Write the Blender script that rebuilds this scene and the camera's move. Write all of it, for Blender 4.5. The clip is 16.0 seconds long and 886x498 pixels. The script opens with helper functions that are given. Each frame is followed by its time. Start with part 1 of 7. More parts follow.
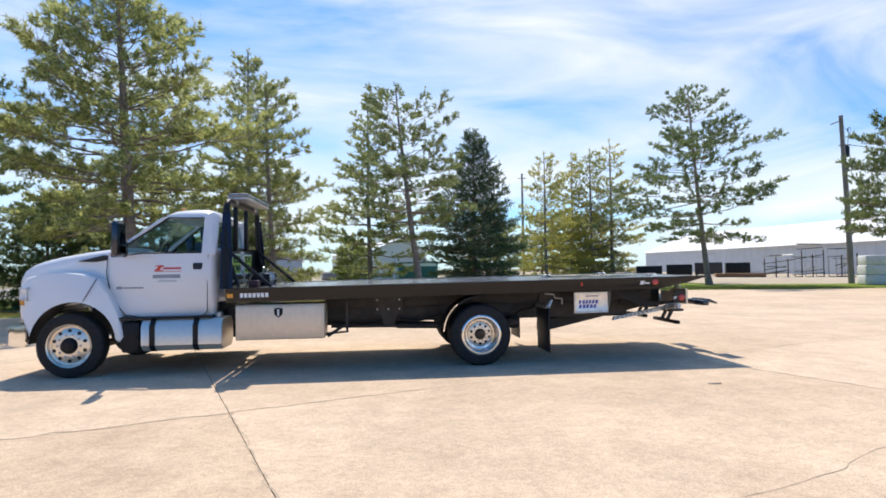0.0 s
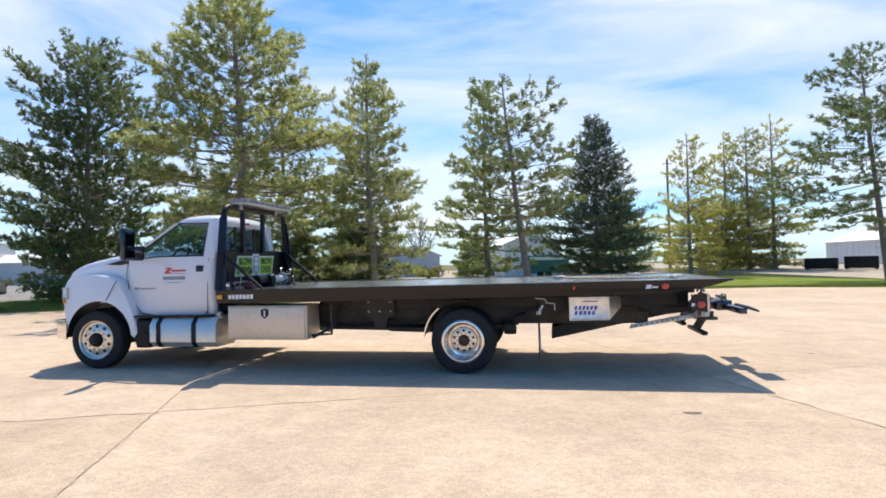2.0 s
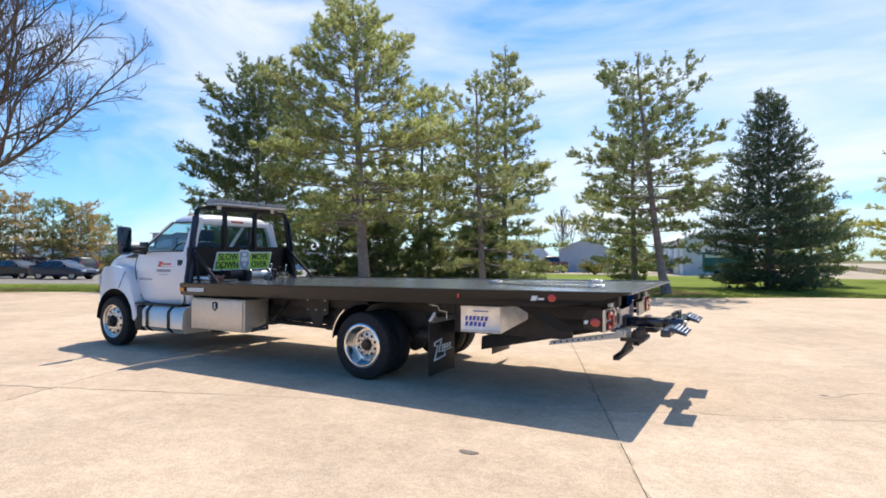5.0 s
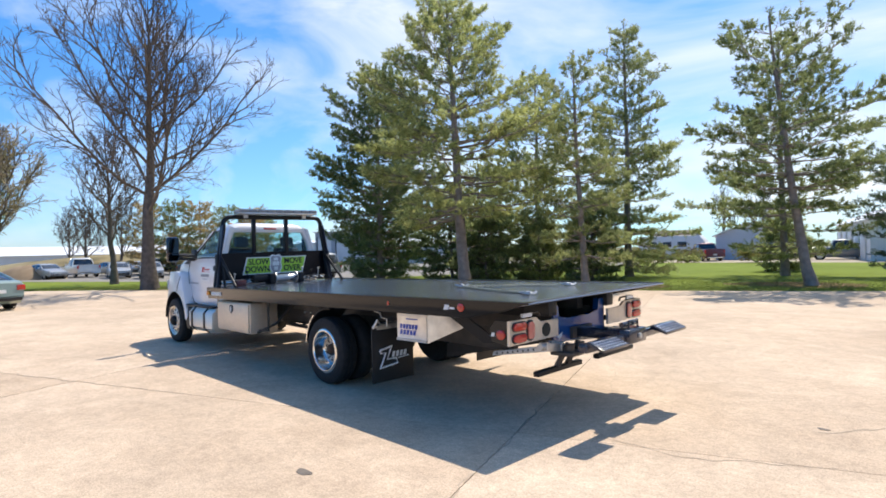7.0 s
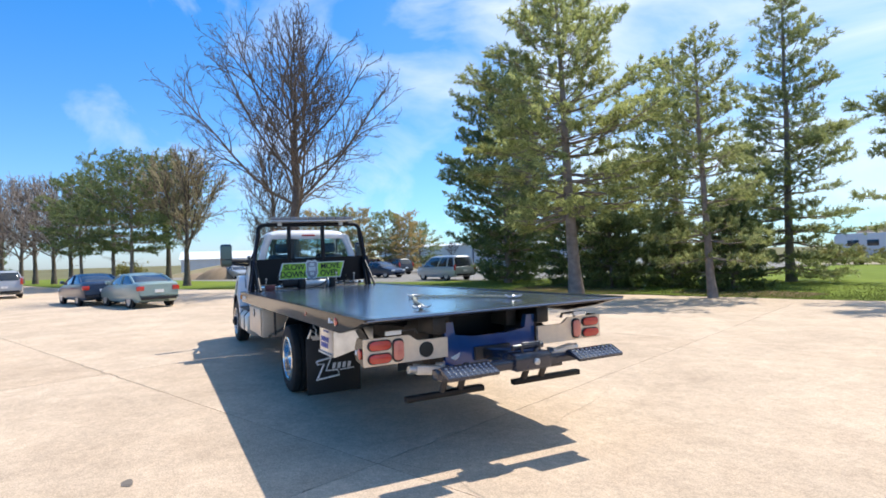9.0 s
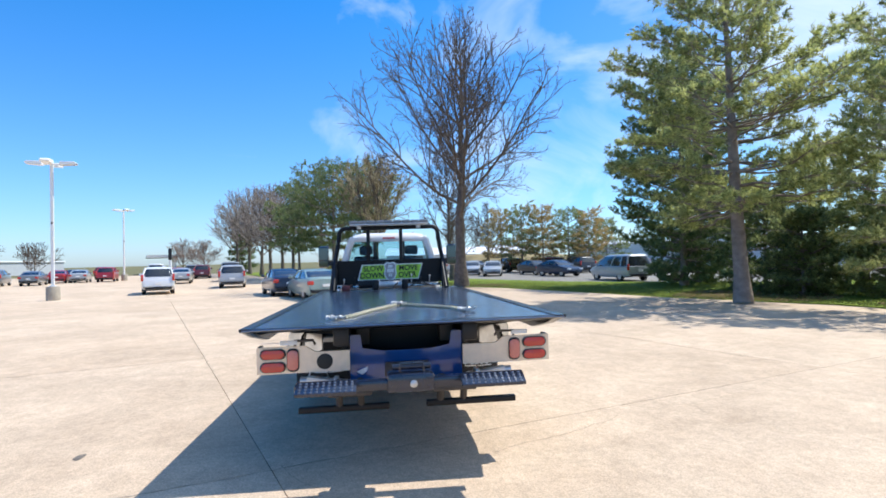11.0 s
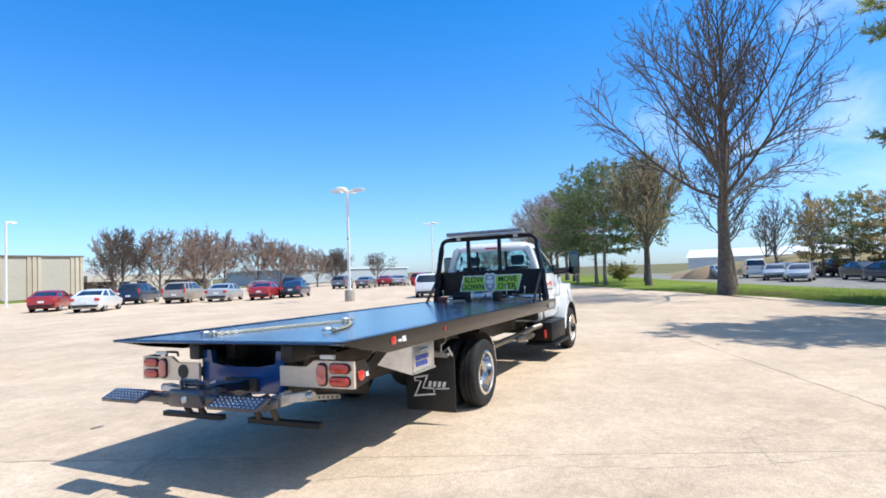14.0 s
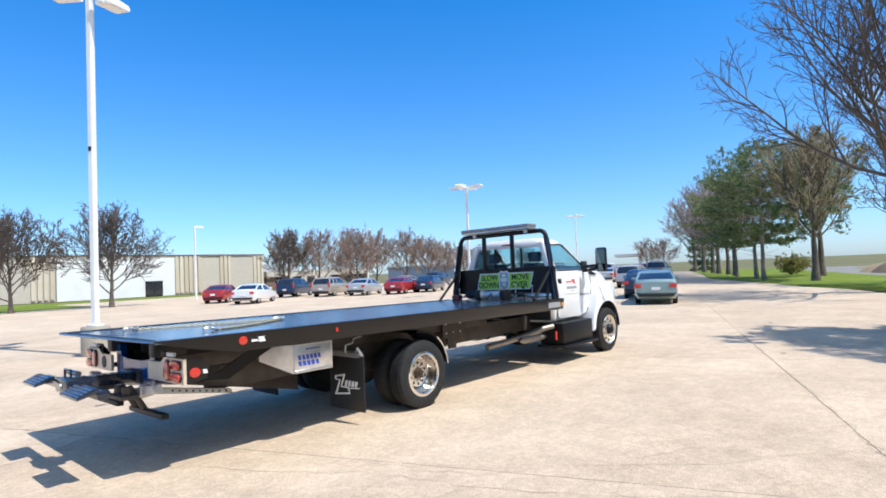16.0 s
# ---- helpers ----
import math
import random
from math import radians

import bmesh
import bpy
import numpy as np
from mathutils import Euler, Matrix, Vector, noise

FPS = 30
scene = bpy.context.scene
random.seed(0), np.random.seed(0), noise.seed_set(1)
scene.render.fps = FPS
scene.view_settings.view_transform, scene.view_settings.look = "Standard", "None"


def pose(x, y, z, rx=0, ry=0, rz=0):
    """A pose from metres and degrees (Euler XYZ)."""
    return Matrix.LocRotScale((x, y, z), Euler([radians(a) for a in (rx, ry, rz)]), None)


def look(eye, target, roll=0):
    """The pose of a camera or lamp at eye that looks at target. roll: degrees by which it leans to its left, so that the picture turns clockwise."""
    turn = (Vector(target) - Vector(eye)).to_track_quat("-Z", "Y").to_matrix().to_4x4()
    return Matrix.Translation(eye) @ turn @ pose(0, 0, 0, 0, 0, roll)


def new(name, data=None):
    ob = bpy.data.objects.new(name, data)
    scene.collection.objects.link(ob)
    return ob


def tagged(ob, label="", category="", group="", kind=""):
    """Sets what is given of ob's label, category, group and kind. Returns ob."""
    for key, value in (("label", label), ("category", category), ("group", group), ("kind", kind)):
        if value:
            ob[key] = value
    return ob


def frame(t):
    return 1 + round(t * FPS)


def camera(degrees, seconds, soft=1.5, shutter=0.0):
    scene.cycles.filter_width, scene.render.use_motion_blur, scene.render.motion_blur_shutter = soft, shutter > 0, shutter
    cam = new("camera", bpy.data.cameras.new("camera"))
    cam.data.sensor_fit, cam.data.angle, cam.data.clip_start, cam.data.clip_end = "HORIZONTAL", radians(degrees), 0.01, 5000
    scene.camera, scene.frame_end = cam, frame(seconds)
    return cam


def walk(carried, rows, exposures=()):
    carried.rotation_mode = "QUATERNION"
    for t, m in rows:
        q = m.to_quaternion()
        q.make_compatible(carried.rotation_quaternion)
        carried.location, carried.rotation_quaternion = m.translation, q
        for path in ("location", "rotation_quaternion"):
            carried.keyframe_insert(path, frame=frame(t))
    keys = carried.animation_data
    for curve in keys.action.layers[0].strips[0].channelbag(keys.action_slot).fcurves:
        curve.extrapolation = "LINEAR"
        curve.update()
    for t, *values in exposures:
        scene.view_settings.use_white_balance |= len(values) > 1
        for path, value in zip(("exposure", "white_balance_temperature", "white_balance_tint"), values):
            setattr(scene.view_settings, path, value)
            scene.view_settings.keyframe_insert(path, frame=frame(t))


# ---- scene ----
cam = camera(75.755, 16.0, soft=1.75)
PATH = [
    (0, (-1.648, -9.476, 1.399), (-1.386, -7.495, 1.470), -0.89),
    (0.5, (-1.058, -9.364, 1.419), (-0.924, -7.370, 1.489), -1.31),
    (1, (-0.438, -9.306, 1.426), (-0.451, -7.307, 1.496), -1.09),
    (1.5, (0.173, -9.142, 1.453), (0.034, -7.147, 1.514), -1.20),
    (2, (0.813, -9.023, 1.489), (0.533, -7.043, 1.543), -1.11),
    (2.5, (1.434, -8.810, 1.508), (1.041, -6.850, 1.561), -0.62),
    (3, (2.065, -8.615, 1.511), (1.558, -6.680, 1.563), -0.81),
    (3.5, (2.644, -8.335, 1.540), (2.036, -6.431, 1.583), -0.34),
    (5.8, (5.268, -6.780, 1.644), (4.135, -5.133, 1.663), -0.94),
    (6, (5.459, -6.604, 1.673), (4.279, -4.990, 1.686), -1.31),
    (6.5, (5.958, -6.120, 1.708), (4.661, -4.598, 1.715), -1.22),
    (7, (6.361, -5.606, 1.722), (4.965, -4.174, 1.728), -1.39),
    (7.5, (6.768, -5.028, 1.726), (5.262, -3.711, 1.738), -1.24),
    (8, (7.075, -4.381, 1.756), (5.469, -3.188, 1.757), -1.40),
    (8.2, (7.220, -4.130, 1.752), (5.588, -2.985, 1.757), -1.48),
    (10.3, (7.969, -1.398, 1.704), (6.046, -0.852, 1.734), -1.42),
    (10.5, (8.041, -1.156, 1.743), (6.098, -0.681, 1.769), -1.27),
    (11, (8.164, -0.501, 1.785), (6.183, -0.228, 1.817), -1.30),
    (11.5, (8.288, 0.236, 1.800), (6.288, 0.270, 1.844), -1.75),
    (12, (8.159, 0.908, 1.797), (6.167, 0.746, 1.853), -1.71),
    (12.5, (8.033, 1.676, 1.792), (6.061, 1.343, 1.854), -1.73),
    (13, (7.821, 2.375, 1.781), (5.883, 1.887, 1.849), -1.91),
    (13.5, (7.594, 3.099, 1.786), (5.702, 2.454, 1.861), -2.04),
    (14, (7.256, 3.751, 1.817), (5.423, 2.954, 1.892), -2.02),
    (14.5, (6.938, 4.443, 1.824), (5.162, 3.526, 1.904), -2.29),
    (15, (6.535, 5.064, 1.810), (4.818, 4.043, 1.888), -2.49),
    (15.5, (6.090, 5.679, 1.794), (4.457, 4.527, 1.871), -2.51),
    (16, (5.597, 6.259, 1.784), (4.066, 4.974, 1.860), -2.38),
]
walk(cam, [(t, look(eye, target, roll)) for t, eye, target, roll in PATH],
     [(0, 0.25, 6900, 12.5), (3.5, 0.27, 6900, 12.5), (7, 0.31, 6800, 12), (8.2, 0.36, 6650, 11), (10.5, 0.38, 6300, 9), (12.5, 0.38, 6150, 8), (16, 0.33, 6150, 8)])

# ---- world, sun, exposure ----
SUN_FROM = Vector((-0.11, 0.62, 1.0)).normalized()
world = bpy.data.worlds.new("sky")
scene.world = world
world.use_nodes = True
wn, wl = world.node_tree.nodes, world.node_tree.links
wn.clear()
w_out = wn.new("ShaderNodeOutputWorld")
w_bg = wn.new("ShaderNodeBackground")
w_sky = wn.new("ShaderNodeTexSky")
w_sky.sky_type = "NISHITA"
w_sky.sun_disc = False
w_sky.sun_elevation = radians(57.5)
w_sky.sun_rotation = radians(-10)
w_sky.air_density = 1.0
w_sky.dust_density = 0.4
w_sky.ozone_density = 2.6
w_bg.inputs["Strength"].default_value = 0.105
w_co = wn.new("ShaderNodeTexCoord")
w_map = wn.new("ShaderNodeMapping")
w_map.inputs["Rotation"].default_value = (0.35, 0.3, 0.5)
w_map.inputs["Scale"].default_value = (0.9, 2.6, 5.0)
w_no = wn.new("ShaderNodeTexNoise")
w_no.inputs["Scale"].default_value = 1.7
w_no.inputs["Detail"].default_value = 7.0
w_no.inputs["Roughness"].default_value = 0.55
w_no.inputs["Distortion"].default_value = 0.7
w_sep = wn.new("ShaderNodeSeparateXYZ")
w_cov = wn.new("ShaderNodeMapRange")          # more thin cloud towards the sun's side
w_cov.inputs["From Min"].default_value = -0.35
w_cov.inputs["From Max"].default_value = 0.8
w_cov.inputs["To Min"].default_value = -0.30
w_cov.inputs["To Max"].default_value = 0.13
w_add = wn.new("ShaderNodeMath")
w_add.operation = "ADD"
w_ramp = wn.new("ShaderNodeValToRGB")
w_ramp.color_ramp.elements[0].position = 0.40
w_ramp.color_ramp.elements[0].color = (0, 0, 0, 1)
w_ramp.color_ramp.elements[1].position = 0.86
w_ramp.color_ramp.elements[1].color = (1, 1, 1, 1)
w_mix = wn.new("ShaderNodeMixRGB")
w_mix.inputs["Color2"].default_value = (7.9, 8.6, 9.2, 1)
wl.new(w_co.outputs["Generated"], w_map.inputs["Vector"])
wl.new(w_map.outputs["Vector"], w_no.inputs["Vector"])
wl.new(w_co.outputs["Generated"], w_sep.inputs["Vector"])
wl.new(w_sep.outputs["Y"], w_cov.inputs["Value"])
wl.new(w_no.outputs["Fac"], w_add.inputs[0])
wl.new(w_cov.outputs["Result"], w_add.inputs[1])
w_high = wn.new("ShaderNodeMapRange")         # a thin white veil overhead
w_high.interpolation_type = "SMOOTHSTEP"
for key, val in (("From Min", 0.50), ("From Max", 0.80), ("To Min", 0.0), ("To Max", 0.16)):
    w_high.inputs[key].default_value = val
w_sum = wn.new("ShaderNodeMath")
w_sum.operation = "ADD"
wl.new(w_sep.outputs["Z"], w_high.inputs["Value"])
wl.new(w_add.outputs[0], w_sum.inputs[0])
wl.new(w_high.outputs["Result"], w_sum.inputs[1])
wl.new(w_sum.outputs[0], w_ramp.inputs["Fac"])
wl.new(w_ramp.outputs["Color"], w_mix.inputs["Fac"])
w_hue = wn.new("ShaderNodeMixRGB")           # clear dry air: deeper blue than the standard sky
w_hue.blend_type = "MULTIPLY"
w_hue.inputs["Fac"].default_value = 1.0
w_tint = wn.new("ShaderNodeValToRGB")         # paler at the horizon, deep blue above
w_tint.color_ramp.elements[0].position = 0.0
w_tint.color_ramp.elements[0].color = (0.88, 1.10, 1.52, 1)
w_tint.color_ramp.elements[1].position = 0.45
w_tint.color_ramp.elements[1].color = (0.22, 1.04, 1.70, 1)
wl.new(w_sep.outputs["Z"], w_tint.inputs["Fac"])
w_side = wn.new("ShaderNodeMapRange")         # hazier on the sun's side
w_side.interpolation_type = "SMOOTHSTEP"
for key, val in (("From Min", -0.05), ("From Max", 0.75), ("To Min", 0.0), ("To Max", 1.0)):
    w_side.inputs[key].default_value = val
w_haze = wn.new("ShaderNodeMixRGB")
w_haze.inputs["Color2"].default_value = (0.60, 1.06, 1.50, 1)
wl.new(w_sep.outputs["Y"], w_side.inputs["Value"])
wl.new(w_side.outputs["Result"], w_haze.inputs["Fac"])
wl.new(w_tint.outputs["Color"], w_haze.inputs["Color1"])
wl.new(w_haze.outputs["Color"], w_hue.inputs["Color2"])
wl.new(w_sky.outputs["Color"], w_hue.inputs["Color1"])
wl.new(w_hue.outputs["Color"], w_mix.inputs["Color1"])
wl.new(w_mix.outputs["Color"], w_bg.inputs["Color"])
wl.new(w_bg.outputs["Background"], w_out.inputs["Surface"])

sun_data = bpy.data.lights.new("sun", "SUN")
sun_data.energy = 4.2
sun_data.angle = radians(0.53)
sun_data.color = (1.0, 0.955, 0.88)
sun_lamp = new("sun", sun_data)
sun_lamp.matrix_world = look(SUN_FROM * 60, (0, 0, 0))


# ---- materials ----
def material(name, colour, rough=0.6, metal=0.0, scale=6.0, vary=0.12, bump=0.0, bump_scale=60.0, coat=0.0, spec=0.5, colour2=None,
             blotch=0.4, island=0.0, random_object=0.0, transmission=0.0, emission=None):
    """A principled material: two scales of noise in the colour, optional fine relief, per-piece and per-object variation."""
    m = bpy.data.materials.new(name)
    m.use_nodes = True
    nt = m.node_tree
    n, l = nt.nodes, nt.links
    p = n["Principled BSDF"]
    p.inputs["Roughness"].default_value = rough
    p.inputs["Metallic"].default_value = metal
    p.inputs["Specular IOR Level"].default_value = spec
    p.inputs["Coat Weight"].default_value = coat
    p.inputs["Coat Roughness"].default_value = 0.05
    p.inputs["Transmission Weight"].default_value = transmission
    if emission:
        p.inputs["Emission Color"].default_value = (*emission[:3], 1)
        p.inputs["Emission Strength"].default_value = emission[3]
    co = n.new("ShaderNodeTexCoord")
    fine = n.new("ShaderNodeTexNoise")
    fine.inputs["Scale"].default_value = scale
    fine.inputs["Detail"].default_value = 6
    big = n.new("ShaderNodeTexNoise")
    big.inputs["Scale"].default_value = scale * 0.13
    big.inputs["Detail"].default_value = 4
    l.new(co.outputs["Object"], fine.inputs["Vector"])
    l.new(co.outputs["Object"], big.inputs["Vector"])
    add = n.new("ShaderNodeMix")
    add.data_type = "FLOAT"
    add.inputs[0].default_value = blotch
    l.new(fine.outputs["Fac"], add.inputs[2])
    l.new(big.outputs["Fac"], add.inputs[3])
    fac = add.outputs[0]
    for on, node, socket in ((island, "ShaderNodeNewGeometry", "Random Per Island"), (random_object, "ShaderNodeObjectInfo", "Random")):
        if on:
            src = n.new(node)
            mx = n.new("ShaderNodeMix")
            mx.data_type = "FLOAT"
            mx.inputs[0].default_value = on
            l.new(fac, mx.inputs[2])
            l.new(src.outputs[socket], mx.inputs[3])
            fac = mx.outputs[0]
    ramp = n.new("ShaderNodeValToRGB")
    c = Vector(colour[:3])
    lo, hi = (c * (1 - vary), c * (1 + vary)) if colour2 is None else (c, Vector(colour2[:3]))
    ramp.color_ramp.elements[0].position, ramp.color_ramp.elements[1].position = 0.3, 0.7
    ramp.color_ramp.elements[0].color, ramp.color_ramp.elements[1].color = (*lo, 1), (*[min(1, v) for v in hi], 1)
    l.new(fac, ramp.inputs["Fac"])
    l.new(ramp.outputs["Color"], p.inputs["Base Color"])
    if bump:
        bn = n.new("ShaderNodeTexNoise")
        bn.inputs["Scale"].default_value = bump_scale
        bn.inputs["Detail"].default_value = 5
        l.new(co.outputs["Object"], bn.inputs["Vector"])
        b = n.new("ShaderNodeBump")
        b.inputs["Strength"].default_value = bump
        b.inputs["Distance"].default_value = 0.02
        l.new(bn.outputs["Fac"], b.inputs["Height"])
        l.new(b.outputs["Normal"], p.inputs["Normal"])
    return m


def leaf_material(name, dark, light, translucent=0.25):
    """Needles or leaves: colour varies from blade to blade and over the crown; some light comes through."""
    m = material(name, dark, rough=0.55, colour2=light, scale=1.2, island=0.45, blotch=0.5, spec=0.25)
    nt = m.node_tree
    p = nt.nodes["Principled BSDF"]
    tr = nt.nodes.new("ShaderNodeBsdfTranslucent")
    mx = nt.nodes.new("ShaderNodeMixShader")
    mx.inputs[0].default_value = translucent
    src = p.inputs["Base Color"].links[0].from_socket
    glow = nt.nodes.new("ShaderNodeVectorMath")     # light that has passed the blade is paler than light off it
    glow.operation = "SCALE"
    glow.inputs["Scale"].default_value = 1.45
    nt.links.new(src, glow.inputs[0])
    nt.links.new(glow.outputs[0], tr.inputs["Color"])
    nt.links.new(p.outputs[0], mx.inputs[1])
    nt.links.new(tr.outputs[0], mx.inputs[2])
    nt.links.new(mx.outputs[0], nt.nodes["Material Output"].inputs["Surface"])
    return m


CONCRETE = material("lot_concrete", (0.57, 0.425, 0.295), rough=0.9, colour2=(0.745, 0.58, 0.42), scale=1.6, blotch=0.55, bump=0.25, bump_scale=45, random_object=0.12, spec=0.2)
_nt = CONCRETE.node_tree                      # aggregate speckle and worn pale patches over the slab colour
_pr = _nt.nodes["Principled BSDF"]
_src = _pr.inputs["Base Color"].links[0].from_socket
_co = _nt.nodes.new("ShaderNodeNewGeometry")
for _scale, _lo, _hi, _a, _b in ((60.0, 0.35, 0.66, 0.74, 1.12), (16.0, 0.36, 0.66, 0.90, 1.06), (4.0, 0.38, 0.64, 0.91, 1.06), (0.45, 0.36, 0.64, 0.88, 1.08)):
    _n = _nt.nodes.new("ShaderNodeTexNoise")
    _n.inputs["Scale"].default_value = _scale
    _n.inputs["Detail"].default_value = 7
    _n.inputs["Roughness"].default_value = 0.62
    _r = _nt.nodes.new("ShaderNodeMapRange")
    for _k, _v in (("From Min", _lo), ("From Max", _hi), ("To Min", _a), ("To Max", _b)):
        _r.inputs[_k].default_value = _v
    _m = _nt.nodes.new("ShaderNodeVectorMath")
    _m.operation = "SCALE"
    _nt.links.new(_co.outputs["Position"], _n.inputs["Vector"])
    _nt.links.new(_n.outputs["Fac"], _r.inputs["Value"])
    _nt.links.new(_src, _m.inputs[0])
    _nt.links.new(_r.outputs["Result"], _m.inputs["Scale"])
    _src = _m.outputs[0]
_nt.links.new(_src, _pr.inputs["Base Color"])
JOINT = material("joint_dirt", (0.36, 0.285, 0.205), rough=0.95, scale=8, vary=0.3)
CRACK = material("crack_fill", (0.42, 0.335, 0.24), rough=0.95, scale=12, vary=0.3)
GRASS = material("turf", (0.115, 0.155, 0.022), rough=0.95, colour2=(0.215, 0.275, 0.045), scale=1.1, bump=0.6, bump_scale=25, blotch=0.5, spec=0.1)
BLADES = leaf_material("grass_blade", (0.09, 0.12, 0.025), (0.20, 0.22, 0.06), 0.3)
LITTER = material("needle_litter", (0.12, 0.075, 0.04), rough=0.95, colour2=(0.24, 0.17, 0.09), scale=3, bump=0.5, spec=0.1)
GRAVEL = material("gravel_yard", (0.36, 0.30, 0.22), rough=0.95, colour2=(0.50, 0.43, 0.33), scale=1.2, bump=0.5, bump_scale=18, spec=0.15)
ASPHALT = material("old_asphalt", (0.20, 0.185, 0.165), rough=0.9, colour2=(0.30, 0.28, 0.25), scale=0.8, bump=0.3, spec=0.2)
EARTH = material("far_fields", (0.13, 0.12, 0.06), rough=0.95, colour2=(0.22, 0.20, 0.10), scale=0.04, spec=0.1)
WHITE_PAINT = material("white_truck_paint", (0.80, 0.80, 0.80), rough=0.28, coat=0.6, scale=2, vary=0.02)
BLACK_PAINT = material("black_gloss_steel", (0.007, 0.007, 0.008), rough=0.25, coat=0.15, spec=0.35, scale=5, vary=0.3, bump=0.03, bump_scale=8)
# black deck; the blue in its base colour stands in for reflected sky
DECK_STEEL = material("black_deck_steel_sky_tint", (0.032, 0.052, 0.095), rough=0.33, metal=0.5, coat=1.0, scale=3.5, vary=0.5, bump=0.45, bump_scale=16)
DECK_STEEL.node_tree.nodes["Principled BSDF"].inputs["Coat Roughness"].default_value = 0.17
DECK_STEEL.node_tree.nodes["Principled BSDF"].inputs["Coat IOR"].default_value = 2.3
BLACK_SATIN = material("black_satin_steel", (0.008, 0.008, 0.009), rough=0.45, spec=0.3, scale=6, vary=0.35, bump=0.06, bump_scale=30)
# brown of dust, lightened as well for sunlight bounced up from the ground
CHASSIS = material("dusty_bounce_lit_chassis", (0.06, 0.049, 0.041), rough=0.6, scale=6, vary=0.5, bump=0.1)
BLACK_PANEL = material("black_sign_panel", (0.006, 0.006, 0.008), rough=0.3, spec=0.2, scale=5, vary=0.3)
PAD_STEEL = material("blue_black_gloss_steel", (0.012, 0.017, 0.034), rough=0.2, coat=0.6, scale=6, vary=0.3)
NAVY_STEEL = material("navy_gloss_steel", (0.006, 0.010, 0.03), rough=0.3, coat=0.0, spec=0.35, scale=5, vary=0.25)
BLUE_STEEL = material("blue_gloss_steel", (0.006, 0.06, 0.22), rough=0.2, coat=0.6, scale=5, vary=0.2)
# stainless and aluminium: tan of the reflected ground mixed into the base colour
STAINLESS = material("brushed_stainless_ground_tint", (0.80, 0.67, 0.52), rough=0.45, metal=0.5, scale=20, vary=0.08)
ALUMINIUM = material("polished_aluminium_ground_tint", (0.80, 0.74, 0.65), rough=0.44, metal=0.85, scale=14, vary=0.07)
MIRROR = material("tinted_mirror", (0.10, 0.13, 0.15), rough=0.04, metal=1.0, scale=4, vary=0.03)
CHROME = material("chrome_wheel", (0.80, 0.78, 0.75), rough=0.09, metal=1.0, scale=10, vary=0.04)
# rim colour warmed to carry the ground's reflection
RIM_METAL = material("polished_rim_ground_tint", (0.84, 0.75, 0.63), rough=0.3, metal=0.9, scale=10, vary=0.05)
GALV = material("galvanised_steel", (0.55, 0.55, 0.54), rough=0.4, metal=0.8, scale=25, vary=0.15)
RUBBER = material("tyre_rubber", (0.022, 0.022, 0.022), rough=0.75, scale=18, vary=0.4, bump=0.15, bump_scale=40, spec=0.3)
FLAP = material("mud_flap_rubber", (0.014, 0.014, 0.014), rough=0.55, scale=8, vary=0.4)
PLASTIC = material("black_plastic", (0.012, 0.012, 0.014), rough=0.45, scale=12, vary=0.2)
SEAT = material("grey_seat_cloth", (0.10, 0.105, 0.115), rough=0.9, scale=30, vary=0.2)
RED_LENS = material("red_lens", (0.55, 0.035, 0.02), rough=0.12, coat=0.8, scale=90, vary=0.15)
CLEAR_LENS = material("clear_reverse_lens", (0.66, 0.20, 0.15), rough=0.12, coat=0.8, scale=90, vary=0.12)
AMBER = material("amber_lens", (0.75, 0.30, 0.02), rough=0.15, coat=0.8, scale=60, vary=0.1)
LENS = material("headlamp_lens", (0.70, 0.72, 0.74), rough=0.08, coat=1.0, scale=30, vary=0.1)
LIME = material("lime_reflective_film", (0.36, 0.62, 0.045), rough=0.45, scale=14, vary=0.06)
SILVER_FILM = material("silver_film", (0.66, 0.70, 0.70), rough=0.4, scale=14, vary=0.06)
WHITE_FILM = material("white_film", (0.82, 0.82, 0.80), rough=0.5, scale=14, vary=0.04)
RED_FILM = material("red_film", (0.60, 0.045, 0.03), rough=0.45, scale=14, vary=0.05)
BLUE_FILM = material("blue_film", (0.03, 0.08, 0.42), rough=0.45, scale=14, vary=0.1)
GREY_FILM = material("grey_film", (0.30, 0.31, 0.33), rough=0.5, scale=14, vary=0.1)
INK = material("black_film", (0.012, 0.014, 0.012), rough=0.5, scale=14, vary=0.1)
BRASS = material("zinc_yellow_chain", (0.42, 0.39, 0.28), rough=0.5, metal=0.4, scale=30, vary=0.2)
PANEL_SHEET = material("thin_bright_sheet", (0.72, 0.71, 0.69), rough=0.3, metal=0.85, scale=9, vary=0.25, bump=0.12, bump_scale=5)
# studs paler and bluer than their pads: the sky's glint put into the colour
STUD_STEEL = material("sky_glint_stud_steel", (0.17, 0.19, 0.24), rough=0.35, metal=0.6, scale=20, vary=0.3)
# darker copy of the wheel chrome: the dish's dark reflections put into the colour
DISH_METAL = material("darkened_dish_chrome", (0.62, 0.61, 0.60), rough=0.12, metal=1.0, scale=14, vary=0.35)
OILY_HUB = material("oily_brown_hub", (0.07, 0.045, 0.03), rough=0.4, metal=0.4, scale=14, vary=0.4)
EXHAUST = material("heat_dulled_steel", (0.36, 0.32, 0.275), rough=0.5, metal=0.7, scale=12, vary=0.25)
BARK_PINE = material("pine_bark", (0.17, 0.135, 0.112), rough=0.95, colour2=(0.36, 0.30, 0.255), scale=5, bump=0.8, bump_scale=14, spec=0.1)
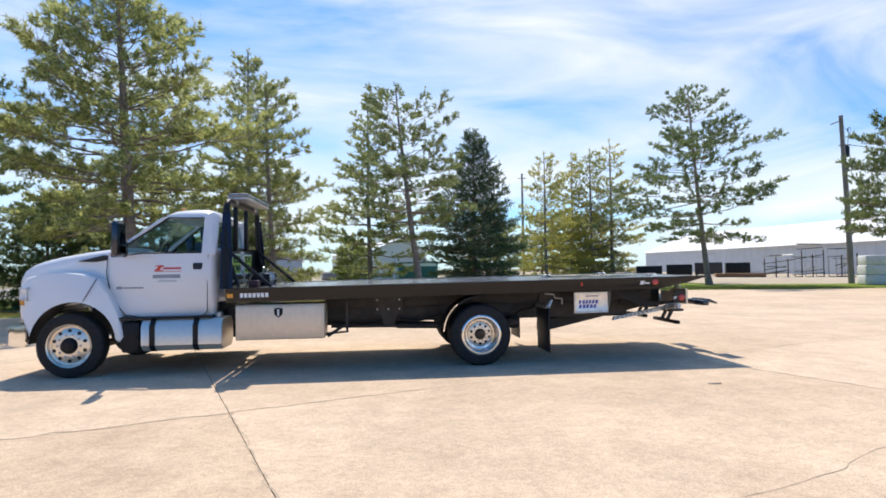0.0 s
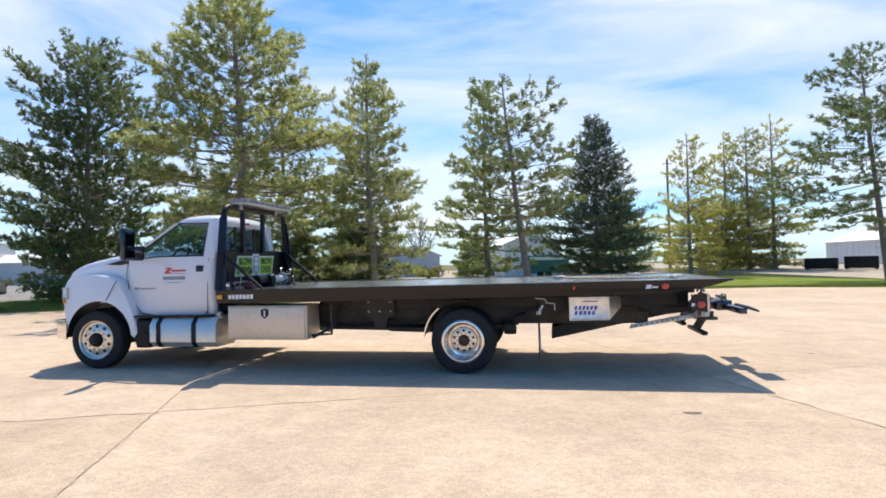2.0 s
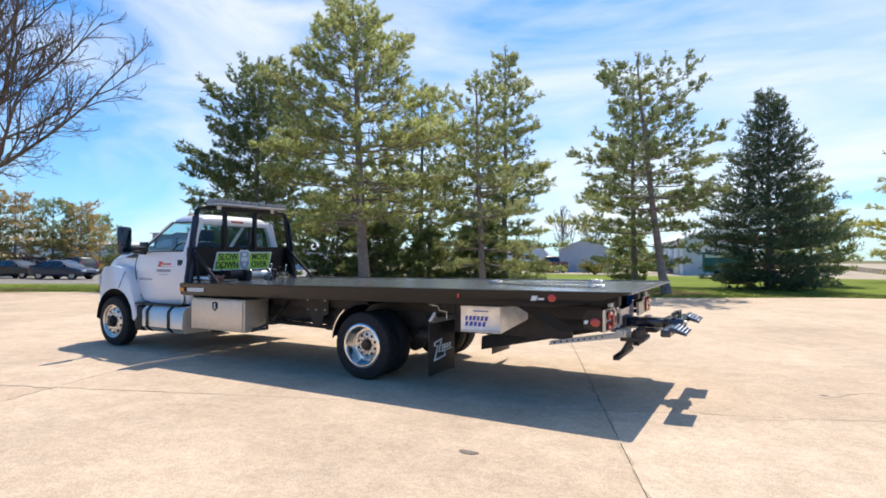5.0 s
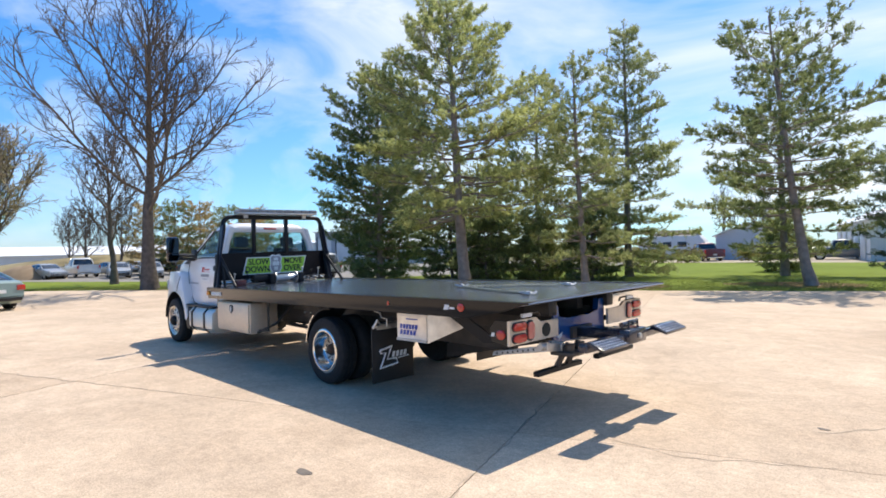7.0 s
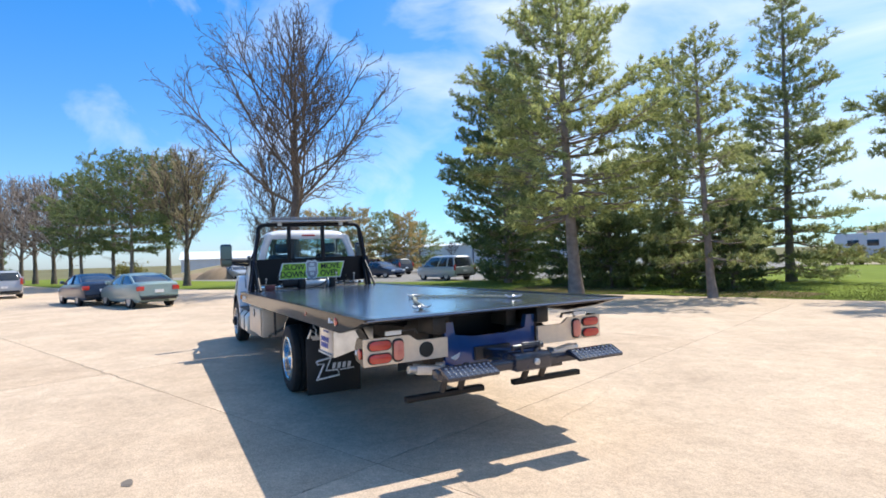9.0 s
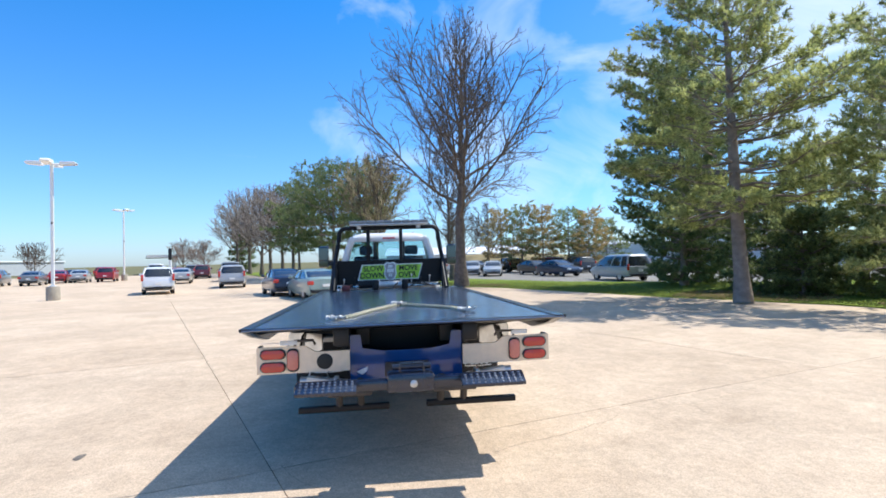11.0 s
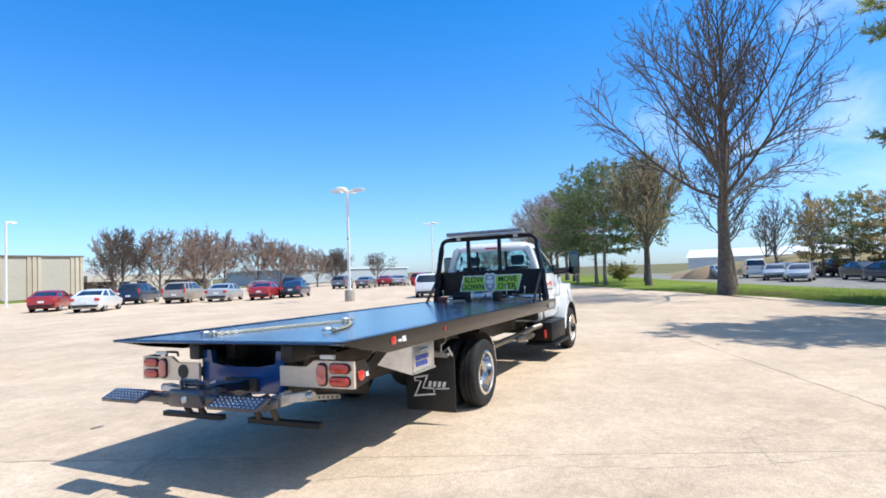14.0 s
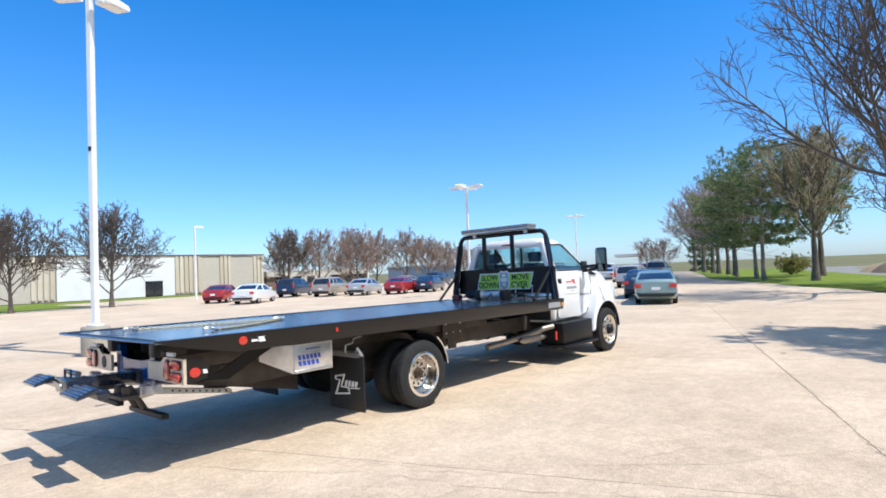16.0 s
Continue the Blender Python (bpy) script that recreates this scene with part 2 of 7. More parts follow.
BARK_GREY = material("grey_bark", (0.09, 0.073, 0.06), rough=0.95, colour2=(0.21, 0.172, 0.145), scale=5, bump=0.8, bump_scale=14, spec=0.1)
TWIG = material("twig", (0.09, 0.074, 0.063), rough=0.95, colour2=(0.16, 0.13, 0.11), scale=3, spec=0.1)
TWIG_PALE = material("pale_twig", (0.26, 0.215, 0.18), rough=0.95, colour2=(0.43, 0.36, 0.31), scale=3, spec=0.1)
TWIG_BROWN = material("olive_brown_twig", (0.26, 0.21, 0.13), rough=0.95, colour2=(0.45, 0.37, 0.225), scale=3, spec=0.1)
TWIG_RED = material("budding_twig", (0.25, 0.175, 0.14), rough=0.95, colour2=(0.42, 0.31, 0.25), scale=3, spec=0.1)
NEEDLE_PINE = leaf_material("pine_needles", (0.15, 0.18, 0.07), (0.56, 0.57, 0.23), 0.58)
NEEDLE_WHITE = leaf_material("soft_pine_needles", (0.16, 0.19, 0.075), (0.38, 0.39, 0.17), 0.7)
NEEDLE_DARK = leaf_material("dark_needles", (0.08, 0.115, 0.05), (0.24, 0.285, 0.12), 0.5)
NEEDLE_SPRUCE = leaf_material("spruce_needles", (0.055, 0.085, 0.05), (0.15, 0.20, 0.11), 0.4)
NEEDLE_YELLOW = leaf_material("yellow_green_needles", (0.23, 0.23, 0.055), (0.48, 0.44, 0.14), 0.7)
# lighter copy of the dark needles, with sunlight put into the colour
NEEDLE_MID = leaf_material("sunlit_dark_needles", (0.11, 0.14, 0.06), (0.28, 0.31, 0.13), 0.65)
NEEDLE_BRONZE = leaf_material("bronzed_needles", (0.25, 0.19, 0.08), (0.48, 0.35, 0.155), 0.65)
LEAF_SPRING = leaf_material("spring_leaf", (0.16, 0.15, 0.04), (0.36, 0.32, 0.11), 0.35)
POLE_WHITE = material("white_pole_paint", (0.80, 0.80, 0.79), rough=0.45, scale=5, vary=0.05)
POLE_BASE = material("grey_cast_concrete", (0.36, 0.32, 0.26), rough=0.9, scale=5, vary=0.2, bump=0.3)
POLE_WOOD = material("weathered_pole", (0.17, 0.145, 0.12), rough=0.9, colour2=(0.27, 0.235, 0.20), scale=6, bump=0.4)

GLASS = bpy.data.materials.new("window_glass")
GLASS.use_nodes = True
_gp = GLASS.node_tree.nodes["Principled BSDF"]
_gp.inputs["Base Color"].default_value = (0.62, 0.80, 0.86, 1)
_gp.inputs["Roughness"].default_value = 0.0
_gp.inputs["Transmission Weight"].default_value = 1.0
_gp.inputs["IOR"].default_value = 1.1
CAR_GLASS = material("dark_car_glass", (0.018, 0.022, 0.028), rough=0.05, coat=1.0, scale=3, vary=0.3)


# ---- mesh helpers ----
def thing(name, at, rz, label, category, group="", kind=""):
    e = new(name)
    e.matrix_basis = pose(*at, 0, 0, rz)
    return tagged(e, label, category, group, kind)


def mesh_of(bm, name, mats, smooth=40):
    me = bpy.data.meshes.new(name)
    bmesh.ops.recalc_face_normals(bm, faces=bm.faces)
    bm.to_mesh(me)
    bm.free()
    for m in (mats if isinstance(mats, (list, tuple)) else [mats]):
        me.materials.append(m)
    if smooth:
        me.polygons.foreach_set("use_smooth", [True] * len(me.polygons))
        me.set_sharp_from_angle(angle=radians(smooth))
    return me


def part(name, bm, mat, parent, label="", smooth=40):
    ob = new(name, mesh_of(bm, name, mat, smooth))
    ob.parent = parent
    return tagged(ob, label)


def structure(name, bm, mat, label, category, smooth=0):
    ob = new(name, mesh_of(bm, name, mat, smooth))
    return tagged(ob, label, category, kind="structure")


def B():
    return bmesh.new()


def box(bm, x0, x1, y0, y1, z0, z1, bevel=0.0, m=None):
    r = bmesh.ops.create_cube(bm, size=1.0)
    vs = r["verts"]
    for v in vs:
        v.co = Vector(((x0 + x1) / 2 + v.co.x * (x1 - x0), (y0 + y1) / 2 + v.co.y * (y1 - y0), (z0 + z1) / 2 + v.co.z * (z1 - z0)))
    if bevel:
        es = list({e for v in vs for e in v.link_edges})
        vs = bmesh.ops.bevel(bm, geom=es, offset=bevel, segments=2, affect="EDGES", profile=0.5)["verts"]
    if m is not None:
        bmesh.ops.transform(bm, matrix=m, verts=[v for v in set(vs) if v.is_valid])
    return bm


def tube(bm, pts, r, seg=10, close=True):
    """A round bar along points; r is one radius or one for each point."""
    pts = [Vector(p) for p in pts]
    rs = r if isinstance(r, (list, tuple)) else [r] * len(pts)
    rings = []
    side = None
    for i, p in enumerate(pts):
        d = (pts[min(i + 1, len(pts) - 1)] - pts[max(i - 1, 0)]).normalized()
        if side is None:
            side = d.orthogonal().normalized()
        side = (side - d * side.dot(d)).normalized()
        up = d.cross(side)
        rings.append([bm.verts.new(p + (side * math.cos(a) + up * math.sin(a)) * rs[i]) for a in (2 * math.pi * k / seg for k in range(seg))])
    for a, b in zip(rings, rings[1:]):
        for k in range(seg):
            bm.faces.new((a[k], a[(k + 1) % seg], b[(k + 1) % seg], b[k]))
    if close:
        bm.faces.new(rings[0][::-1])
        bm.faces.new(rings[-1])
    return bm


def lathe(bm, profile, centre=(0, 0, 0), seg=40, axis="y", caps=True):
    """Turns (radius, along) pairs round an axis through the centre."""
    c = Vector(centre)
    rings = []
    for r, a in profile:
        ring = []
        for k in range(seg):
            u = 2 * math.pi * k / seg
            p = Vector((r * math.cos(u), a, r * math.sin(u))) if axis == "y" else Vector((r * math.cos(u), r * math.sin(u), a)) if axis == "z" else Vector((a, r * math.cos(u), r * math.sin(u)))
            ring.append(bm.verts.new(c + p))
        rings.append(ring)
    for a, b in zip(rings, rings[1:]):
        for k in range(seg):
            bm.faces.new((a[k], a[(k + 1) % seg], b[(k + 1) % seg], b[k]))
    if caps:
        bm.faces.new(rings[0])
        bm.faces.new(rings[-1])
    return bm


def prism(bm, pts, a, b, axis="y", bevel=0.0, seg=2):
    """A flat outline (x, z) pushed along y from a to b; axis x: outline (y, z); axis z: outline (x, y)."""
    def at3(u, v, w):
        return (u, w, v) if axis == "y" else (w, u, v) if axis == "x" else (u, v, w)
    lo = [bm.verts.new(at3(u, v, a)) for u, v in pts]
    hi = [bm.verts.new(at3(u, v, b)) for u, v in pts]
    n = len(pts)
    fs = [bm.faces.new(lo), bm.faces.new(hi[::-1])]
    for i in range(n):
        fs.append(bm.faces.new((lo[i], hi[i], hi[(i + 1) % n], lo[(i + 1) % n])))
    if bevel:
        es = list({e for f in fs[:2] for e in f.edges})
        bmesh.ops.bevel(bm, geom=es, offset=bevel, segments=seg, affect="EDGES", profile=0.6)
    return bm


def loft(bm, rings, closed=True, caps=True):
    rows = [[bm.verts.new(p) for p in ring] for ring in rings]
    n = len(rows[0])
    for a, b in zip(rows, rows[1:]):
        for k in range(n if closed else n - 1):
            bm.faces.new((a[k], a[(k + 1) % n], b[(k + 1) % n], b[k]))
    if caps:
        bm.faces.new(rows[0][::-1])
        bm.faces.new(rows[-1])
    return bm


def panel(bm, quad, thick):
    """A flat pane or sheet through four corners, with a thickness."""
    q = [Vector(p) for p in quad]
    nrm = (q[1] - q[0]).cross(q[3] - q[0]).normalized() * thick
    lo = [bm.verts.new(p) for p in q]
    hi = [bm.verts.new(p + nrm) for p in q]
    n = len(q)
    bm.faces.new(lo[::-1])
    bm.faces.new(hi)
    for i in range(n):
        bm.faces.new((lo[i], lo[(i + 1) % n], hi[(i + 1) % n], hi[i]))
    return bm


def lettering(name, words, size, mat, parent, m, label=""):
    """Raised words in the built-in font, as a mesh."""
    cu = bpy.data.curves.new(name, "FONT")
    cu.body, cu.size, cu.align_x, cu.align_y, cu.extrude = words, size, "CENTER", "CENTER", 0.002
    cu.offset = size * 0.018
    tmp = bpy.data.objects.new(name, cu)
    scene.collection.objects.link(tmp)
    bpy.context.view_layer.update()
    me = bpy.data.meshes.new_from_object(tmp.evaluated_get(bpy.context.evaluated_depsgraph_get()))
    bpy.data.objects.remove(tmp)
    me.materials.clear()
    me.materials.append(mat)
    ob = new(name, me)
    ob.parent = parent
    ob.matrix_basis = m
    return tagged(ob, label)


def tri_mesh(name, verts, faces, mats, smooth=False, index=None):
    """A mesh from arrays: verts (n, 3) and faces (m, 3) or (m, 4)."""
    me = bpy.data.meshes.new(name)
    k = faces.shape[1]
    me.vertices.add(len(verts))
    me.vertices.foreach_set("co", np.ascontiguousarray(verts, dtype=np.float32).ravel())
    me.loops.add(faces.size)
    me.loops.foreach_set("vertex_index", np.ascontiguousarray(faces, dtype=np.int32).ravel())
    me.polygons.add(len(faces))
    me.polygons.foreach_set("loop_start", np.arange(0, faces.size, k, dtype=np.int32))
    me.polygons.foreach_set("loop_total", np.full(len(faces), k, dtype=np.int32))
    if index is not None:
        me.polygons.foreach_set("material_index", np.ascontiguousarray(index, dtype=np.int32))
    if smooth:
        me.polygons.foreach_set("use_smooth", np.ones(len(faces), dtype=bool))
    me.update(calc_edges=True)
    for m in mats:
        me.materials.append(m)
    return me


# ---- ground ----
bm = B()
prism(bm, [(-900, -900), (900, -900), (900, 900), (-900, 900)], -0.6, -0.06, axis="z")
structure("ground", bm, EARTH, "flat dry spring fields reaching to the horizon", "ground")

# The edge of the concrete lot against the lawn, from west to east
EDGE = [(-95, -24), (-70, -15), (-51, -9.0), (-40, -2.6), (-33, 0.9), (-27, 5.2), (-21.4, 8.6), (-13.3, 11.5), (-8.5, 14.6), (-3.2, 15.6), (1, 17.3), (3.5, 18.4), (8, 21.5), (15, 22.2), (22, 19.0), (40, 16.5)]


def edge_y(x):
    for (x0, y0), (x1, y1) in zip(EDGE, EDGE[1:]):
        if x0 <= x <= x1:
            return y0 + (y1 - y0) * (x - x0) / (x1 - x0)
    return EDGE[0][1] if x < EDGE[0][0] else EDGE[-1][1]


bm = B()
prism(bm, [(-95, -66)] + [(40, -66)] + EDGE[::-1], -0.055, -0.03, axis="z")
structure("pavement", bm, JOINT, "dirt-filled joints under the concrete slabs", "pavement")

# Lawn behind the lot, with the gravel yard and the side lot beyond it
bm = B()
prism(bm, [(x, y) for x, y in EDGE] + [(40, 21.5), (24, 28), (17, 48), (-18, 50), (-20, 32), (-22, 22), (-29, 13), (-36, 9.5), (-52, 3), (-95, -11)], -0.05, 0.012, axis="z")
structure("lawn", bm, GRASS, "short green spring lawn behind the concrete lot", "lawn")
bm = B()      # the yard rises gently towards the long shed
loft(bm, [[(40, 21.5, z), (24, 28, z), (17, 48, z + (0.45 if z > 0 else 0)), (17, 120, z + (0.8 if z > 0 else 0)), (120, 120, z + (0.8 if z > 0 else 0)), (120, 44, z + (0.8 if z > 0 else 0)), (80, 21.5, z)] for z in (-0.05, 0.006)])
structure("gravel_yard", bm, GRAVEL, "pale gravel yard in front of the sheds", "yard")
bm = B()
prism(bm, [(17, 48), (-18, 50), (-24, 50), (-24, 120), (17, 120)], -0.05, 0.005, axis="z")
structure("back_yard", bm, GRAVEL, "pale gravel round the low sheds", "yard")
bm = B()
prism(bm, [(-18, 50), (-20, 32), (-22, 22), (-29, 13), (-36, 9.5), (-52, 3), (-95, -11), (-95, 60), (-24, 60), (-24, 50)], -0.05, 0.002, axis="z")
structure("side_lot", bm, ASPHALT, "worn grey asphalt side car park", "car park")
bm = B()
prism(bm, [(-12, -66), (-12, -47), (6, -45), (40, -45), (40, -66)], -0.05, 0.03, axis="z")
prism(bm, [(-45, -66), (-45, -61), (-12, -58), (-12, -66)], -0.05, 0.03, axis="z")
structure("lawn_strip", bm, GRASS, "mown grass strip in front of the ribbed building", "lawn")
bm = B()
prism(bm, [(-95, -11), (-52, 3), (-51, -8.8), (-70, -14.8), (-95, -23.6)], -0.04, 0.02, axis="z")
structure("tree_lawn", bm, GRASS, "grass verge under the row of trees", "lawn")


# ---- trees ----
def ring_tubes(paths, seg):
    """Tapered tubes along many paths of (points, radii), as one vertex and quad array."""
    vs, fs, base = [], [], 0
    ang = np.arange(seg) * 2 * np.pi / seg
    for pts, rad in paths:
        pts = np.asarray(pts, dtype=float)
        d = np.gradient(pts, axis=0)
        d /= np.linalg.norm(d, axis=1)[:, None] + 1e-9
        ref = np.array([0.0, 0.0, 1.0]) if abs(d[0, 2]) < 0.9 else np.array([1.0, 0.0, 0.0])
        u = np.cross(d, ref)
        u /= np.linalg.norm(u, axis=1)[:, None] + 1e-9
        w = np.cross(d, u)
        ring = pts[:, None, :] + (u[:, None, :] * np.cos(ang)[None, :, None] + w[:, None, :] * np.sin(ang)[None, :, None]) * np.asarray(rad)[:, None, None]
        n = len(pts)
        vs.append(ring.reshape(-1, 3))
        i, k = np.meshgrid(np.arange(n - 1), np.arange(seg), indexing="ij")
        a = base + i * seg + k
        b = base + i * seg + (k + 1) % seg
        fs.append(np.stack([a, b, b + seg, a + seg], -1).reshape(-1, 4))
        base += n * seg
    return np.concatenate(vs), np.concatenate(fs)


def tufts(rng, centres, axes, size, blades, width, spread):
    """Bunches of narrow three-cornered blades round each centre, fanning out along its axis."""
    n = len(centres)
    c = np.repeat(np.asarray(centres, dtype=float), blades, 0)
    ax = np.repeat(np.asarray(axes, dtype=float), blades, 0)
    s = np.repeat(np.asarray(size, dtype=float), blades)
    d = ax + rng.normal(0, spread, (n * blades, 3))
    d /= np.linalg.norm(d, axis=1)[:, None] + 1e-9
    side = np.cross(d, rng.normal(0, 1, (n * blades, 3)))
    side /= np.linalg.norm(side, axis=1)[:, None] + 1e-9
    length = s * rng.uniform(0.6, 1.1, n * blades)
    start = c + rng.normal(0, 1, c.shape) * (s * 0.17)[:, None]
    tip = start + d * length[:, None]
    half = side * (width * rng.uniform(0.7, 1.3, n * blades))[:, None]
    v = np.stack([start - half, start + half, tip], 1).reshape(-1, 3)
    return v, np.arange(len(v)).reshape(-1, 3)


def needles_on(rng, base, way, length, count, size, width):
    """Needles set round each twig like a bottle brush, pointing forwards and outwards."""
    n = len(base)
    b = np.repeat(base, count, 0)
    d = np.repeat(way, count, 0)
    u = rng.uniform(0.15, 1.05, (n * count, 1)) * np.repeat(length, count)[:, None]
    side = np.cross(d, rng.normal(0, 1, (n * count, 3)))
    side /= np.linalg.norm(side, axis=1)[:, None] + 1e-9
    out = d * rng.uniform(0.45, 0.95, (n * count, 1)) + side * 0.8
    out /= np.linalg.norm(out, axis=1)[:, None]
    start = b + d * u
    tip = start + out * (size * rng.uniform(0.65, 1.15, (n * count, 1)))
    w = np.cross(out, rng.normal(0, 1, out.shape))
    w /= np.linalg.norm(w, axis=1)[:, None] + 1e-9
    w *= width * rng.uniform(0.7, 1.3, (n * count, 1))
    v = np.stack([start - w, start + w, tip], 1).reshape(-1, 3)
    return v, np.arange(len(v)).reshape(-1, 3)


def pine(name, x, y, height, radius, seed, label, needles, bare=0.2, whorls=18, limbs=6, droop=0.05, lean=(0, 0), density=1.0, open_top=0.35,
         blades=11, width=0.026, needle=0.17, trunk=None, shape=0.75, skirt=0.55, soft=0.0, twig=0.3, ragged=0.5, rise0=0.12, dead=True):
    """A conifer: bent tapered trunk, whorls of limbs, flat sprays of shoots and bottle-brush twigs that cluster at the shoots' ends.
    soft: 0 bunches the needles at the tips, 1 spreads them along the boughs."""
    rng = np.random.default_rng(seed)
    t = thing(name, (x, y, 0.0), 0, label, "tree", "trees round the lot")
    k = 14
    zs = np.linspace(0, 1, k)
    bend = np.cumsum(rng.normal(0, 0.016 * height / k, (k, 2)), 0)
    bend[0] = 0
    ease = zs ** 0.7
    tp = np.stack([lean[0] * ease + bend[:, 0], lean[1] * ease + bend[:, 1], zs * height], 1)
    r0 = trunk or 0.012 * height + 0.03
    tr = r0 * (1 - 0.9 * zs) + 0.012
    tr[0] *= 1.3
    thick, thin = [(tp, tr)], []
    base, way, length = [], [], []

    def on_trunk(f):
        return np.array([np.interp(f, zs, tp[:, j]) for j in range(3)])
    for w in range(whorls):
        f = bare + (0.985 - bare) * (w + rng.uniform(-0.3, 0.3)) / whorls
        f = min(max(f, bare * 0.85), 0.97)
        g = max(0.0, (f - bare) / (1 - bare))
        full = (1 - g) ** shape * min(1.0, skirt + g * 1.8)
        for j in range(limbs if g < 0.85 else max(3, limbs - 2)):
            a = 2 * np.pi * (j + rng.uniform(-0.4, 0.4)) / limbs + w * 1.1
            if rng.random() < open_top * 0.3:
                continue
            lump = noise.noise(Vector((math.cos(a) * 1.3, math.sin(a) * 1.3, f * height * 0.42 + seed * 3.7)))
            ln = radius * (0.08 + full) * min(1.25, max(0.35, 1.0 + ragged * 1.5 * lump)) * rng.uniform(0.75, 1.12)
            rise = rise0 + 0.42 * g - droop * 6 * (1 - g) + rng.normal(0, 0.09)
            ln /= math.sqrt(1 + (rise + 0.2) ** 2)
            p0 = on_trunk(f)
            out = np.array([math.cos(a), math.sin(a), 0.0])
            m = 6
            u = np.linspace(0, 1, m)
            curve = p0 + out * (ln * u)[:, None] + np.array([0, 0, 1]) * (ln * (rise * u + 0.20 * u ** 2 * (0.6 + 0.6 * g)))[:, None]
            curve[1:] += rng.normal(0, 0.03 * ln, (m - 1, 3)) * np.array([1, 1, 0.5])
            rr = max(0.012, r0 * 0.3 * (1 - f)) + 0.006
            thin.append((curve, rr * (1 - 0.85 * u) + 0.004))
            along = np.array([math.cos(a), math.sin(a), rise])
            nshoot = max(4, int(ln * 4.0 * density))
            for s in range(nshoot + 1):
                q = 1.0 if s == nshoot else (0.30 - 0.1 * soft) + (0.70 + 0.1 * soft) * ((s + rng.uniform(0, 1)) / nshoot) ** 0.75
                p1 = np.array([np.interp(q, u, curve[:, jj]) for jj in range(3)])
                turn = 0.0 if s == nshoot else (1 if s % 2 else -1) * rng.uniform(0.45, 1.2)
                d2 = np.array([math.cos(a + turn), math.sin(a + turn), rise * 0.6 + rng.uniform(0.0, 0.45) + 0.25 * g])
                d2 /= np.linalg.norm(d2)
                sl = (0.14 + ln * rng.uniform(0.12, 0.30) * (1.2 - 0.7 * q)) * (0.5 if s == nshoot else 1.0)
                tip = p1 + d2 * sl
                thin.append((np.stack([p1, (p1 + tip) / 2 + rng.normal(0, 0.02, 3), tip]), np.array([0.011, 0.008, 0.005])))
                ntw = 3 + int(sl / 0.22 * (0.9 + 0.6 * soft))
                for e in range(ntw):
                    fq = 1.0 if e == 0 else 1 - rng.uniform(0.0, 1.0) ** (1.5 - soft * 0.7) * (0.55 + 0.3 * soft)
                    b0 = p1 + (tip - p1) * fq + rng.normal(0, 0.03, 3)
                    dd = d2 + rng.normal(0, 0.42, 3) + np.array([0, 0, 0.22])
                    base.append(b0)
                    way.append(dd / np.linalg.norm(dd))
                    length.append(twig * rng.uniform(0.55, 1.15))
    for e in range(5):
        dd = np.array([rng.normal(0, 0.25), rng.normal(0, 0.25), 1.0])
        base.append(on_trunk(0.985) + np.array([0, 0, 0.05 * e]))
        way.append(dd / np.linalg.norm(dd))
        length.append(twig * 1.2)
    if dead and bare > 0.12:      # dead snags on the bare trunk
        for e in range(int(bare * height * 2.2)):
            f = bare * rng.uniform(0.45, 1.0)
            a = rng.uniform(0, 6.28)
            p0 = on_trunk(f)
            ln = radius * rng.uniform(0.12, 0.45)
            q = p0 + np.array([math.cos(a) * ln, math.sin(a) * ln, ln * rng.uniform(-0.15, 0.3)])
            thin.append((np.stack([p0, (p0 + q) / 2 + rng.normal(0, 0.05, 3), q]), np.array([0.02, 0.013, 0.005])))
    v1, f1 = ring_tubes(thick, 10)
    v2, f2 = ring_tubes(thin, 3)
    o = new("trunk", tri_mesh("trunk", np.concatenate([v1, v2]), np.concatenate([f1, f2 + len(v1)]), [BARK_PINE], True))
    o.parent = t
    v, f = needles_on(rng, np.array(base), np.array(way), np.array(length), blades, needle, width)
    o = new("crown", tri_mesh("crown", v, f, [needles]))
    o.parent = t
    return t


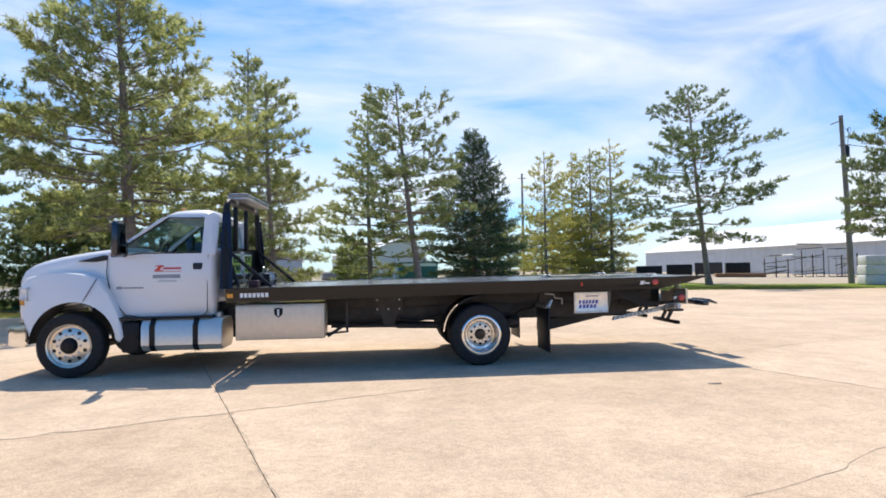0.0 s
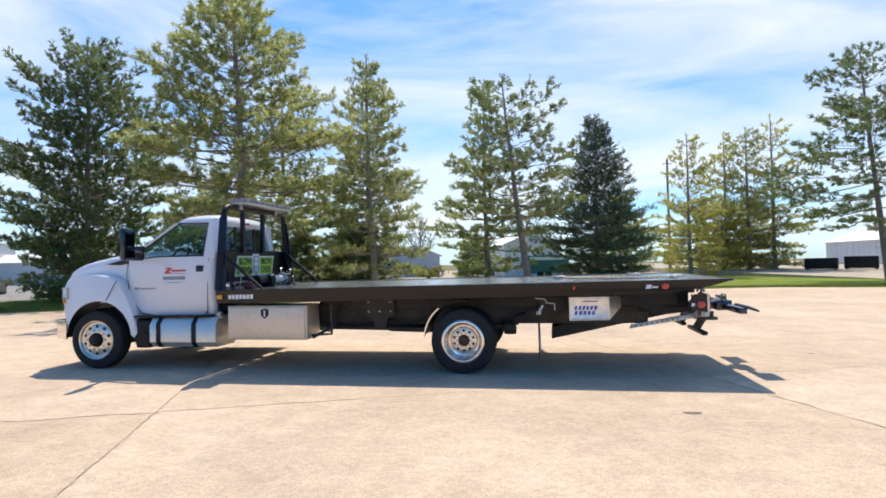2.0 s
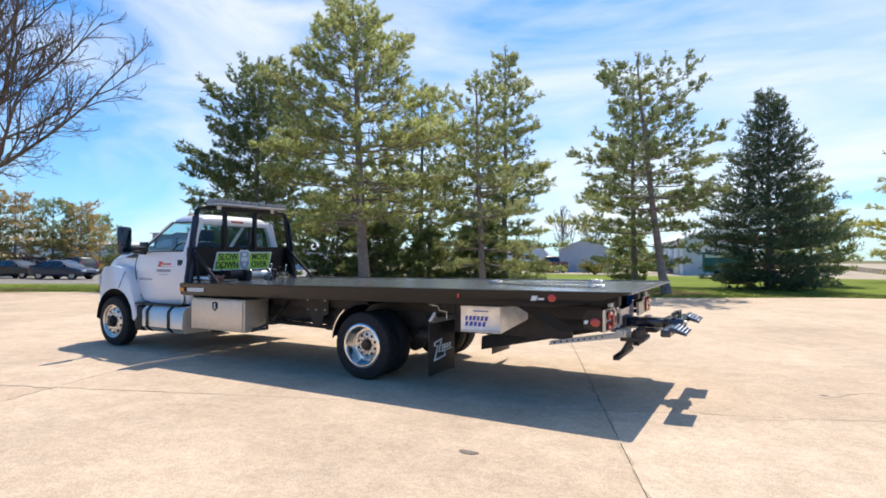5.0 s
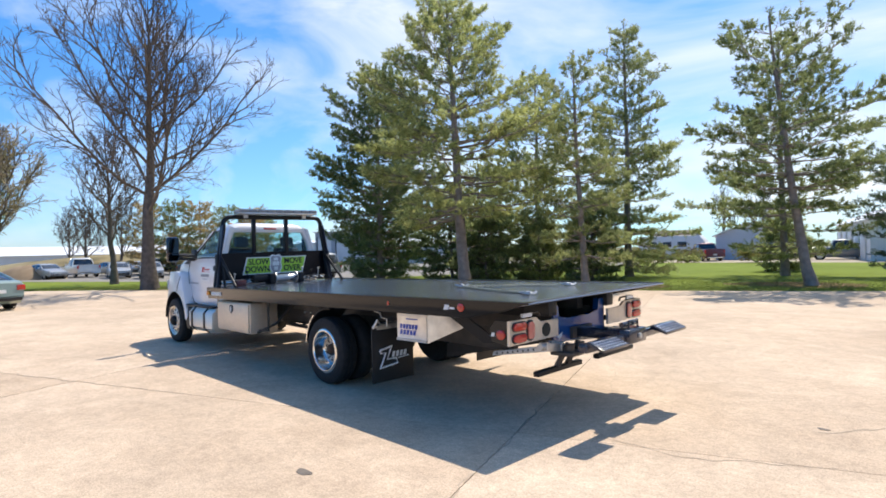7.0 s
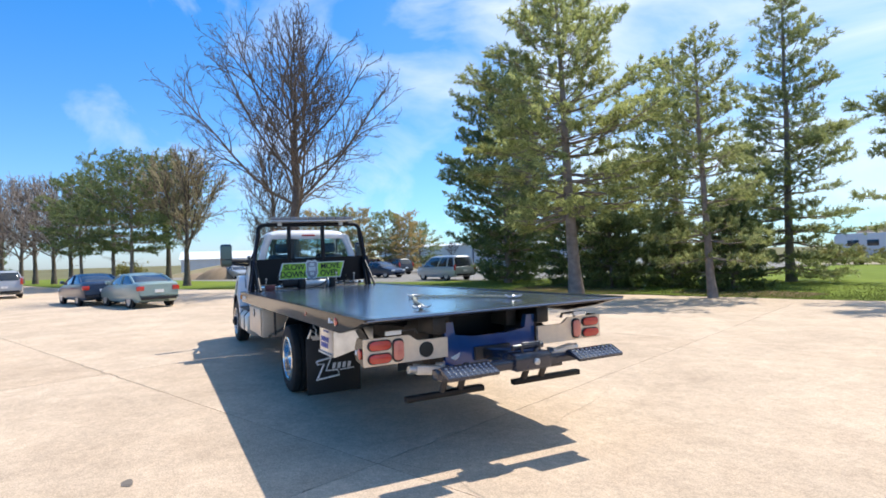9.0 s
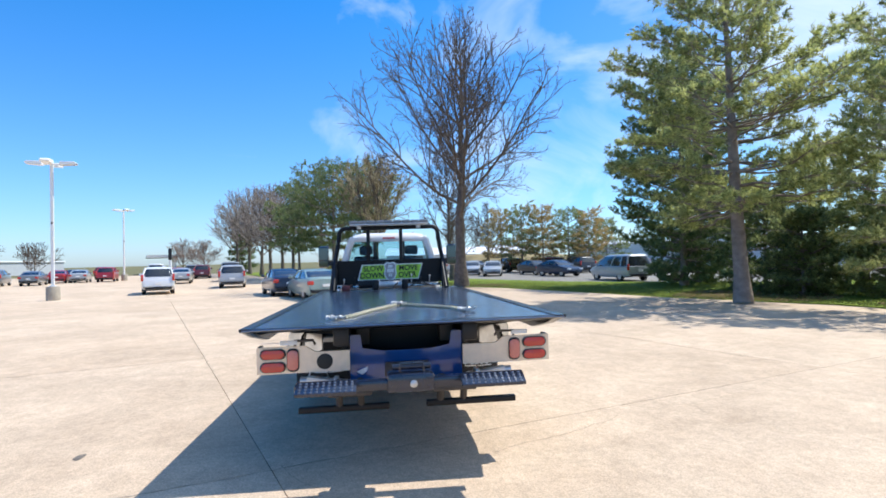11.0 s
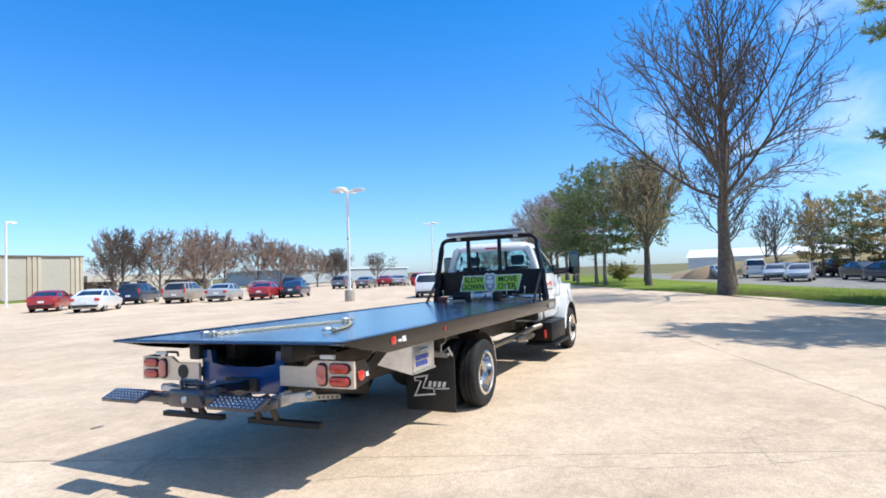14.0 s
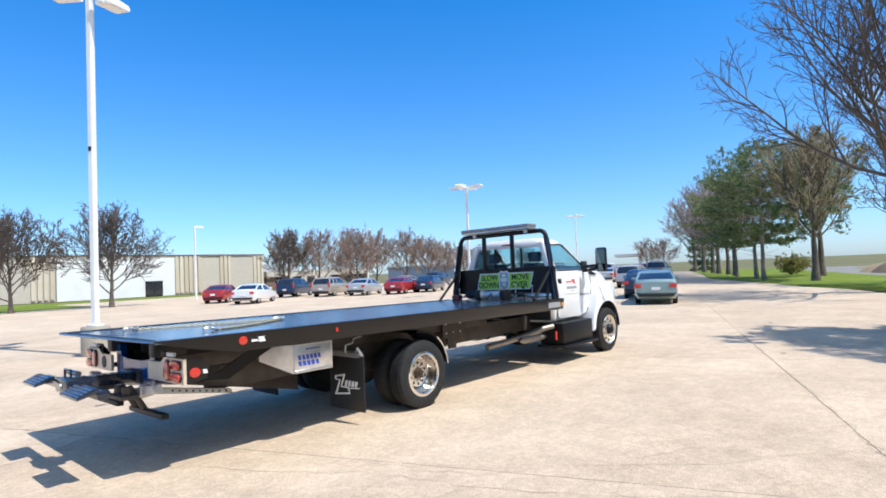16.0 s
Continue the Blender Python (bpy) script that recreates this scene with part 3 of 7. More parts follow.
def bare_tree(name, x, y, height, spread, seed, label, bark, twig, limbs=24, orders=(9, 6, 4), start=0.24, low=32, high=68, trunk=None, leaves=None, fine=0.008,
              widest=0.45, leader=0.96, leaf_size=0.3, leaf_count=7, stout=0.3):
    """A leafless broad tree: a trunk, limbs that sweep upwards, and three further orders of branching down to twigs.
    low, high: the limbs' slope at the foot and at the top of the crown; widest: where along the crown its limbs are longest."""
    rng = np.random.default_rng(seed)
    t = thing(name, (x, y, 0.0), 0, label, "tree", "trees round the lot")
    r0 = trunk or height * 0.02
    zs = np.linspace(0, 1, 12)
    tp = np.stack([np.cumsum(rng.normal(0, 0.004 * height, 12)), np.cumsum(rng.normal(0, 0.004 * height, 12)), zs * height * leader], 1)
    tp[:3, :2] *= 0.3
    tp[0, :2] = 0
    tr = r0 * (1 - zs) ** 1.15 + 0.012
    tr[0] *= 1.4
    tr[1] *= 1.05
    tiers = [[(tp, tr)], [], [], [], []]
    tips, tipways = [], []
    up = np.array([0.0, 0.0, 1.0])
    foot = height * start * 0.8
    mid = foot + widest * (height - foot)

    def reach(p, d):
        """How far a limb may run before it leaves the oval crown."""
        for q in np.arange(0.2, height, 0.2):
            e = p + d * q + up * (q * q * 0.028)
            if (e[0] ** 2 + e[1] ** 2) / spread ** 2 + ((e[2] - mid) / ((height - mid) if e[2] > mid else (mid - foot))) ** 2 > 1:
                return q
        return height

    def grow(p, d, ln, r, order):
        m = 7 if order == 1 else 5 if order == 2 else 4
        pts = [p]
        step = ln / (m - 1)
        for i in range(m - 1):
            d = d + up * (0.09 if order < 3 else 0.05) + rng.normal(0, 0.06 + 0.04 * order, 3)
            d = d / np.linalg.norm(d)
            pts.append(pts[-1] + d * step)
        c = np.array(pts)
        u = np.linspace(0, 1, m)
        tiers[min(order, 4)].append((c, r * (1 - 0.78 * u) + fine * 0.5))
        if order > len(orders):
            tips.append(c[-1])
            tipways.append(d)
            return
        n = max(2, int(round(orders[order - 1] * min(1.15, (ln / (spread * 0.42 ** (order - 1))) ** 0.75))))
        for i in range(n):
            q = 0.14 + 0.86 * (i + rng.uniform(0.1, 0.9)) / n
            b0 = np.array([np.interp(q, u, c[:, j]) for j in range(3)])
            k = min(int(q * (m - 1)), m - 2)
            along = c[k + 1] - c[k]
            along /= np.linalg.norm(along) + 1e-9
            side = np.cross(along, rng.normal(0, 1, 3))
            side /= np.linalg.norm(side) + 1e-9
            nd = along * 0.78 + side * rng.uniform(0.45, 0.8) + up * 0.10
            nd /= np.linalg.norm(nd)
            grow(b0, nd, ln * (0.24 + 0.30 * (1 - q)) * rng.uniform(0.7, 1.2) + 0.08, max(fine, r * (0.5 - 0.2 * q)), order + 1)
    for i in range(limbs):
        g = (i + rng.uniform(0, 0.8)) / limbs
        f = start + (0.94 - start) * g
        a = i * 2.4 + rng.uniform(-0.4, 0.4)
        el = radians(low + (high - low) * g ** 0.8 + rng.normal(0, 6))
        d = np.array([math.cos(a) * math.cos(el), math.sin(a) * math.cos(el), math.sin(el)])
        p = np.array([np.interp(f, zs, tp[:, j]) for j in range(3)])
        grow(p, d, reach(p, d) * rng.uniform(0.8, 0.98), r0 * stout * (1 - 0.6 * g), 1)
    v1, f1 = ring_tubes(tiers[0], 12)
    v2, f2 = ring_tubes(tiers[1] + tiers[2], 5)
    o = new("trunk", tri_mesh("trunk", np.concatenate([v1, v2]), np.concatenate([f1, f2 + len(v1)]), [bark], True))
    o.parent = t
    v3, f3 = ring_tubes(tiers[3] + tiers[4], 3)
    o = new("crown", tri_mesh("crown", v3, f3, [twig]))
    o.parent = t
    if leaves:
        v, f = tufts(rng, tips, tipways, np.full(len(tips), leaf_size), leaf_count, leaf_size * 0.16, 0.9)
        o = new("foliage", tri_mesh("foliage", v, f, [leaves]))
        o.parent = t
    return t


pine("pine_tree", -9.9, 12.4, 12.8, 4.1, 11, "tall broad pine with a bare lower trunk beside the lot", NEEDLE_PINE, bare=0.25, whorls=20, limbs=7, density=1.1, lean=(-0.9, 0.2), open_top=0.42, shape=0.62, trunk=0.25, ragged=0.6, blades=19, width=0.016, needle=0.19)
pine("pine_tree", -20.8, 16.7, 13.0, 5.3, 12, "dense dark pine with boughs down to the grass", NEEDLE_DARK, skirt=0.26, bare=0.03, whorls=24, limbs=8, density=1.1, open_top=0.25, soft=0.6, droop=0.03, shape=0.66)
pine("pine_tree", -5.4, 14.6, 9.2, 2.3, 13, "slender open pine with a pale trunk", NEEDLE_WHITE, bare=0.16, whorls=17, limbs=5, density=1.1, open_top=0.5, lean=(-0.5, 0), ragged=0.7, shape=0.6, blades=18, width=0.016)
pine("pine_tree", -8.5, 24.6, 14.2, 3.7, 14, "thin feathery pine with gaps between the boughs", NEEDLE_WHITE, bare=0.06, whorls=24, limbs=7, density=1.1, open_top=0.5, soft=1.0, shape=0.85, rise0=0.08, blades=13, width=0.018)
pine("pine_tree", -12.8, 22.0, 12.0, 4.2, 15, "bushy olive pine standing behind the front row", NEEDLE_WHITE, bare=0.06, whorls=18, limbs=6, density=1.0, open_top=0.4, soft=0.5)
pine("pine_tree", 1.2, 20.0, 10.9, 3.7, 16, "leaning pine with tiers of separate boughs", NEEDLE_MID, bare=0.30, whorls=13, limbs=6, density=1.1, lean=(-1.3, 0.2), open_top=0.5, shape=0.6, ragged=0.8, trunk=0.19, blades=16, width=0.019)
pine("pine_tree", -1.5, 27.6, 12.3, 3.7, 17, "young olive pine with low boughs", NEEDLE_WHITE, bare=0.08, whorls=17, limbs=6, density=1.0, open_top=0.4, soft=0.6, shape=0.75)
pine("spruce_tree", 5.35, 27.6, 10.4, 3.9, 18, "dense dark green spruce of conical shape", NEEDLE_SPRUCE, bare=0.01, whorls=30, limbs=10, density=1.1, open_top=0.0, droop=0.07, shape=0.95, soft=1.0, needle=0.11, blades=12, width=0.018, ragged=0.25, dead=False)
for i, (px, py, h, r) in enumerate(((14.8, 41.8, 11.9, 3.3), (20.4, 50.0, 13.6, 3.8), (21.9, 48.3, 13.8, 3.8), (24.2, 48.4, 14.8, 4.0))):
    pine("pine_tree", px, py, h, r, 30 + i, "thin yellow-green pine in a loose group", NEEDLE_YELLOW if i != 2 else NEEDLE_WHITE, bare=0.08, whorls=17, limbs=6, density=0.9, open_top=0.4, soft=0.4, blades=8, width=0.03, shape=0.7)
# dark needle colour carries this pine's backlit look
pine("pine_tree", 22.05, 27.7, 13.6, 5.3, 23, "lone open pine with long level boughs", NEEDLE_DARK, bare=0.27, whorls=14, limbs=6, density=1.0, lean=(-1.2, 0), open_top=0.42, shape=0.62, droop=0.04, ragged=0.5, trunk=0.2, rise0=0.04, needle=0.2)
bare_tree("bare_tree", -26.8, 5.45, 17.0, 8.8, 21, "large leafless broad tree with fine twigs on the grass edge", BARK_GREY, TWIG, limbs=30, orders=(11, 7, 4), start=0.25, low=22, high=64, fine=0.010, trunk=0.36, widest=0.36, stout=0.27)


# ---- flatbed tow truck (its nose points to -x) ----
truck = thing("tow_truck", (0, -0.08, 0), -1.3, "white medium-duty flatbed tow truck with a black deck, parked on concrete", "truck")
R_TYRE = 0.44


def wheel(x, side, y_face, dish, label):
    """One wheel: tyre, rim with hand holes, hub and nuts. side -1: left of the truck. y_face: the tyre's outer face."""
    w = new("wheel")
    w.parent = truck
    w.matrix_basis = pose(x, side * y_face, R_TYRE, 0, 0, 0 if side < 0 else 180)
    tagged(w, label)
    # outward is -y in the wheel's own frame; the face plane is y = 0
    bm = B()
    wd = 0.255
    lathe(bm, [(0.285, 0.025), (0.295, 0.008), (0.33, 0.0), (0.385, 0.006), (0.424, 0.022), (0.438, 0.05), (R_TYRE, 0.06), (R_TYRE, 0.092), (0.418, 0.094), (0.418, 0.104),
               (R_TYRE, 0.106), (R_TYRE, 0.15), (0.418, 0.152), (0.418, 0.162), (R_TYRE, 0.164), (R_TYRE, 0.195), (0.438, 0.205), (0.424, 0.235), (0.385, 0.249), (0.33, wd), (0.285, 0.23)], seg=56, caps=False)
    part("tyre", bm, RUBBER, w)
    bm = B()
    if dish:     # deep outer dish of a rear wheel
        prof = [(0.295, 0.014), (0.282, 0.006), (0.268, 0.002), (0.256, 0.004), (0.247, 0.016), (0.242, 0.06), (0.232, 0.125), (0.214, 0.152), (0.19, 0.156), (0.176, 0.138), (0.165, 0.132), (0.11, 0.13), (0.07, 0.13)]
        face, hub_out, ring = 0.134, 0.085, 0.172
    else:        # front wheel, its centre standing out
        prof = [(0.295, 0.006), (0.292, 0.0), (0.280, 0.004), (0.268, 0.022), (0.262, 0.045), (0.245, 0.05), (0.215, 0.036), (0.16, 0.022), (0.12, 0.018), (0.1, 0.018)]
        face, hub_out, ring = 0.028, -0.045, 0.172
    lathe(bm, prof[9:] if dish else prof, seg=56, caps=False)
    rim = part("rim", bm, RIM_METAL, w)
    if dish:
        bm = B()
        lathe(bm, prof[4:10], seg=56, caps=False)
        part("dish_wall", bm, DISH_METAL, rim, "chrome dish wall, coloured darker for its dark reflections")
        bm = B()
        lathe(bm, prof[:5], seg=56, caps=False)
        part("rim_lip", bm, CHROME, rim)
    for i in range(10):
        a = 2 * math.pi * (i + 0.5) / 10
        rr = 0.137 if dish else 0.205
        yy = 0.136 if dish else 0.0345
        hr = 0.02 if dish else 0.025
        # flat black disc on the uncut rim, for the shade inside the hole
        bm = B()
        lathe(bm, [(0.001, yy - 0.007), (hr, yy - 0.007), (hr, yy + 0.01)], centre=(rr * math.cos(a), 0, rr * math.sin(a)), seg=12, caps=False)
        part("hand_hole", bm, INK, rim)
    for i in range(10):
        a = 2 * math.pi * i / 10
        bm = B()
        rn = 0.100 if dish else 0.15
        c = (rn * math.cos(a), 0, rn * math.sin(a))
        nr = 0.012 if dish else 0.017
        lathe(bm, [(nr, face), (nr, face - 0.022), (nr * 0.65, face - 0.034), (0.004, face - 0.036)], centre=c, seg=6)
        part("wheel_nut", bm, CHROME, rim)
    bm = B()
    hk = 0.72 if dish else 1.0
    lathe(bm, [(0.115 * hk, face + 0.01), (0.112 * hk, face - 0.012), (0.09 * hk, hub_out + 0.01), (0.082 * hk, hub_out), (0.05 * hk, hub_out - 0.004), (0.045 * hk, hub_out - 0.02), (0.002, hub_out - 0.022)], seg=28)
    part("hub", bm, BLACK_SATIN if not dish else OILY_HUB, w)
    return w


for s in (-1, 1):
    wheel(-5.64, s, 1.2, False, "front wheel with polished rim and black hub")
    wheel(0.0, s, 1.27, True, "rear outer dual wheel with deep chrome dish")
    inner = new("wheel")
    inner.parent = truck
    tagged(inner, "rear inner dual wheel")
    inner.matrix_basis = pose(0, s * 0.95, R_TYRE, 0, 0, 0 if s < 0 else 180)
    bm = B()
    lathe(bm, [(0.25, 0.0), (0.33, 0.0), (0.41, 0.02), (R_TYRE, 0.06), (R_TYRE, 0.19), (0.41, 0.235), (0.33, 0.25), (0.25, 0.25)], seg=40)
    part("tyre", bm, RUBBER, inner)

# frame, axles, drive line
for s in (-1, 1):
    bm = B()
    box(bm, -6.1, 2.55, s * 0.43 - 0.04, s * 0.43 + 0.04, 0.60, 0.86, 0.012)
    part("frame_rail", bm, CHASSIS, truck)
for x in (-4.6, -3.2, -2.0, -0.9, 0.9, 1.8):
    bm = B()
    box(bm, x - 0.05, x + 0.05, -0.4, 0.4, 0.64, 0.82)
    part("crossmember", bm, CHASSIS, truck)
bm = B()
tube(bm, [(0, -1.0, R_TYRE), (0, 1.0, R_TYRE)], 0.085, 16)
lathe(bm, [(0.06, -0.2), (0.2, -0.12), (0.24, 0.0), (0.2, 0.1), (0.06, 0.2)], centre=(0.02, 0.05, R_TYRE), seg=20, axis="x")
part("rear_axle", bm, CHASSIS, truck)
bm = B()
tube(bm, [(-5.6, -1.05, 0.42), (-5.6, -0.8, 0.36), (-5.6, 0.8, 0.36), (-5.6, 1.05, 0.42)], 0.06, 10)
part("front_axle", bm, CHASSIS, truck)
bm = B()
tube(bm, [(-3.6, 0, 0.62), (-1.9, 0.0, 0.56), (-0.2, 0.05, 0.46)], 0.055, 12)
part("drive_shaft", bm, CHASSIS, truck)
for s in (-1, 1):
    bm = B()
    for i in range(4):
        z = 0.60 - 0.025 * i
        box(bm, -0.62 + i * 0.08, 0.62 - i * 0.08, s * 0.5 - 0.04, s * 0.5 + 0.04, z - 0.022, z)
    part("leaf_spring", bm, CHASSIS, truck)
bm = B()
box(bm, -5.6, -4.4, -0.42, 0.42, 0.5, 1.25, 0.08)
part("engine_block", bm, CHASSIS, truck)

# cab: lower shell, pillars, roof, glass
ZB, ZT, ZR = 1.68, 2.23, 2.345


def cab_ring(z, x0, x1, hw, r=0.1, n=4):
    pts = []
    for cx, cy, a0 in ((x1 - r, hw - r, 0), (x0 + r, hw - r, 90), (x0 + r, -hw + r, 180), (x1 - r, -hw + r, 270)):
        for i in range(n + 1):
            a = radians(a0 + 90 * i / n)
            pts.append((cx + r * math.cos(a), cy + r * math.sin(a), z))
    return pts


bm = B()
loft(bm, [cab_ring(0.74, -5.12, -3.81, 0.94), cab_ring(0.80, -5.2, -3.78, 1.0), cab_ring(1.05, -5.22, -3.77, 1.025), cab_ring(1.32, -5.25, -3.77, 1.035), cab_ring(1.45, -5.26, -3.77, 1.03),
          cab_ring(ZB, -5.3, -3.78, 0.985)], caps=False)
loft(bm, [cab_ring(ZB, -5.3, -3.78, 0.985), cab_ring(ZB, -5.24, -3.81, 0.93), cab_ring(1.0, -5.2, -3.82, 0.95)], caps=False)
part("cab_shell", bm, WHITE_PAINT, truck)
bm = B()
box(bm, -5.2, -3.75, -0.94, 0.94, 0.78, 0.98, 0.03)
part("cab_floor", bm, PLASTIC, truck)
bm = B()
loft(bm, [cab_ring(2.19, -4.58, -3.83, 0.80, 0.14), cab_ring(2.25, -4.56, -3.83, 0.79, 0.14), cab_ring(2.31, -4.46, -3.87, 0.72, 0.16), cab_ring(ZR, -4.3, -3.97, 0.58, 0.16)])
part("roof", bm, WHITE_PAINT, truck)
for s in (-1, 1):
    for nm, a, b_, wx in (("a_pillar", (-5.26, 0.965, ZB - 0.03), (-4.53, 0.785, 2.22), 0.075), ("b_pillar", (-3.88, 0.975, ZB - 0.03), (-3.88, 0.79, 2.24), 0.2)):
        bm = B()
        prism(bm, [(-wx / 2, -0.035), (wx / 2, -0.035), (wx / 2, 0.035), (-wx / 2, 0.035)], 0, 1, axis="z")
        A, C = Vector((a[0], s * a[1], a[2])), Vector((b_[0], s * b_[1], b_[2]))
        for v in bm.verts:
            f = v.co.z
            base = A.lerp(C, f)
            v.co = Vector((base.x + v.co.x, base.y + v.co.y, base.z))
        bmesh.ops.bevel(bm, geom=list(bm.edges), offset=0.015, segments=2, affect="EDGES")
        part(nm, bm, WHITE_PAINT, truck)
    bm = B()      # rear corner post
    tube(bm, [(-3.85, s * 0.93, ZB - 0.03), (-3.86, s * 0.86, 1.98), (-3.89, s * 0.73, 2.25)], [0.075, 0.07, 0.07], 10)
    part("rear_pillar", bm, WHITE_PAINT, truck)
    bm = B()      # door glass, its front corner cut by the post
    panel(bm, [(-5.18, s * 0.955, ZB - 0.02), (-3.97, s * 0.965, ZB - 0.02), (-3.97, s * 0.785, 2.215), (-4.50, s * 0.785, 2.215)], 0.006)
    g = part("door_window", bm, GLASS, truck, "clear side window", 0)
    g.visible_shadow = False
    bm = B()
    tube(bm, [(-5.16, s * 0.975, 1.675), (-4.95, s * 0.978, 1.665), (-4.78, s * 0.977, 1.69), (-3.985, s * 0.975, 1.70), (-3.985, s * 0.80, 2.20), (-4.49, s * 0.80, 2.205), (-5.16, s * 0.975, 1.69)], 0.013, 6)
    part("window_seal", bm, PLASTIC, g)
    bm = B()      # door: proud skin with a shut line
    pts = [(-5.0, 0.84), (-4.75, 0.80), (-3.95, 0.80), (-3.89, 0.86), (-3.89, 1.64), (-5.22, 1.64), (-5.2, 1.1), (-5.12, 0.98)]
    prism(bm, pts, s * 1.024, s * 1.034, bevel=0.008)
    for v in bm.verts:
        if v.co.z > 1.3:
            v.co.y -= s * (v.co.z - 1.3) * 0.11
    door = part("door", bm, WHITE_PAINT, truck, "plain white door with a small printed panel")
    bm = B()
    box(bm, -4.085, -3.955, s * 1.014 - 0.016, s * 1.014 + 0.016, 1.385, 1.545, 0.012)
    part("door_handle", bm, PLASTIC, door, "black recessed handle")
    def on_door(x0, x1, z0, z1, lift):
        bm = B()
        ya, yb = (s * (1.043 + lift - (z - 1.25) * 0.094) for z in (z0, z1))
        panel(bm, [(x0, ya, z0), (x1, ya, z0), (x1, yb, z1), (x0, yb, z1)], 0.002 * s)
        return bm
    part("decal_panel", on_door(-4.63, -4.21, 1.25, 1.53, 0.0), WHITE_FILM, door, "white decal panel", 0)
    for x0, x1, z0, z1, mt in ((-4.49, -4.24, 1.435, 1.485, RED_FILM), (-4.60, -4.24, 1.425, 1.432, RED_FILM), (-4.62, -4.25, 1.335, 1.385, GREY_FILM), (-4.55, -4.30, 1.29, 1.30, GREY_FILM)):
        part("decal", on_door(x0, x1, z0, z1, 0.005), mt, door, "illegible printed bar", 0)
    part("decal", on_door(-5.10, -5.02, 1.19, 1.225, -0.004), GREY_FILM, door, "illegible printed bar", 0)
    part("decal", on_door(-5.0, -4.74, 1.195, 1.215, -0.004), GREY_FILM, door, "illegible printed bar", 0)
    bm = B()
    prism(bm, [(-4.61, 1.435), (-4.47, 1.435), (-4.50, 1.452), (-4.535, 1.455), (-4.47, 1.515), (-4.60, 1.515), (-4.58, 1.50), (-4.545, 1.497)], s * 1.018, s * 1.032)
    part("emblem", bm, RED_FILM, door, "red slanted emblem")
    # mirror
    mir = new("mirror")
    mir.parent = truck
    tagged(mir, "tall black towing mirror on a double arm")
    bm = B()
    box(bm, -4.955, -4.858, s * 1.45 - 0.115, s * 1.45 + 0.115, 1.63, 2.11, 0.045)
    part("housing", bm, PAD_STEEL, mir, "glossy dark rounded shell")
    bm = B()
    panel(bm, [(-4.853, s * 1.45 - 0.095, 1.80), (-4.853, s * 1.45 + 0.095, 1.80), (-4.853, s * 1.45 + 0.095, 2.07), (-4.853, s * 1.45 - 0.095, 2.07)], 0.004)
    part("mirror_glass", bm, MIRROR, mir, "", 0)
    bm = B()
    panel(bm, [(-4.853, s * 1.45 - 0.095, 1.66), (-4.853, s * 1.45 + 0.095, 1.66), (-4.853, s * 1.45 + 0.095, 1.78), (-4.853, s * 1.45 - 0.095, 1.78)], 0.004)
    part("mirror_glass", bm, MIRROR, mir, "small convex lower glass", 0)
    bm = B()
    tube(bm, [(-5.02, s * 0.97, 1.74), (-4.95, s * 1.37, 1.76)], 0.035, 8)
    tube(bm, [(-5.02, s * 0.97, 1.66), (-4.95, s * 1.37, 1.70)], 0.03, 8)
    box(bm, -5.2, -4.98, s * 0.975 - 0.02, s * 0.975 + 0.02, 1.62, 1.86, 0.015)
    part("arm", bm, PLASTIC, mir)
# windscreen and rear window
bm = B()
panel(bm, [(-5.27, -0.92, ZB), (-5.27, 0.92, ZB), (-4.55, 0.75, 2.21), (-4.55, -0.75, 2.21)], 0.006)
g = part("windscreen", bm, GLASS, truck, "", 0)
g.visible_shadow = False
bm = B()
box(bm, -3.87, -3.77, -0.90, 0.90, ZB - 0.02, 1.76, 0.02)
box(bm, -3.89, -3.82, -0.76, 0.76, 2.16, 2.25, 0.02)
part("rear_wall", bm, WHITE_PAINT, truck)
bm = B()
panel(bm, [(-3.825, -0.85, 1.75), (-3.825, 0.85, 1.75), (-3.855, 0.72, 2.18), (-3.855, -0.72, 2.18)], 0.006)
rw = part("rear_window", bm, GLASS, truck, "three-part rear window", 0)
rw.visible_shadow = False
for y in (-0.31, 0.31):
    bm = B()
    box(bm, -3.855, -3.825, y - 0.02, y + 0.02, 1.76, 2.18)
    part("window_post", bm, PLASTIC, rw)
bm = B()
box(bm, -3.835, -3.81, -0.13, 0.13, 2.215, 2.25, 0.006)
part("cab_brake_light", bm, RED_LENS, truck)
for y in (-0.55, -0.28, 0, 0.28, 0.55):
    bm = B()
    lathe(bm, [(0.05, 0), (0.045, 0.03), (0.015, 0.045)], centre=(-4.36, y, 2.325), seg=14, axis="z")
    part("roof_marker", bm, AMBER, truck)
# inside the cab
for y in (-0.48, 0.48):
    seat = new("seat")
    seat.parent = truck
    bm = B()
    box(bm, -4.6, -4.1, y - 0.27, y + 0.27, 1.15, 1.32, 0.05)
    part("cushion", bm, SEAT, seat)
    bm = B()
    box(bm, -4.16, -4.0, y - 0.26, y + 0.26, 1.28, 1.86, 0.05)
    part("seat_back", bm, SEAT, seat)
    bm = B()
    box(bm, -4.12, -4.0, y - 0.14, y + 0.14, 1.88, 2.08, 0.05)
    part("headrest", bm, SEAT, seat)
bm = B()
box(bm, -5.24, -4.86, -0.92, 0.92, 1.3, 1.68, 0.06)
part("dashboard", bm, PLASTIC, truck)
bm = B()
sw = [(-4.72 + 0.09 * math.cos(a), -0.48 + 0.19 * math.sin(a), 1.68 + 0.17 * math.cos(a)) for a in (2 * math.pi * i / 24 for i in range(25))]
tube(bm, sw, 0.015, 8)
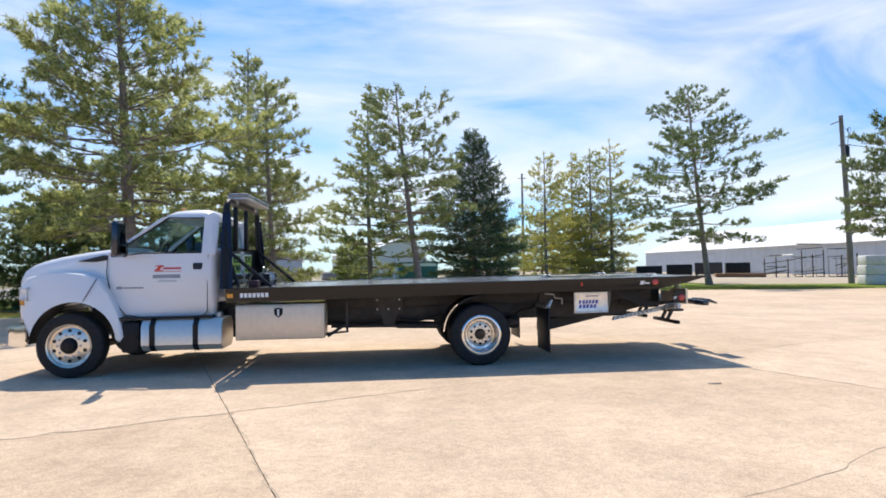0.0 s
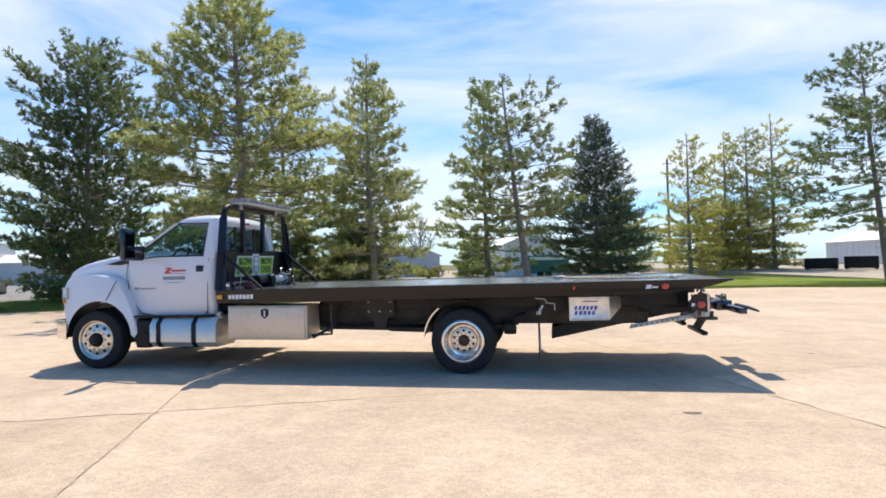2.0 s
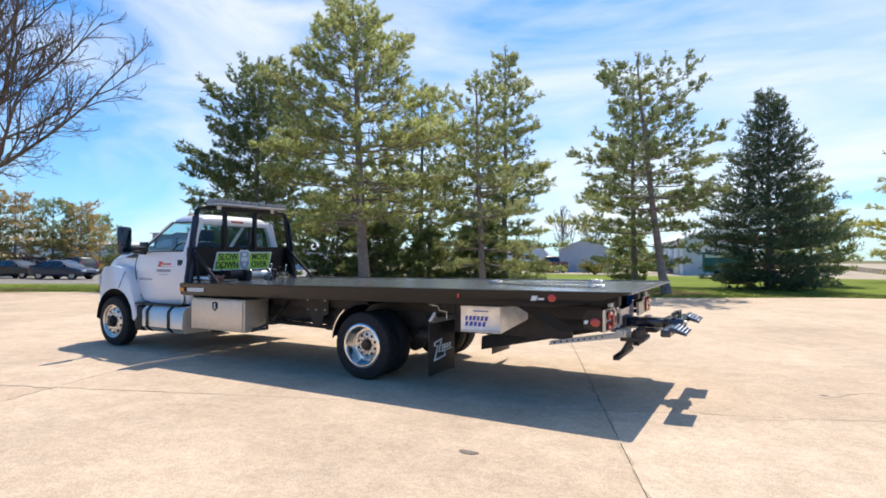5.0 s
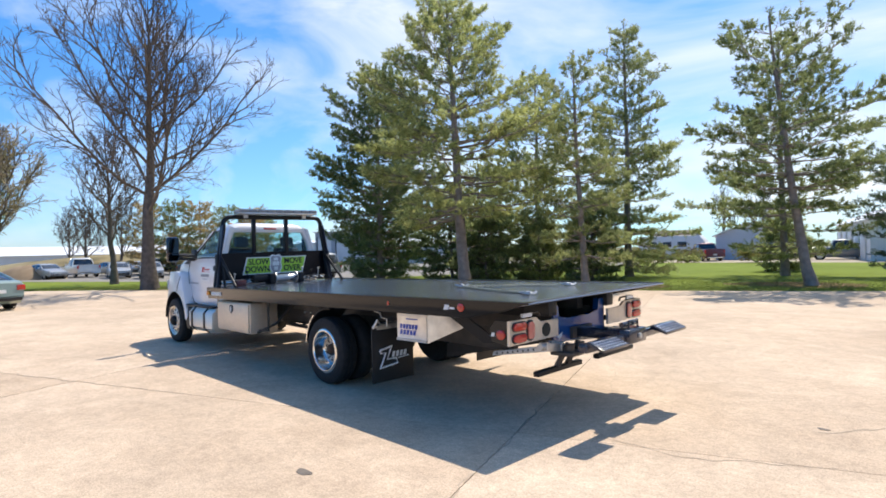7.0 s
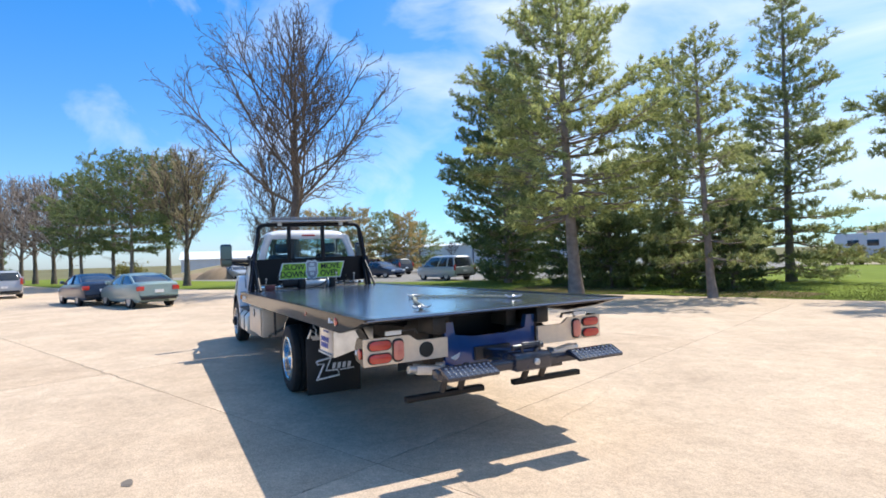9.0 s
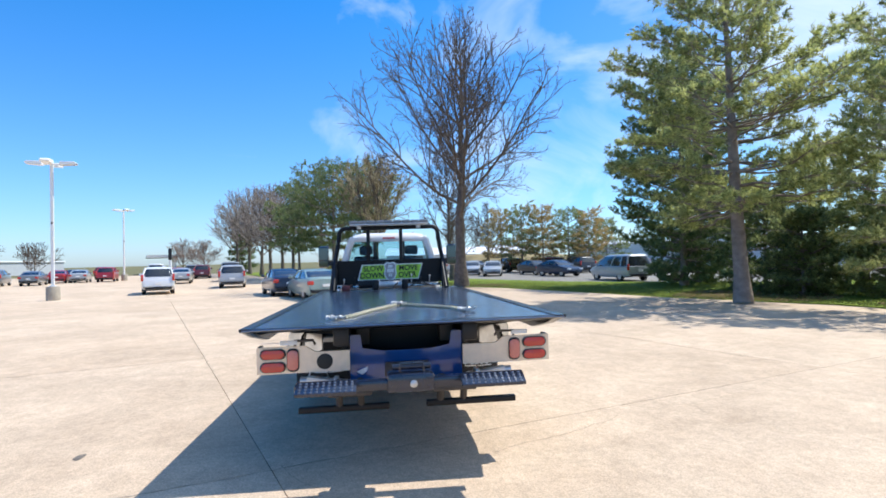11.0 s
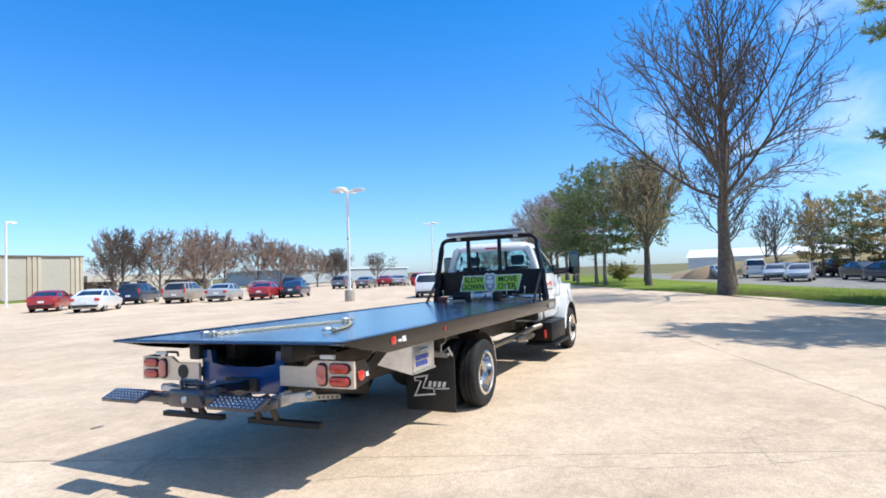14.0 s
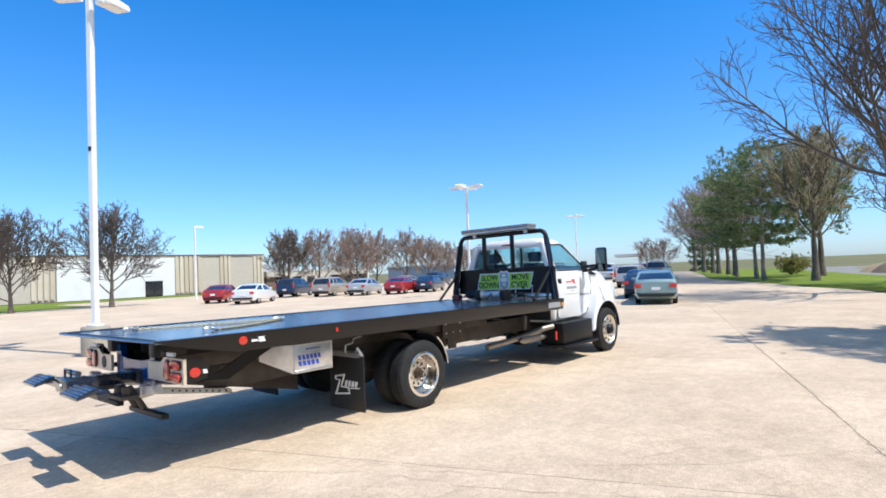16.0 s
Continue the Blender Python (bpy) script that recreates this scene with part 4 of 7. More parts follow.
tube(bm, [(-4.95, -0.48, 1.5), (-4.72, -0.48, 1.68)], 0.025, 8)
tube(bm, [(-4.72, -0.66, 1.68), (-4.72, -0.3, 1.68)], 0.018, 6)
part("steering_wheel", bm, PLASTIC, truck)

# bonnet and wings
def nose(x, zc, hw, zs, zb):
    half = [(hw, zb), (hw, zs), (hw * 0.985, zs + (zc - zs) * 0.45), (hw * 0.94, zs + (zc - zs) * 0.78), (hw * 0.84, zc - 0.012), (hw * 0.62, zc - 0.004), (hw * 0.48, zc + 0.018), (hw * 0.2, zc + 0.03)]
    return [(x, -y, z) for y, z in half] + [(x, y, z) for y, z in half[::-1]]


bm = B()
loft(bm, [nose(-5.20, 1.775, 0.98, 1.62, 1.0), nose(-5.6, 1.725, 0.95, 1.56, 1.0), nose(-5.95, 1.665, 0.915, 1.49, 0.95), nose(-6.2, 1.61, 0.885, 1.43, 0.9), nose(-6.36, 1.555, 0.86, 1.37, 0.86),
          nose(-6.45, 1.49, 0.845, 1.32, 0.84), nose(-6.50, 1.39, 0.83, 1.26, 0.82)])
part("bonnet", bm, WHITE_PAINT, truck)
for s in (-1, 1):
    arc = [(-5.6 + 0.56 * math.cos(radians(a)), 0.47 + 0.56 * math.sin(radians(a))) for a in range(4, 177, 9)]
    pts = [(-4.93, 0.47)] + [(-5.03, 0.47)] + arc + [(-6.2, 0.52), (-6.24, 0.78), (-6.36, 0.80), (-6.385, 1.02), (-6.37, 1.26), (-6.29, 1.37), (-6.08, 1.415), (-5.75, 1.43), (-5.45, 1.41), (-5.27, 1.33), (-5.14, 1.12), (-5.02, 0.84), (-4.95, 0.62)]
    bm = B()
    prism(bm, pts, s * 0.80, s * 1.2, bevel=0.05, seg=3)
    for v in bm.verts:
        if v.co.z > 1.2:
            v.co.y -= s * (v.co.z - 1.2) * 0.35 * max(0.0, (abs(v.co.y) - 0.8) / 0.4)
    part("front_wing", bm, WHITE_PAINT, truck, "squared white wing over the front wheel")
    bm = B()
    lathe(bm, [(0.552, -0.2), (0.552, 0.2)], centre=(-5.6, s * 0.99, 0.47), seg=48, caps=False)
    for f in [f for f in bm.faces if f.calc_center_median().z < 0.5]:
        bm.faces.remove(f)
    part("wheel_house", bm, PLASTIC, truck)
    bm = B()
    box(bm, -6.405, -6.34, s * 0.98 - 0.17, s * 0.98 + 0.17, 0.86, 1.13, 0.03)
    hl = part("headlight", bm, LENS, truck, "clear squared headlight")
    bm = B()
    box(bm, -6.372, -6.30, s * 1.16, s * 1.202, 1.0, 1.055, 0.012)
    part("turn_signal", bm, AMBER, hl)
    bm = B()
    box(bm, -6.374, -6.24, s * 1.13, s * 1.201, 1.07, 1.22, 0.02)
    part("side_lens", bm, LENS, hl)
    bm = B()
    tube(bm, [(-5.30, s * 1.18, 1.335), (-5.36, s * 1.197, 1.22), (-5.46, s * 1.203, 1.04)], 0.006, 5)
    part("shut_line", bm, INK, truck, "dark shut line")
    bm = B()
    tube(bm, [(-5.235, s * 1.0, 1.62), (-5.235, s * 1.04, 1.42), (-5.19, s * 1.045, 1.2), (-5.10, s * 1.04, 0.98), (-4.98, s * 1.035, 0.83), (-4.74, s * 1.03, 0.793)], 0.006, 5)
    part("shut_line", bm, INK, truck, "dark shut line")
    bm = B()
    tube(bm, [(-3.885, s * 0.99, 1.66), (-3.885, s * 1.03, 1.3), (-3.885, s * 1.034, 0.86), (-3.95, s * 1.03, 0.795)], 0.005, 5)
    part("shut_line", bm, INK, truck, "dark shut line")
    bm = B()      # dark slot and badge on the bonnet side
    prism(bm, [(-5.64, 1.585), (-5.30, 1.668), (-5.23, 1.665), (-5.24, 1.60), (-5.40, 1.575)], s * 0.93, s * 0.985)
    part("bonnet_vent", bm, PLASTIC, truck, "dark bonnet side vent")
bm = B()
box(bm, -6.52, -6.40, -0.76, 0.76, 0.80, 1.27, 0.03)
gr = part("grille", bm, PLASTIC, truck, "dark grille with bright bars")
for z in (0.92, 1.03, 1.14):
    bm = B()
    box(bm, -6.54, -6.51, -0.73, 0.73, z - 0.03, z + 0.03, 0.008)
    part("grille_bar", bm, CHROME, gr)
bm = B()
prism(bm, [(-6.56, -1.12), (-6.56, 1.12), (-6.45, 1.2), (-6.25, 1.22), (-6.25, 1.18), (-6.42, 1.16), (-6.5, 1.1), (-6.5, -1.1), (-6.42, -1.16), (-6.25, -1.18), (-6.25, -1.22), (-6.45, -1.2)], 0.43, 0.73, axis="z", bevel=0.012)
part("front_bumper", bm, CHROME, truck, "wrapped chrome bumper")
bm = B()
box(bm, -6.5, -6.25, -0.9, 0.9, 0.5, 0.68)
part("bumper_bracket", bm, CHASSIS, truck)

# the nose narrows in plan towards the bumper
for ob in truck.children:
    if ob.name.split(".")[0] in ("front_wing", "headlight", "front_bumper", "grille", "bonnet", "bumper_bracket"):
        for o in [ob] + list(ob.children):
            for v in o.data.vertices:
                f = min(1.0, max(0.0, (-5.95 - v.co.x) / 0.55))
                f = f * f * (3 - 2 * f)
                side = min(1.0, max(0.0, (abs(v.co.y) - 0.75) / 0.45))
                v.co.y -= math.copysign(0.20 * f * side, v.co.y)
                v.co.x += 0.02 * f

# tank, steps and boxes
tank = new("fuel_tank")
tank.parent = truck
tagged(tank, "polished round-edged fuel tank with black straps")
bm = B()
prism(bm, [(-1.25, 0.42), (-1.25, 0.68), (-1.17, 0.77), (-0.72, 0.77), (-0.62, 0.68), (-0.62, 0.42), (-0.72, 0.34), (-1.17, 0.34)], -4.70, -3.63, axis="x", bevel=0.02)
part("tank_body", bm, ALUMINIUM, tank)
for x in (-4.55, -3.98):
    bm = B()
    prism(bm, [(-1.258, 0.415), (-1.258, 0.685), (-1.173, 0.778), (-0.7, 0.778), (-0.6, 0.68), (-0.6, 0.42), (-0.7, 0.332), (-1.173, 0.332)], x - 0.035, x + 0.035, axis="x")
    part("strap", bm, BLACK_SATIN, tank)
bm = B()
lathe(bm, [(0.06, 0), (0.06, 0.06), (0.03, 0.07)], centre=(-3.75, -0.95, 0.77), seg=16, axis="z")
part("cap", bm, GALV, tank)
bm = B()
box(bm, -4.98, -4.74, -1.18, -0.7, 0.32, 0.74, 0.03)
lathe(bm, [(0.12, -0.2), (0.12, 0.2)], centre=(-4.86, -1.0, 0.45), seg=18)
part("air_tank", bm, BLACK_SATIN, truck)
bm = B()
box(bm, -5.0, -3.78, -1.2, -0.9, 0.775, 0.805, 0.012)
part("cab_step", bm, BLACK_SATIN, truck)
rbox = new("battery_box")
rbox.parent = truck
tagged(rbox, "black step-top battery box under the cab")
bm = B()
box(bm, -4.85, -3.72, 0.72, 1.22, 0.36, 0.74, 0.02)
part("box_body", bm, BLACK_SATIN, rbox)
bm = B()
box(bm, -4.92, -3.64, 0.70, 1.30, 0.30, 0.345, 0.01)
part("step_plate", bm, BLACK_SATIN, rbox)
bm = B()
tube(bm, [(-3.66, 1.10, 0.45), (-3.66, 1.10, 0.60)], 0.024, 12)
part("red_cylinder", bm, RED_FILM, rbox, "small red cylinder on a bracket")
bm = B()
tube(bm, [(-3.75, 1.0, 0.68), (-3.55, 0.90, 0.65), (-3.32, 0.74, 0.56), (-3.10, 0.62, 0.51), (-2.8, 0.50, 0.46), (-2.48, 0.42, 0.42)], [0.05, 0.052, 0.055, 0.055, 0.055, 0.058], 14)
tube(bm, [(-3.70, 0.86, 0.50), (-3.55, 0.84, 0.50), (-3.15, 0.74, 0.48), (-3.05, 0.72, 0.48)], [0.03, 0.065, 0.065, 0.03], 16)
part("exhaust", bm, EXHAUST, truck, "dull heat-tinted exhaust and silencer")

tool = new("toolbox")
tool.parent = truck
tagged(tool, "bright stainless toolbox slung under the deck")
bm = B()
box(bm, -3.46, -2.24, -1.20, -0.72, 0.45, 0.945, 0.012)
part("box_body", bm, STAINLESS, tool)
bm = B()
box(bm, -3.44, -2.27, -1.226, -1.198, 0.47, 0.925, 0.008)
tdoor = part("toolbox_door", bm, STAINLESS, tool, "flat stainless door")
bm = B()
prism(bm, [(-2.87 - 0.06, 0.885), (-2.87, 0.90), (-2.87 + 0.06, 0.885), (-2.87 + 0.055, 0.80), (-2.87, 0.755), (-2.87 - 0.055, 0.80)], -1.236, -1.228)
lt = part("latch", bm, BLACK_SATIN, tdoor, "black shield-shaped latch")
bm = B()
box(bm, -2.882, -2.858, -1.243, -1.236, 0.785, 0.875)
part("latch_handle", bm, WHITE_FILM, lt)
bm = B()
tube(bm, [(-2.2, -1.1, 0.47), (-1.95, -0.9, 0.62), (-1.95, -0.6, 0.9)], 0.022, 8)
tube(bm, [(-1.93, -1.05, 0.95), (-1.93, -1.05, 0.52), (-2.23, -1.05, 0.5)], 0.02, 8)
part("toolbox_bracket", bm, CHASSIS, truck)

# ---- deck ----
HB = 1.345                       # half width of the deck
bed = new("deck")
bed.parent = truck
tagged(bed, "long glossy black steel deck")
bm = B()
prism(bm, [(-3.53, -HB), (3.18, -HB), (3.18, HB), (-3.53, HB)], 1.150, 1.168, axis="z")
part("deck_plate", bm, DECK_STEEL, bed, "smooth glossy black deck plate with wet-looking reflections")
for s in (-1, 1):
    bm = B()
    prism(bm, [(-3.555, 0.985), (-3.555, 1.165), (-3.52, 1.178), (3.19, 1.178), (3.19, 1.16), (2.90, 1.075), (2.50, 0.995)], s * (HB - 0.09), s * (HB + 0.005), bevel=0.008)
    for v in bm.verts:
        if abs(v.co.y) > HB - 0.05:
            v.co.y -= s * (1.178 - v.co.z) * 0.16
    rail = part("side_rail", bm, BLACK_PAINT, bed, "deep black deck rail")
    out = s * (HB - 0.006)
    bm = B()
    lathe(bm, [(0.042, 0.0), (0.04, -0.008), (0.025, -0.013)] if s < 0 else [(0.042, 0.0), (0.04, 0.008), (0.025, 0.013)], centre=(2.47, out, 1.10), seg=20)
    part("side_marker", bm, RED_LENS, rail, "round red marker light")
    bm = B()
    prism(bm, [(2.25, 1.07), (2.32, 1.07), (2.31, 1.078), (2.325, 1.12), (2.255, 1.12), (2.27, 1.112)], out, out + s * 0.004)
    box(bm, 2.325, 2.39, out, out + s * 0.004, 1.078, 1.098)
    part("emblem", bm, WHITE_FILM, rail, "white slanted emblem")
    bm = B()
    box(bm, 1.42, 1.445, out, out + s * 0.005, 1.075, 1.12)
    part("reflector", bm, RED_LENS, rail)
    bm = B()
    if s < 0:
        for i in range(7):
            x = -3.36 + i * 0.056
            box(bm, x, x + 0.042, out, out + s * 0.004, 1.045, 1.105)
        part("emblem", bm, WHITE_FILM, rail, "row of plain white bars")
    else:
        box(bm, -3.42, -3.02, out, out + s * 0.006, 1.03, 1.12)
        part("emblem", bm, GREY_FILM, rail, "grey plate")
    bm = B()
    box(bm, -3.53, -3.45, out, out + s * 0.012, 1.045, 1.105, 0.006)
    part("clearance_light", bm, AMBER, rail)
    for x in np.arange(-3.1, 2.9, 0.61):
        bm = B()
        prism(bm, [(s * (HB - 0.09), 1.15), (s * 0.45, 1.15), (s * 0.45, 0.98), (s * (HB - 0.1), 1.06)], x - 0.03, x + 0.03, axis="x")
        part("deck_rib", bm, BLACK_SATIN, bed)
    bm = B()
    box(bm, -3.5, 2.7, s * 0.38 - 0.06, s * 0.38 + 0.06, 0.93, 1.148, 0.01)
    part("long_beam", bm, CHASSIS, bed)
bm = B()
prism(bm, [(3.185, 1.172), (3.185, 1.150), (2.75, 1.085), (2.6, 1.085), (2.6, 1.148)], -HB + 0.09, HB - 0.09)
part("tail_wedge", bm, BLACK_SATIN, bed)
bm = B()
tube(bm, [(3.188, -HB + 0.02, 1.162), (3.188, HB - 0.02, 1.162)], 0.009, 8)
part("tail_edge", bm, DECK_STEEL, bed, "bright worn edge of the deck's tail")
for s in (-1, 1):
    bm = B()
    prism(bm, [(s * 0.50, 1.09), (s * 0.62, 1.09), (s * 0.62, 0.95), (s * 0.50, 0.95)], 2.35, 2.86, axis="x", bevel=0.01)
    part("tail_beam", bm, BLACK_SATIN, bed)
bm = B()
box(bm, -3.55, -3.49, -HB + 0.05, HB - 0.05, 0.99, 1.17, 0.01)
part("front_header", bm, BLACK_PAINT, bed)
# subframe between deck and chassis
for s in (-1, 1):
    bm = B()
    box(bm, -2.3, 2.75, s * 0.52 - 0.05, s * 0.52 + 0.05, 0.80, 0.955, 0.01)
    part("subframe_rail", bm, CHASSIS, truck)
    bm = B()
    prism(bm, [(-1.56, 0.95), (-1.10, 0.95), (-1.10, 0.72), (-1.20, 0.68), (-1.24, 0.52), (-1.40, 0.52), (-1.44, 0.68), (-1.56, 0.72)], s * 0.60, s * 0.625)
    mount = part("mount_plate", bm, CHASSIS, truck, "bolted steel mounting plate")
    for dx, dz in ((-1.50, 0.91), (-1.16, 0.91), (-1.50, 0.77), (-1.33, 0.77), (-1.16, 0.77)):
        bm = B()
        lathe(bm, [(0.016, 0.0), (0.016, 0.02), (0.008, 0.024)] if s > 0 else [(0.016, 0.0), (0.016, -0.02), (0.008, -0.024)], centre=(dx, s * 0.625, dz), seg=6)
        part("bolt", bm, GALV, mount, "pale bolt head")
bm = B()
tube(bm, [(-2.2, -0.55, 0.56), (-0.55, -0.55, 0.53)], 0.03, 10)
tube(bm, [(-1.2, -0.55, 0.54), (-0.5, -0.55, 0.52)], 0.042, 12)
part("tilt_cylinder", bm, CHASSIS, truck)

for s in (-1, 1):
    bm = B()
    lathe(bm, [(0.04, -0.1), (0.085, -0.09), (0.09, 0.0), (0.085, 0.07), (0.04, 0.08)], centre=(0.62, s * 0.62, 0.55), seg=16, axis="x")
    part("brake_chamber", bm, CHASSIS, truck)
    bm = B()
    tube(bm, [(0.62, s * 0.62, 0.63), (0.72, s * 0.75, 0.76), (0.84, s * 0.95, 0.80), (0.86, s * 1.05, 0.86)], 0.012, 6)
    part("air_hose", bm, PLASTIC, truck)
    bm = B()
    tube(bm, [(0.96, s * 1.16, 0.965), (1.08, s * 1.17, 0.95), (1.10, s * 1.17, 0.90), (1.20, s * 1.17, 0.885), (1.20, s * 1.17, 0.80)], 0.009, 6)
    part("marker_wire", bm, GALV, truck)
    bm = B()
    box(bm, 1.02, 1.34, s * 0.56, s * 0.60, 0.70, 0.93, 0.008)
    part("hanger_plate", bm, CHASSIS, truck)
bm = B()
tube(bm, [(-2.15, -0.6, 0.62), (-1.7, -0.62, 0.58), (-1.3, -0.6, 0.66), (-0.8, -0.6, 0.62), (-0.55, -0.62, 0.70)], 0.014, 6)
part("air_line", bm, PLASTIC, truck)
bm = B()
tube(bm, [(-0.95, -0.35, 0.62), (-0.95, 0.35, 0.62)], 0.13, 18)
part("air_reservoir", bm, CHASSIS, truck)

# mudguards, flaps and side panels
for s in (-1, 1):
    # guard coloured dark, as its polished top would mirror the deck's underside
    bm = B()
    arc = [(0.52 * math.cos(radians(a)), R_TYRE + 0.02 + 0.52 * math.sin(radians(a))) for a in range(82, 178, 8)]
    arc2 = [(0.545 * math.cos(radians(a)), R_TYRE + 0.02 + 0.545 * math.sin(radians(a))) for a in range(174, 80, -8)]
    prism(bm, arc + arc2, s * 0.72, s * 1.20)
    guard = part("mudguard", bm, BLACK_SATIN, truck, "thin quarter fender coloured dark for the deck it reflects")
    # added bright strip, only along the lower front arc where the guard gleams
    lip_ = [(r_ * math.cos(radians(a)), R_TYRE + 0.02 + r_ * math.sin(radians(a))) for r_, w_ in ((0.532, range(128, 177, 8)), (0.551, range(176, 127, -8))) for a in w_]
    bm = B()
    prism(bm, lip_, s * 1.17, s * 1.206)
    part("edge_trim", bm, CHROME, guard, "bright strip added for the gleam on the fender's front")
    flap = new("mud_flap")
    flap.parent = truck
    flap.matrix_basis = Matrix.Translation((0.11, 0, 0.01))
    tagged(flap, "black rubber mud flap with a white outlined emblem")
    bm = B()
    box(bm, 0.90, 0.915, min(s * 1.25, s * 0.60), max(s * 1.25, s * 0.60), 0.14, 0.80, 0.003)
    part("flap", bm, FLAP, flap)
    c = s * 0.93 + (0.005 if s > 0 else 0.01)
    bm = B()
    k = 1.08
    zz = [(-0.20, 0.09), (-0.03, 0.12), (-0.05, 0.09), (-0.10, -0.02), (0.03, -0.02), (0.05, -0.08), (-0.21, -0.11), (-0.185, -0.085), (-0.12, 0.055), (-0.19, 0.055)]
    pts = [Vector((0.921, c + u * k, 0.43 + w * k)) for u, w in zz]
    tube(bm, pts + [pts[0]], 0.011, 6)
    for i in range(4):      # slanted plain bars beside the zigzag
        y0 = c - 0.035 + i * 0.062
        prism(bm, [(y0, 0.425), (y0 + 0.036, 0.425), (y0 + 0.052, 0.492), (y0 + 0.016, 0.492)], 0.916, 0.926, axis="x")
    prism(bm, [(c + 0.06, 0.398), (c + 0.235, 0.41), (c + 0.235, 0.421), (c + 0.055, 0.409)], 0.916, 0.926, axis="x")
    part("flap_emblem", bm, WHITE_FILM, flap, "white outlined zigzag shape")
    bm = B()
    tube(bm, [(0.92, s * 0.5, 0.84), (0.92, s * 1.12, 0.84), (0.96, s * 1.2, 0.90), (0.90, s * 1.22, 0.80)], 0.018, 8)
    box(bm, 0.88, 0.94, s * 0.56, s * 1.18, 0.78, 0.83)
    part("flap_hanger", bm, GALV, flap)
    vent = new("side_panel")
    vent.parent = truck
    tagged(vent, "white sheet side panel with rows of blue bars")
    bm = B()
    prism(bm, [(1.38, s * 1.17), (1.86, s * 1.17), (2.04, s * 0.82), (2.03, s * 0.81), (1.85, s * 1.15), (1.38, s * 1.15)], 0.66, 0.965, axis="z")
    for v in bm.verts:
        if v.co.x > 1.95 and v.co.z < 0.8:
            v.co.z = 0.80
    part("panel_body", bm, PANEL_SHEET, vent, "bright sheet bent inwards")
    bm = B()
    box(bm, 1.40, 1.855, s * 1.172, s * 1.18, 0.665, 0.945, 0.003)
    pf = part("panel_face", bm, PANEL_SHEET, vent)
    bm = B()
    for z, n, w in ((0.735, 5, 0.052), (0.80, 6, 0.047)):
        for i in range(n):
            x = (1.44 if s < 0 else 1.82 - n * w) + i * w
            q0, q1 = s * 1.1815, s * 1.185
            prism(bm, [(x, z), (x + w * (0.62 + 0.1 * (i % 2)), z), (x + w * (0.82 + 0.06 * (i % 3)), z + 0.052), (x + w * 0.2, z + 0.052)], q0, q1)
    box(bm, 1.54, 1.72, s * 1.181, s * 1.185, 0.905, 0.918)
    part("bars", bm, BLUE_FILM, pf, "rows of short dark blue bars")
    bm = B()
    box(bm, 1.40, 1.86, s * 1.182, s * 1.20, 0.668, 0.69, 0.003)
    part("panel_lip", bm, GALV, vent)

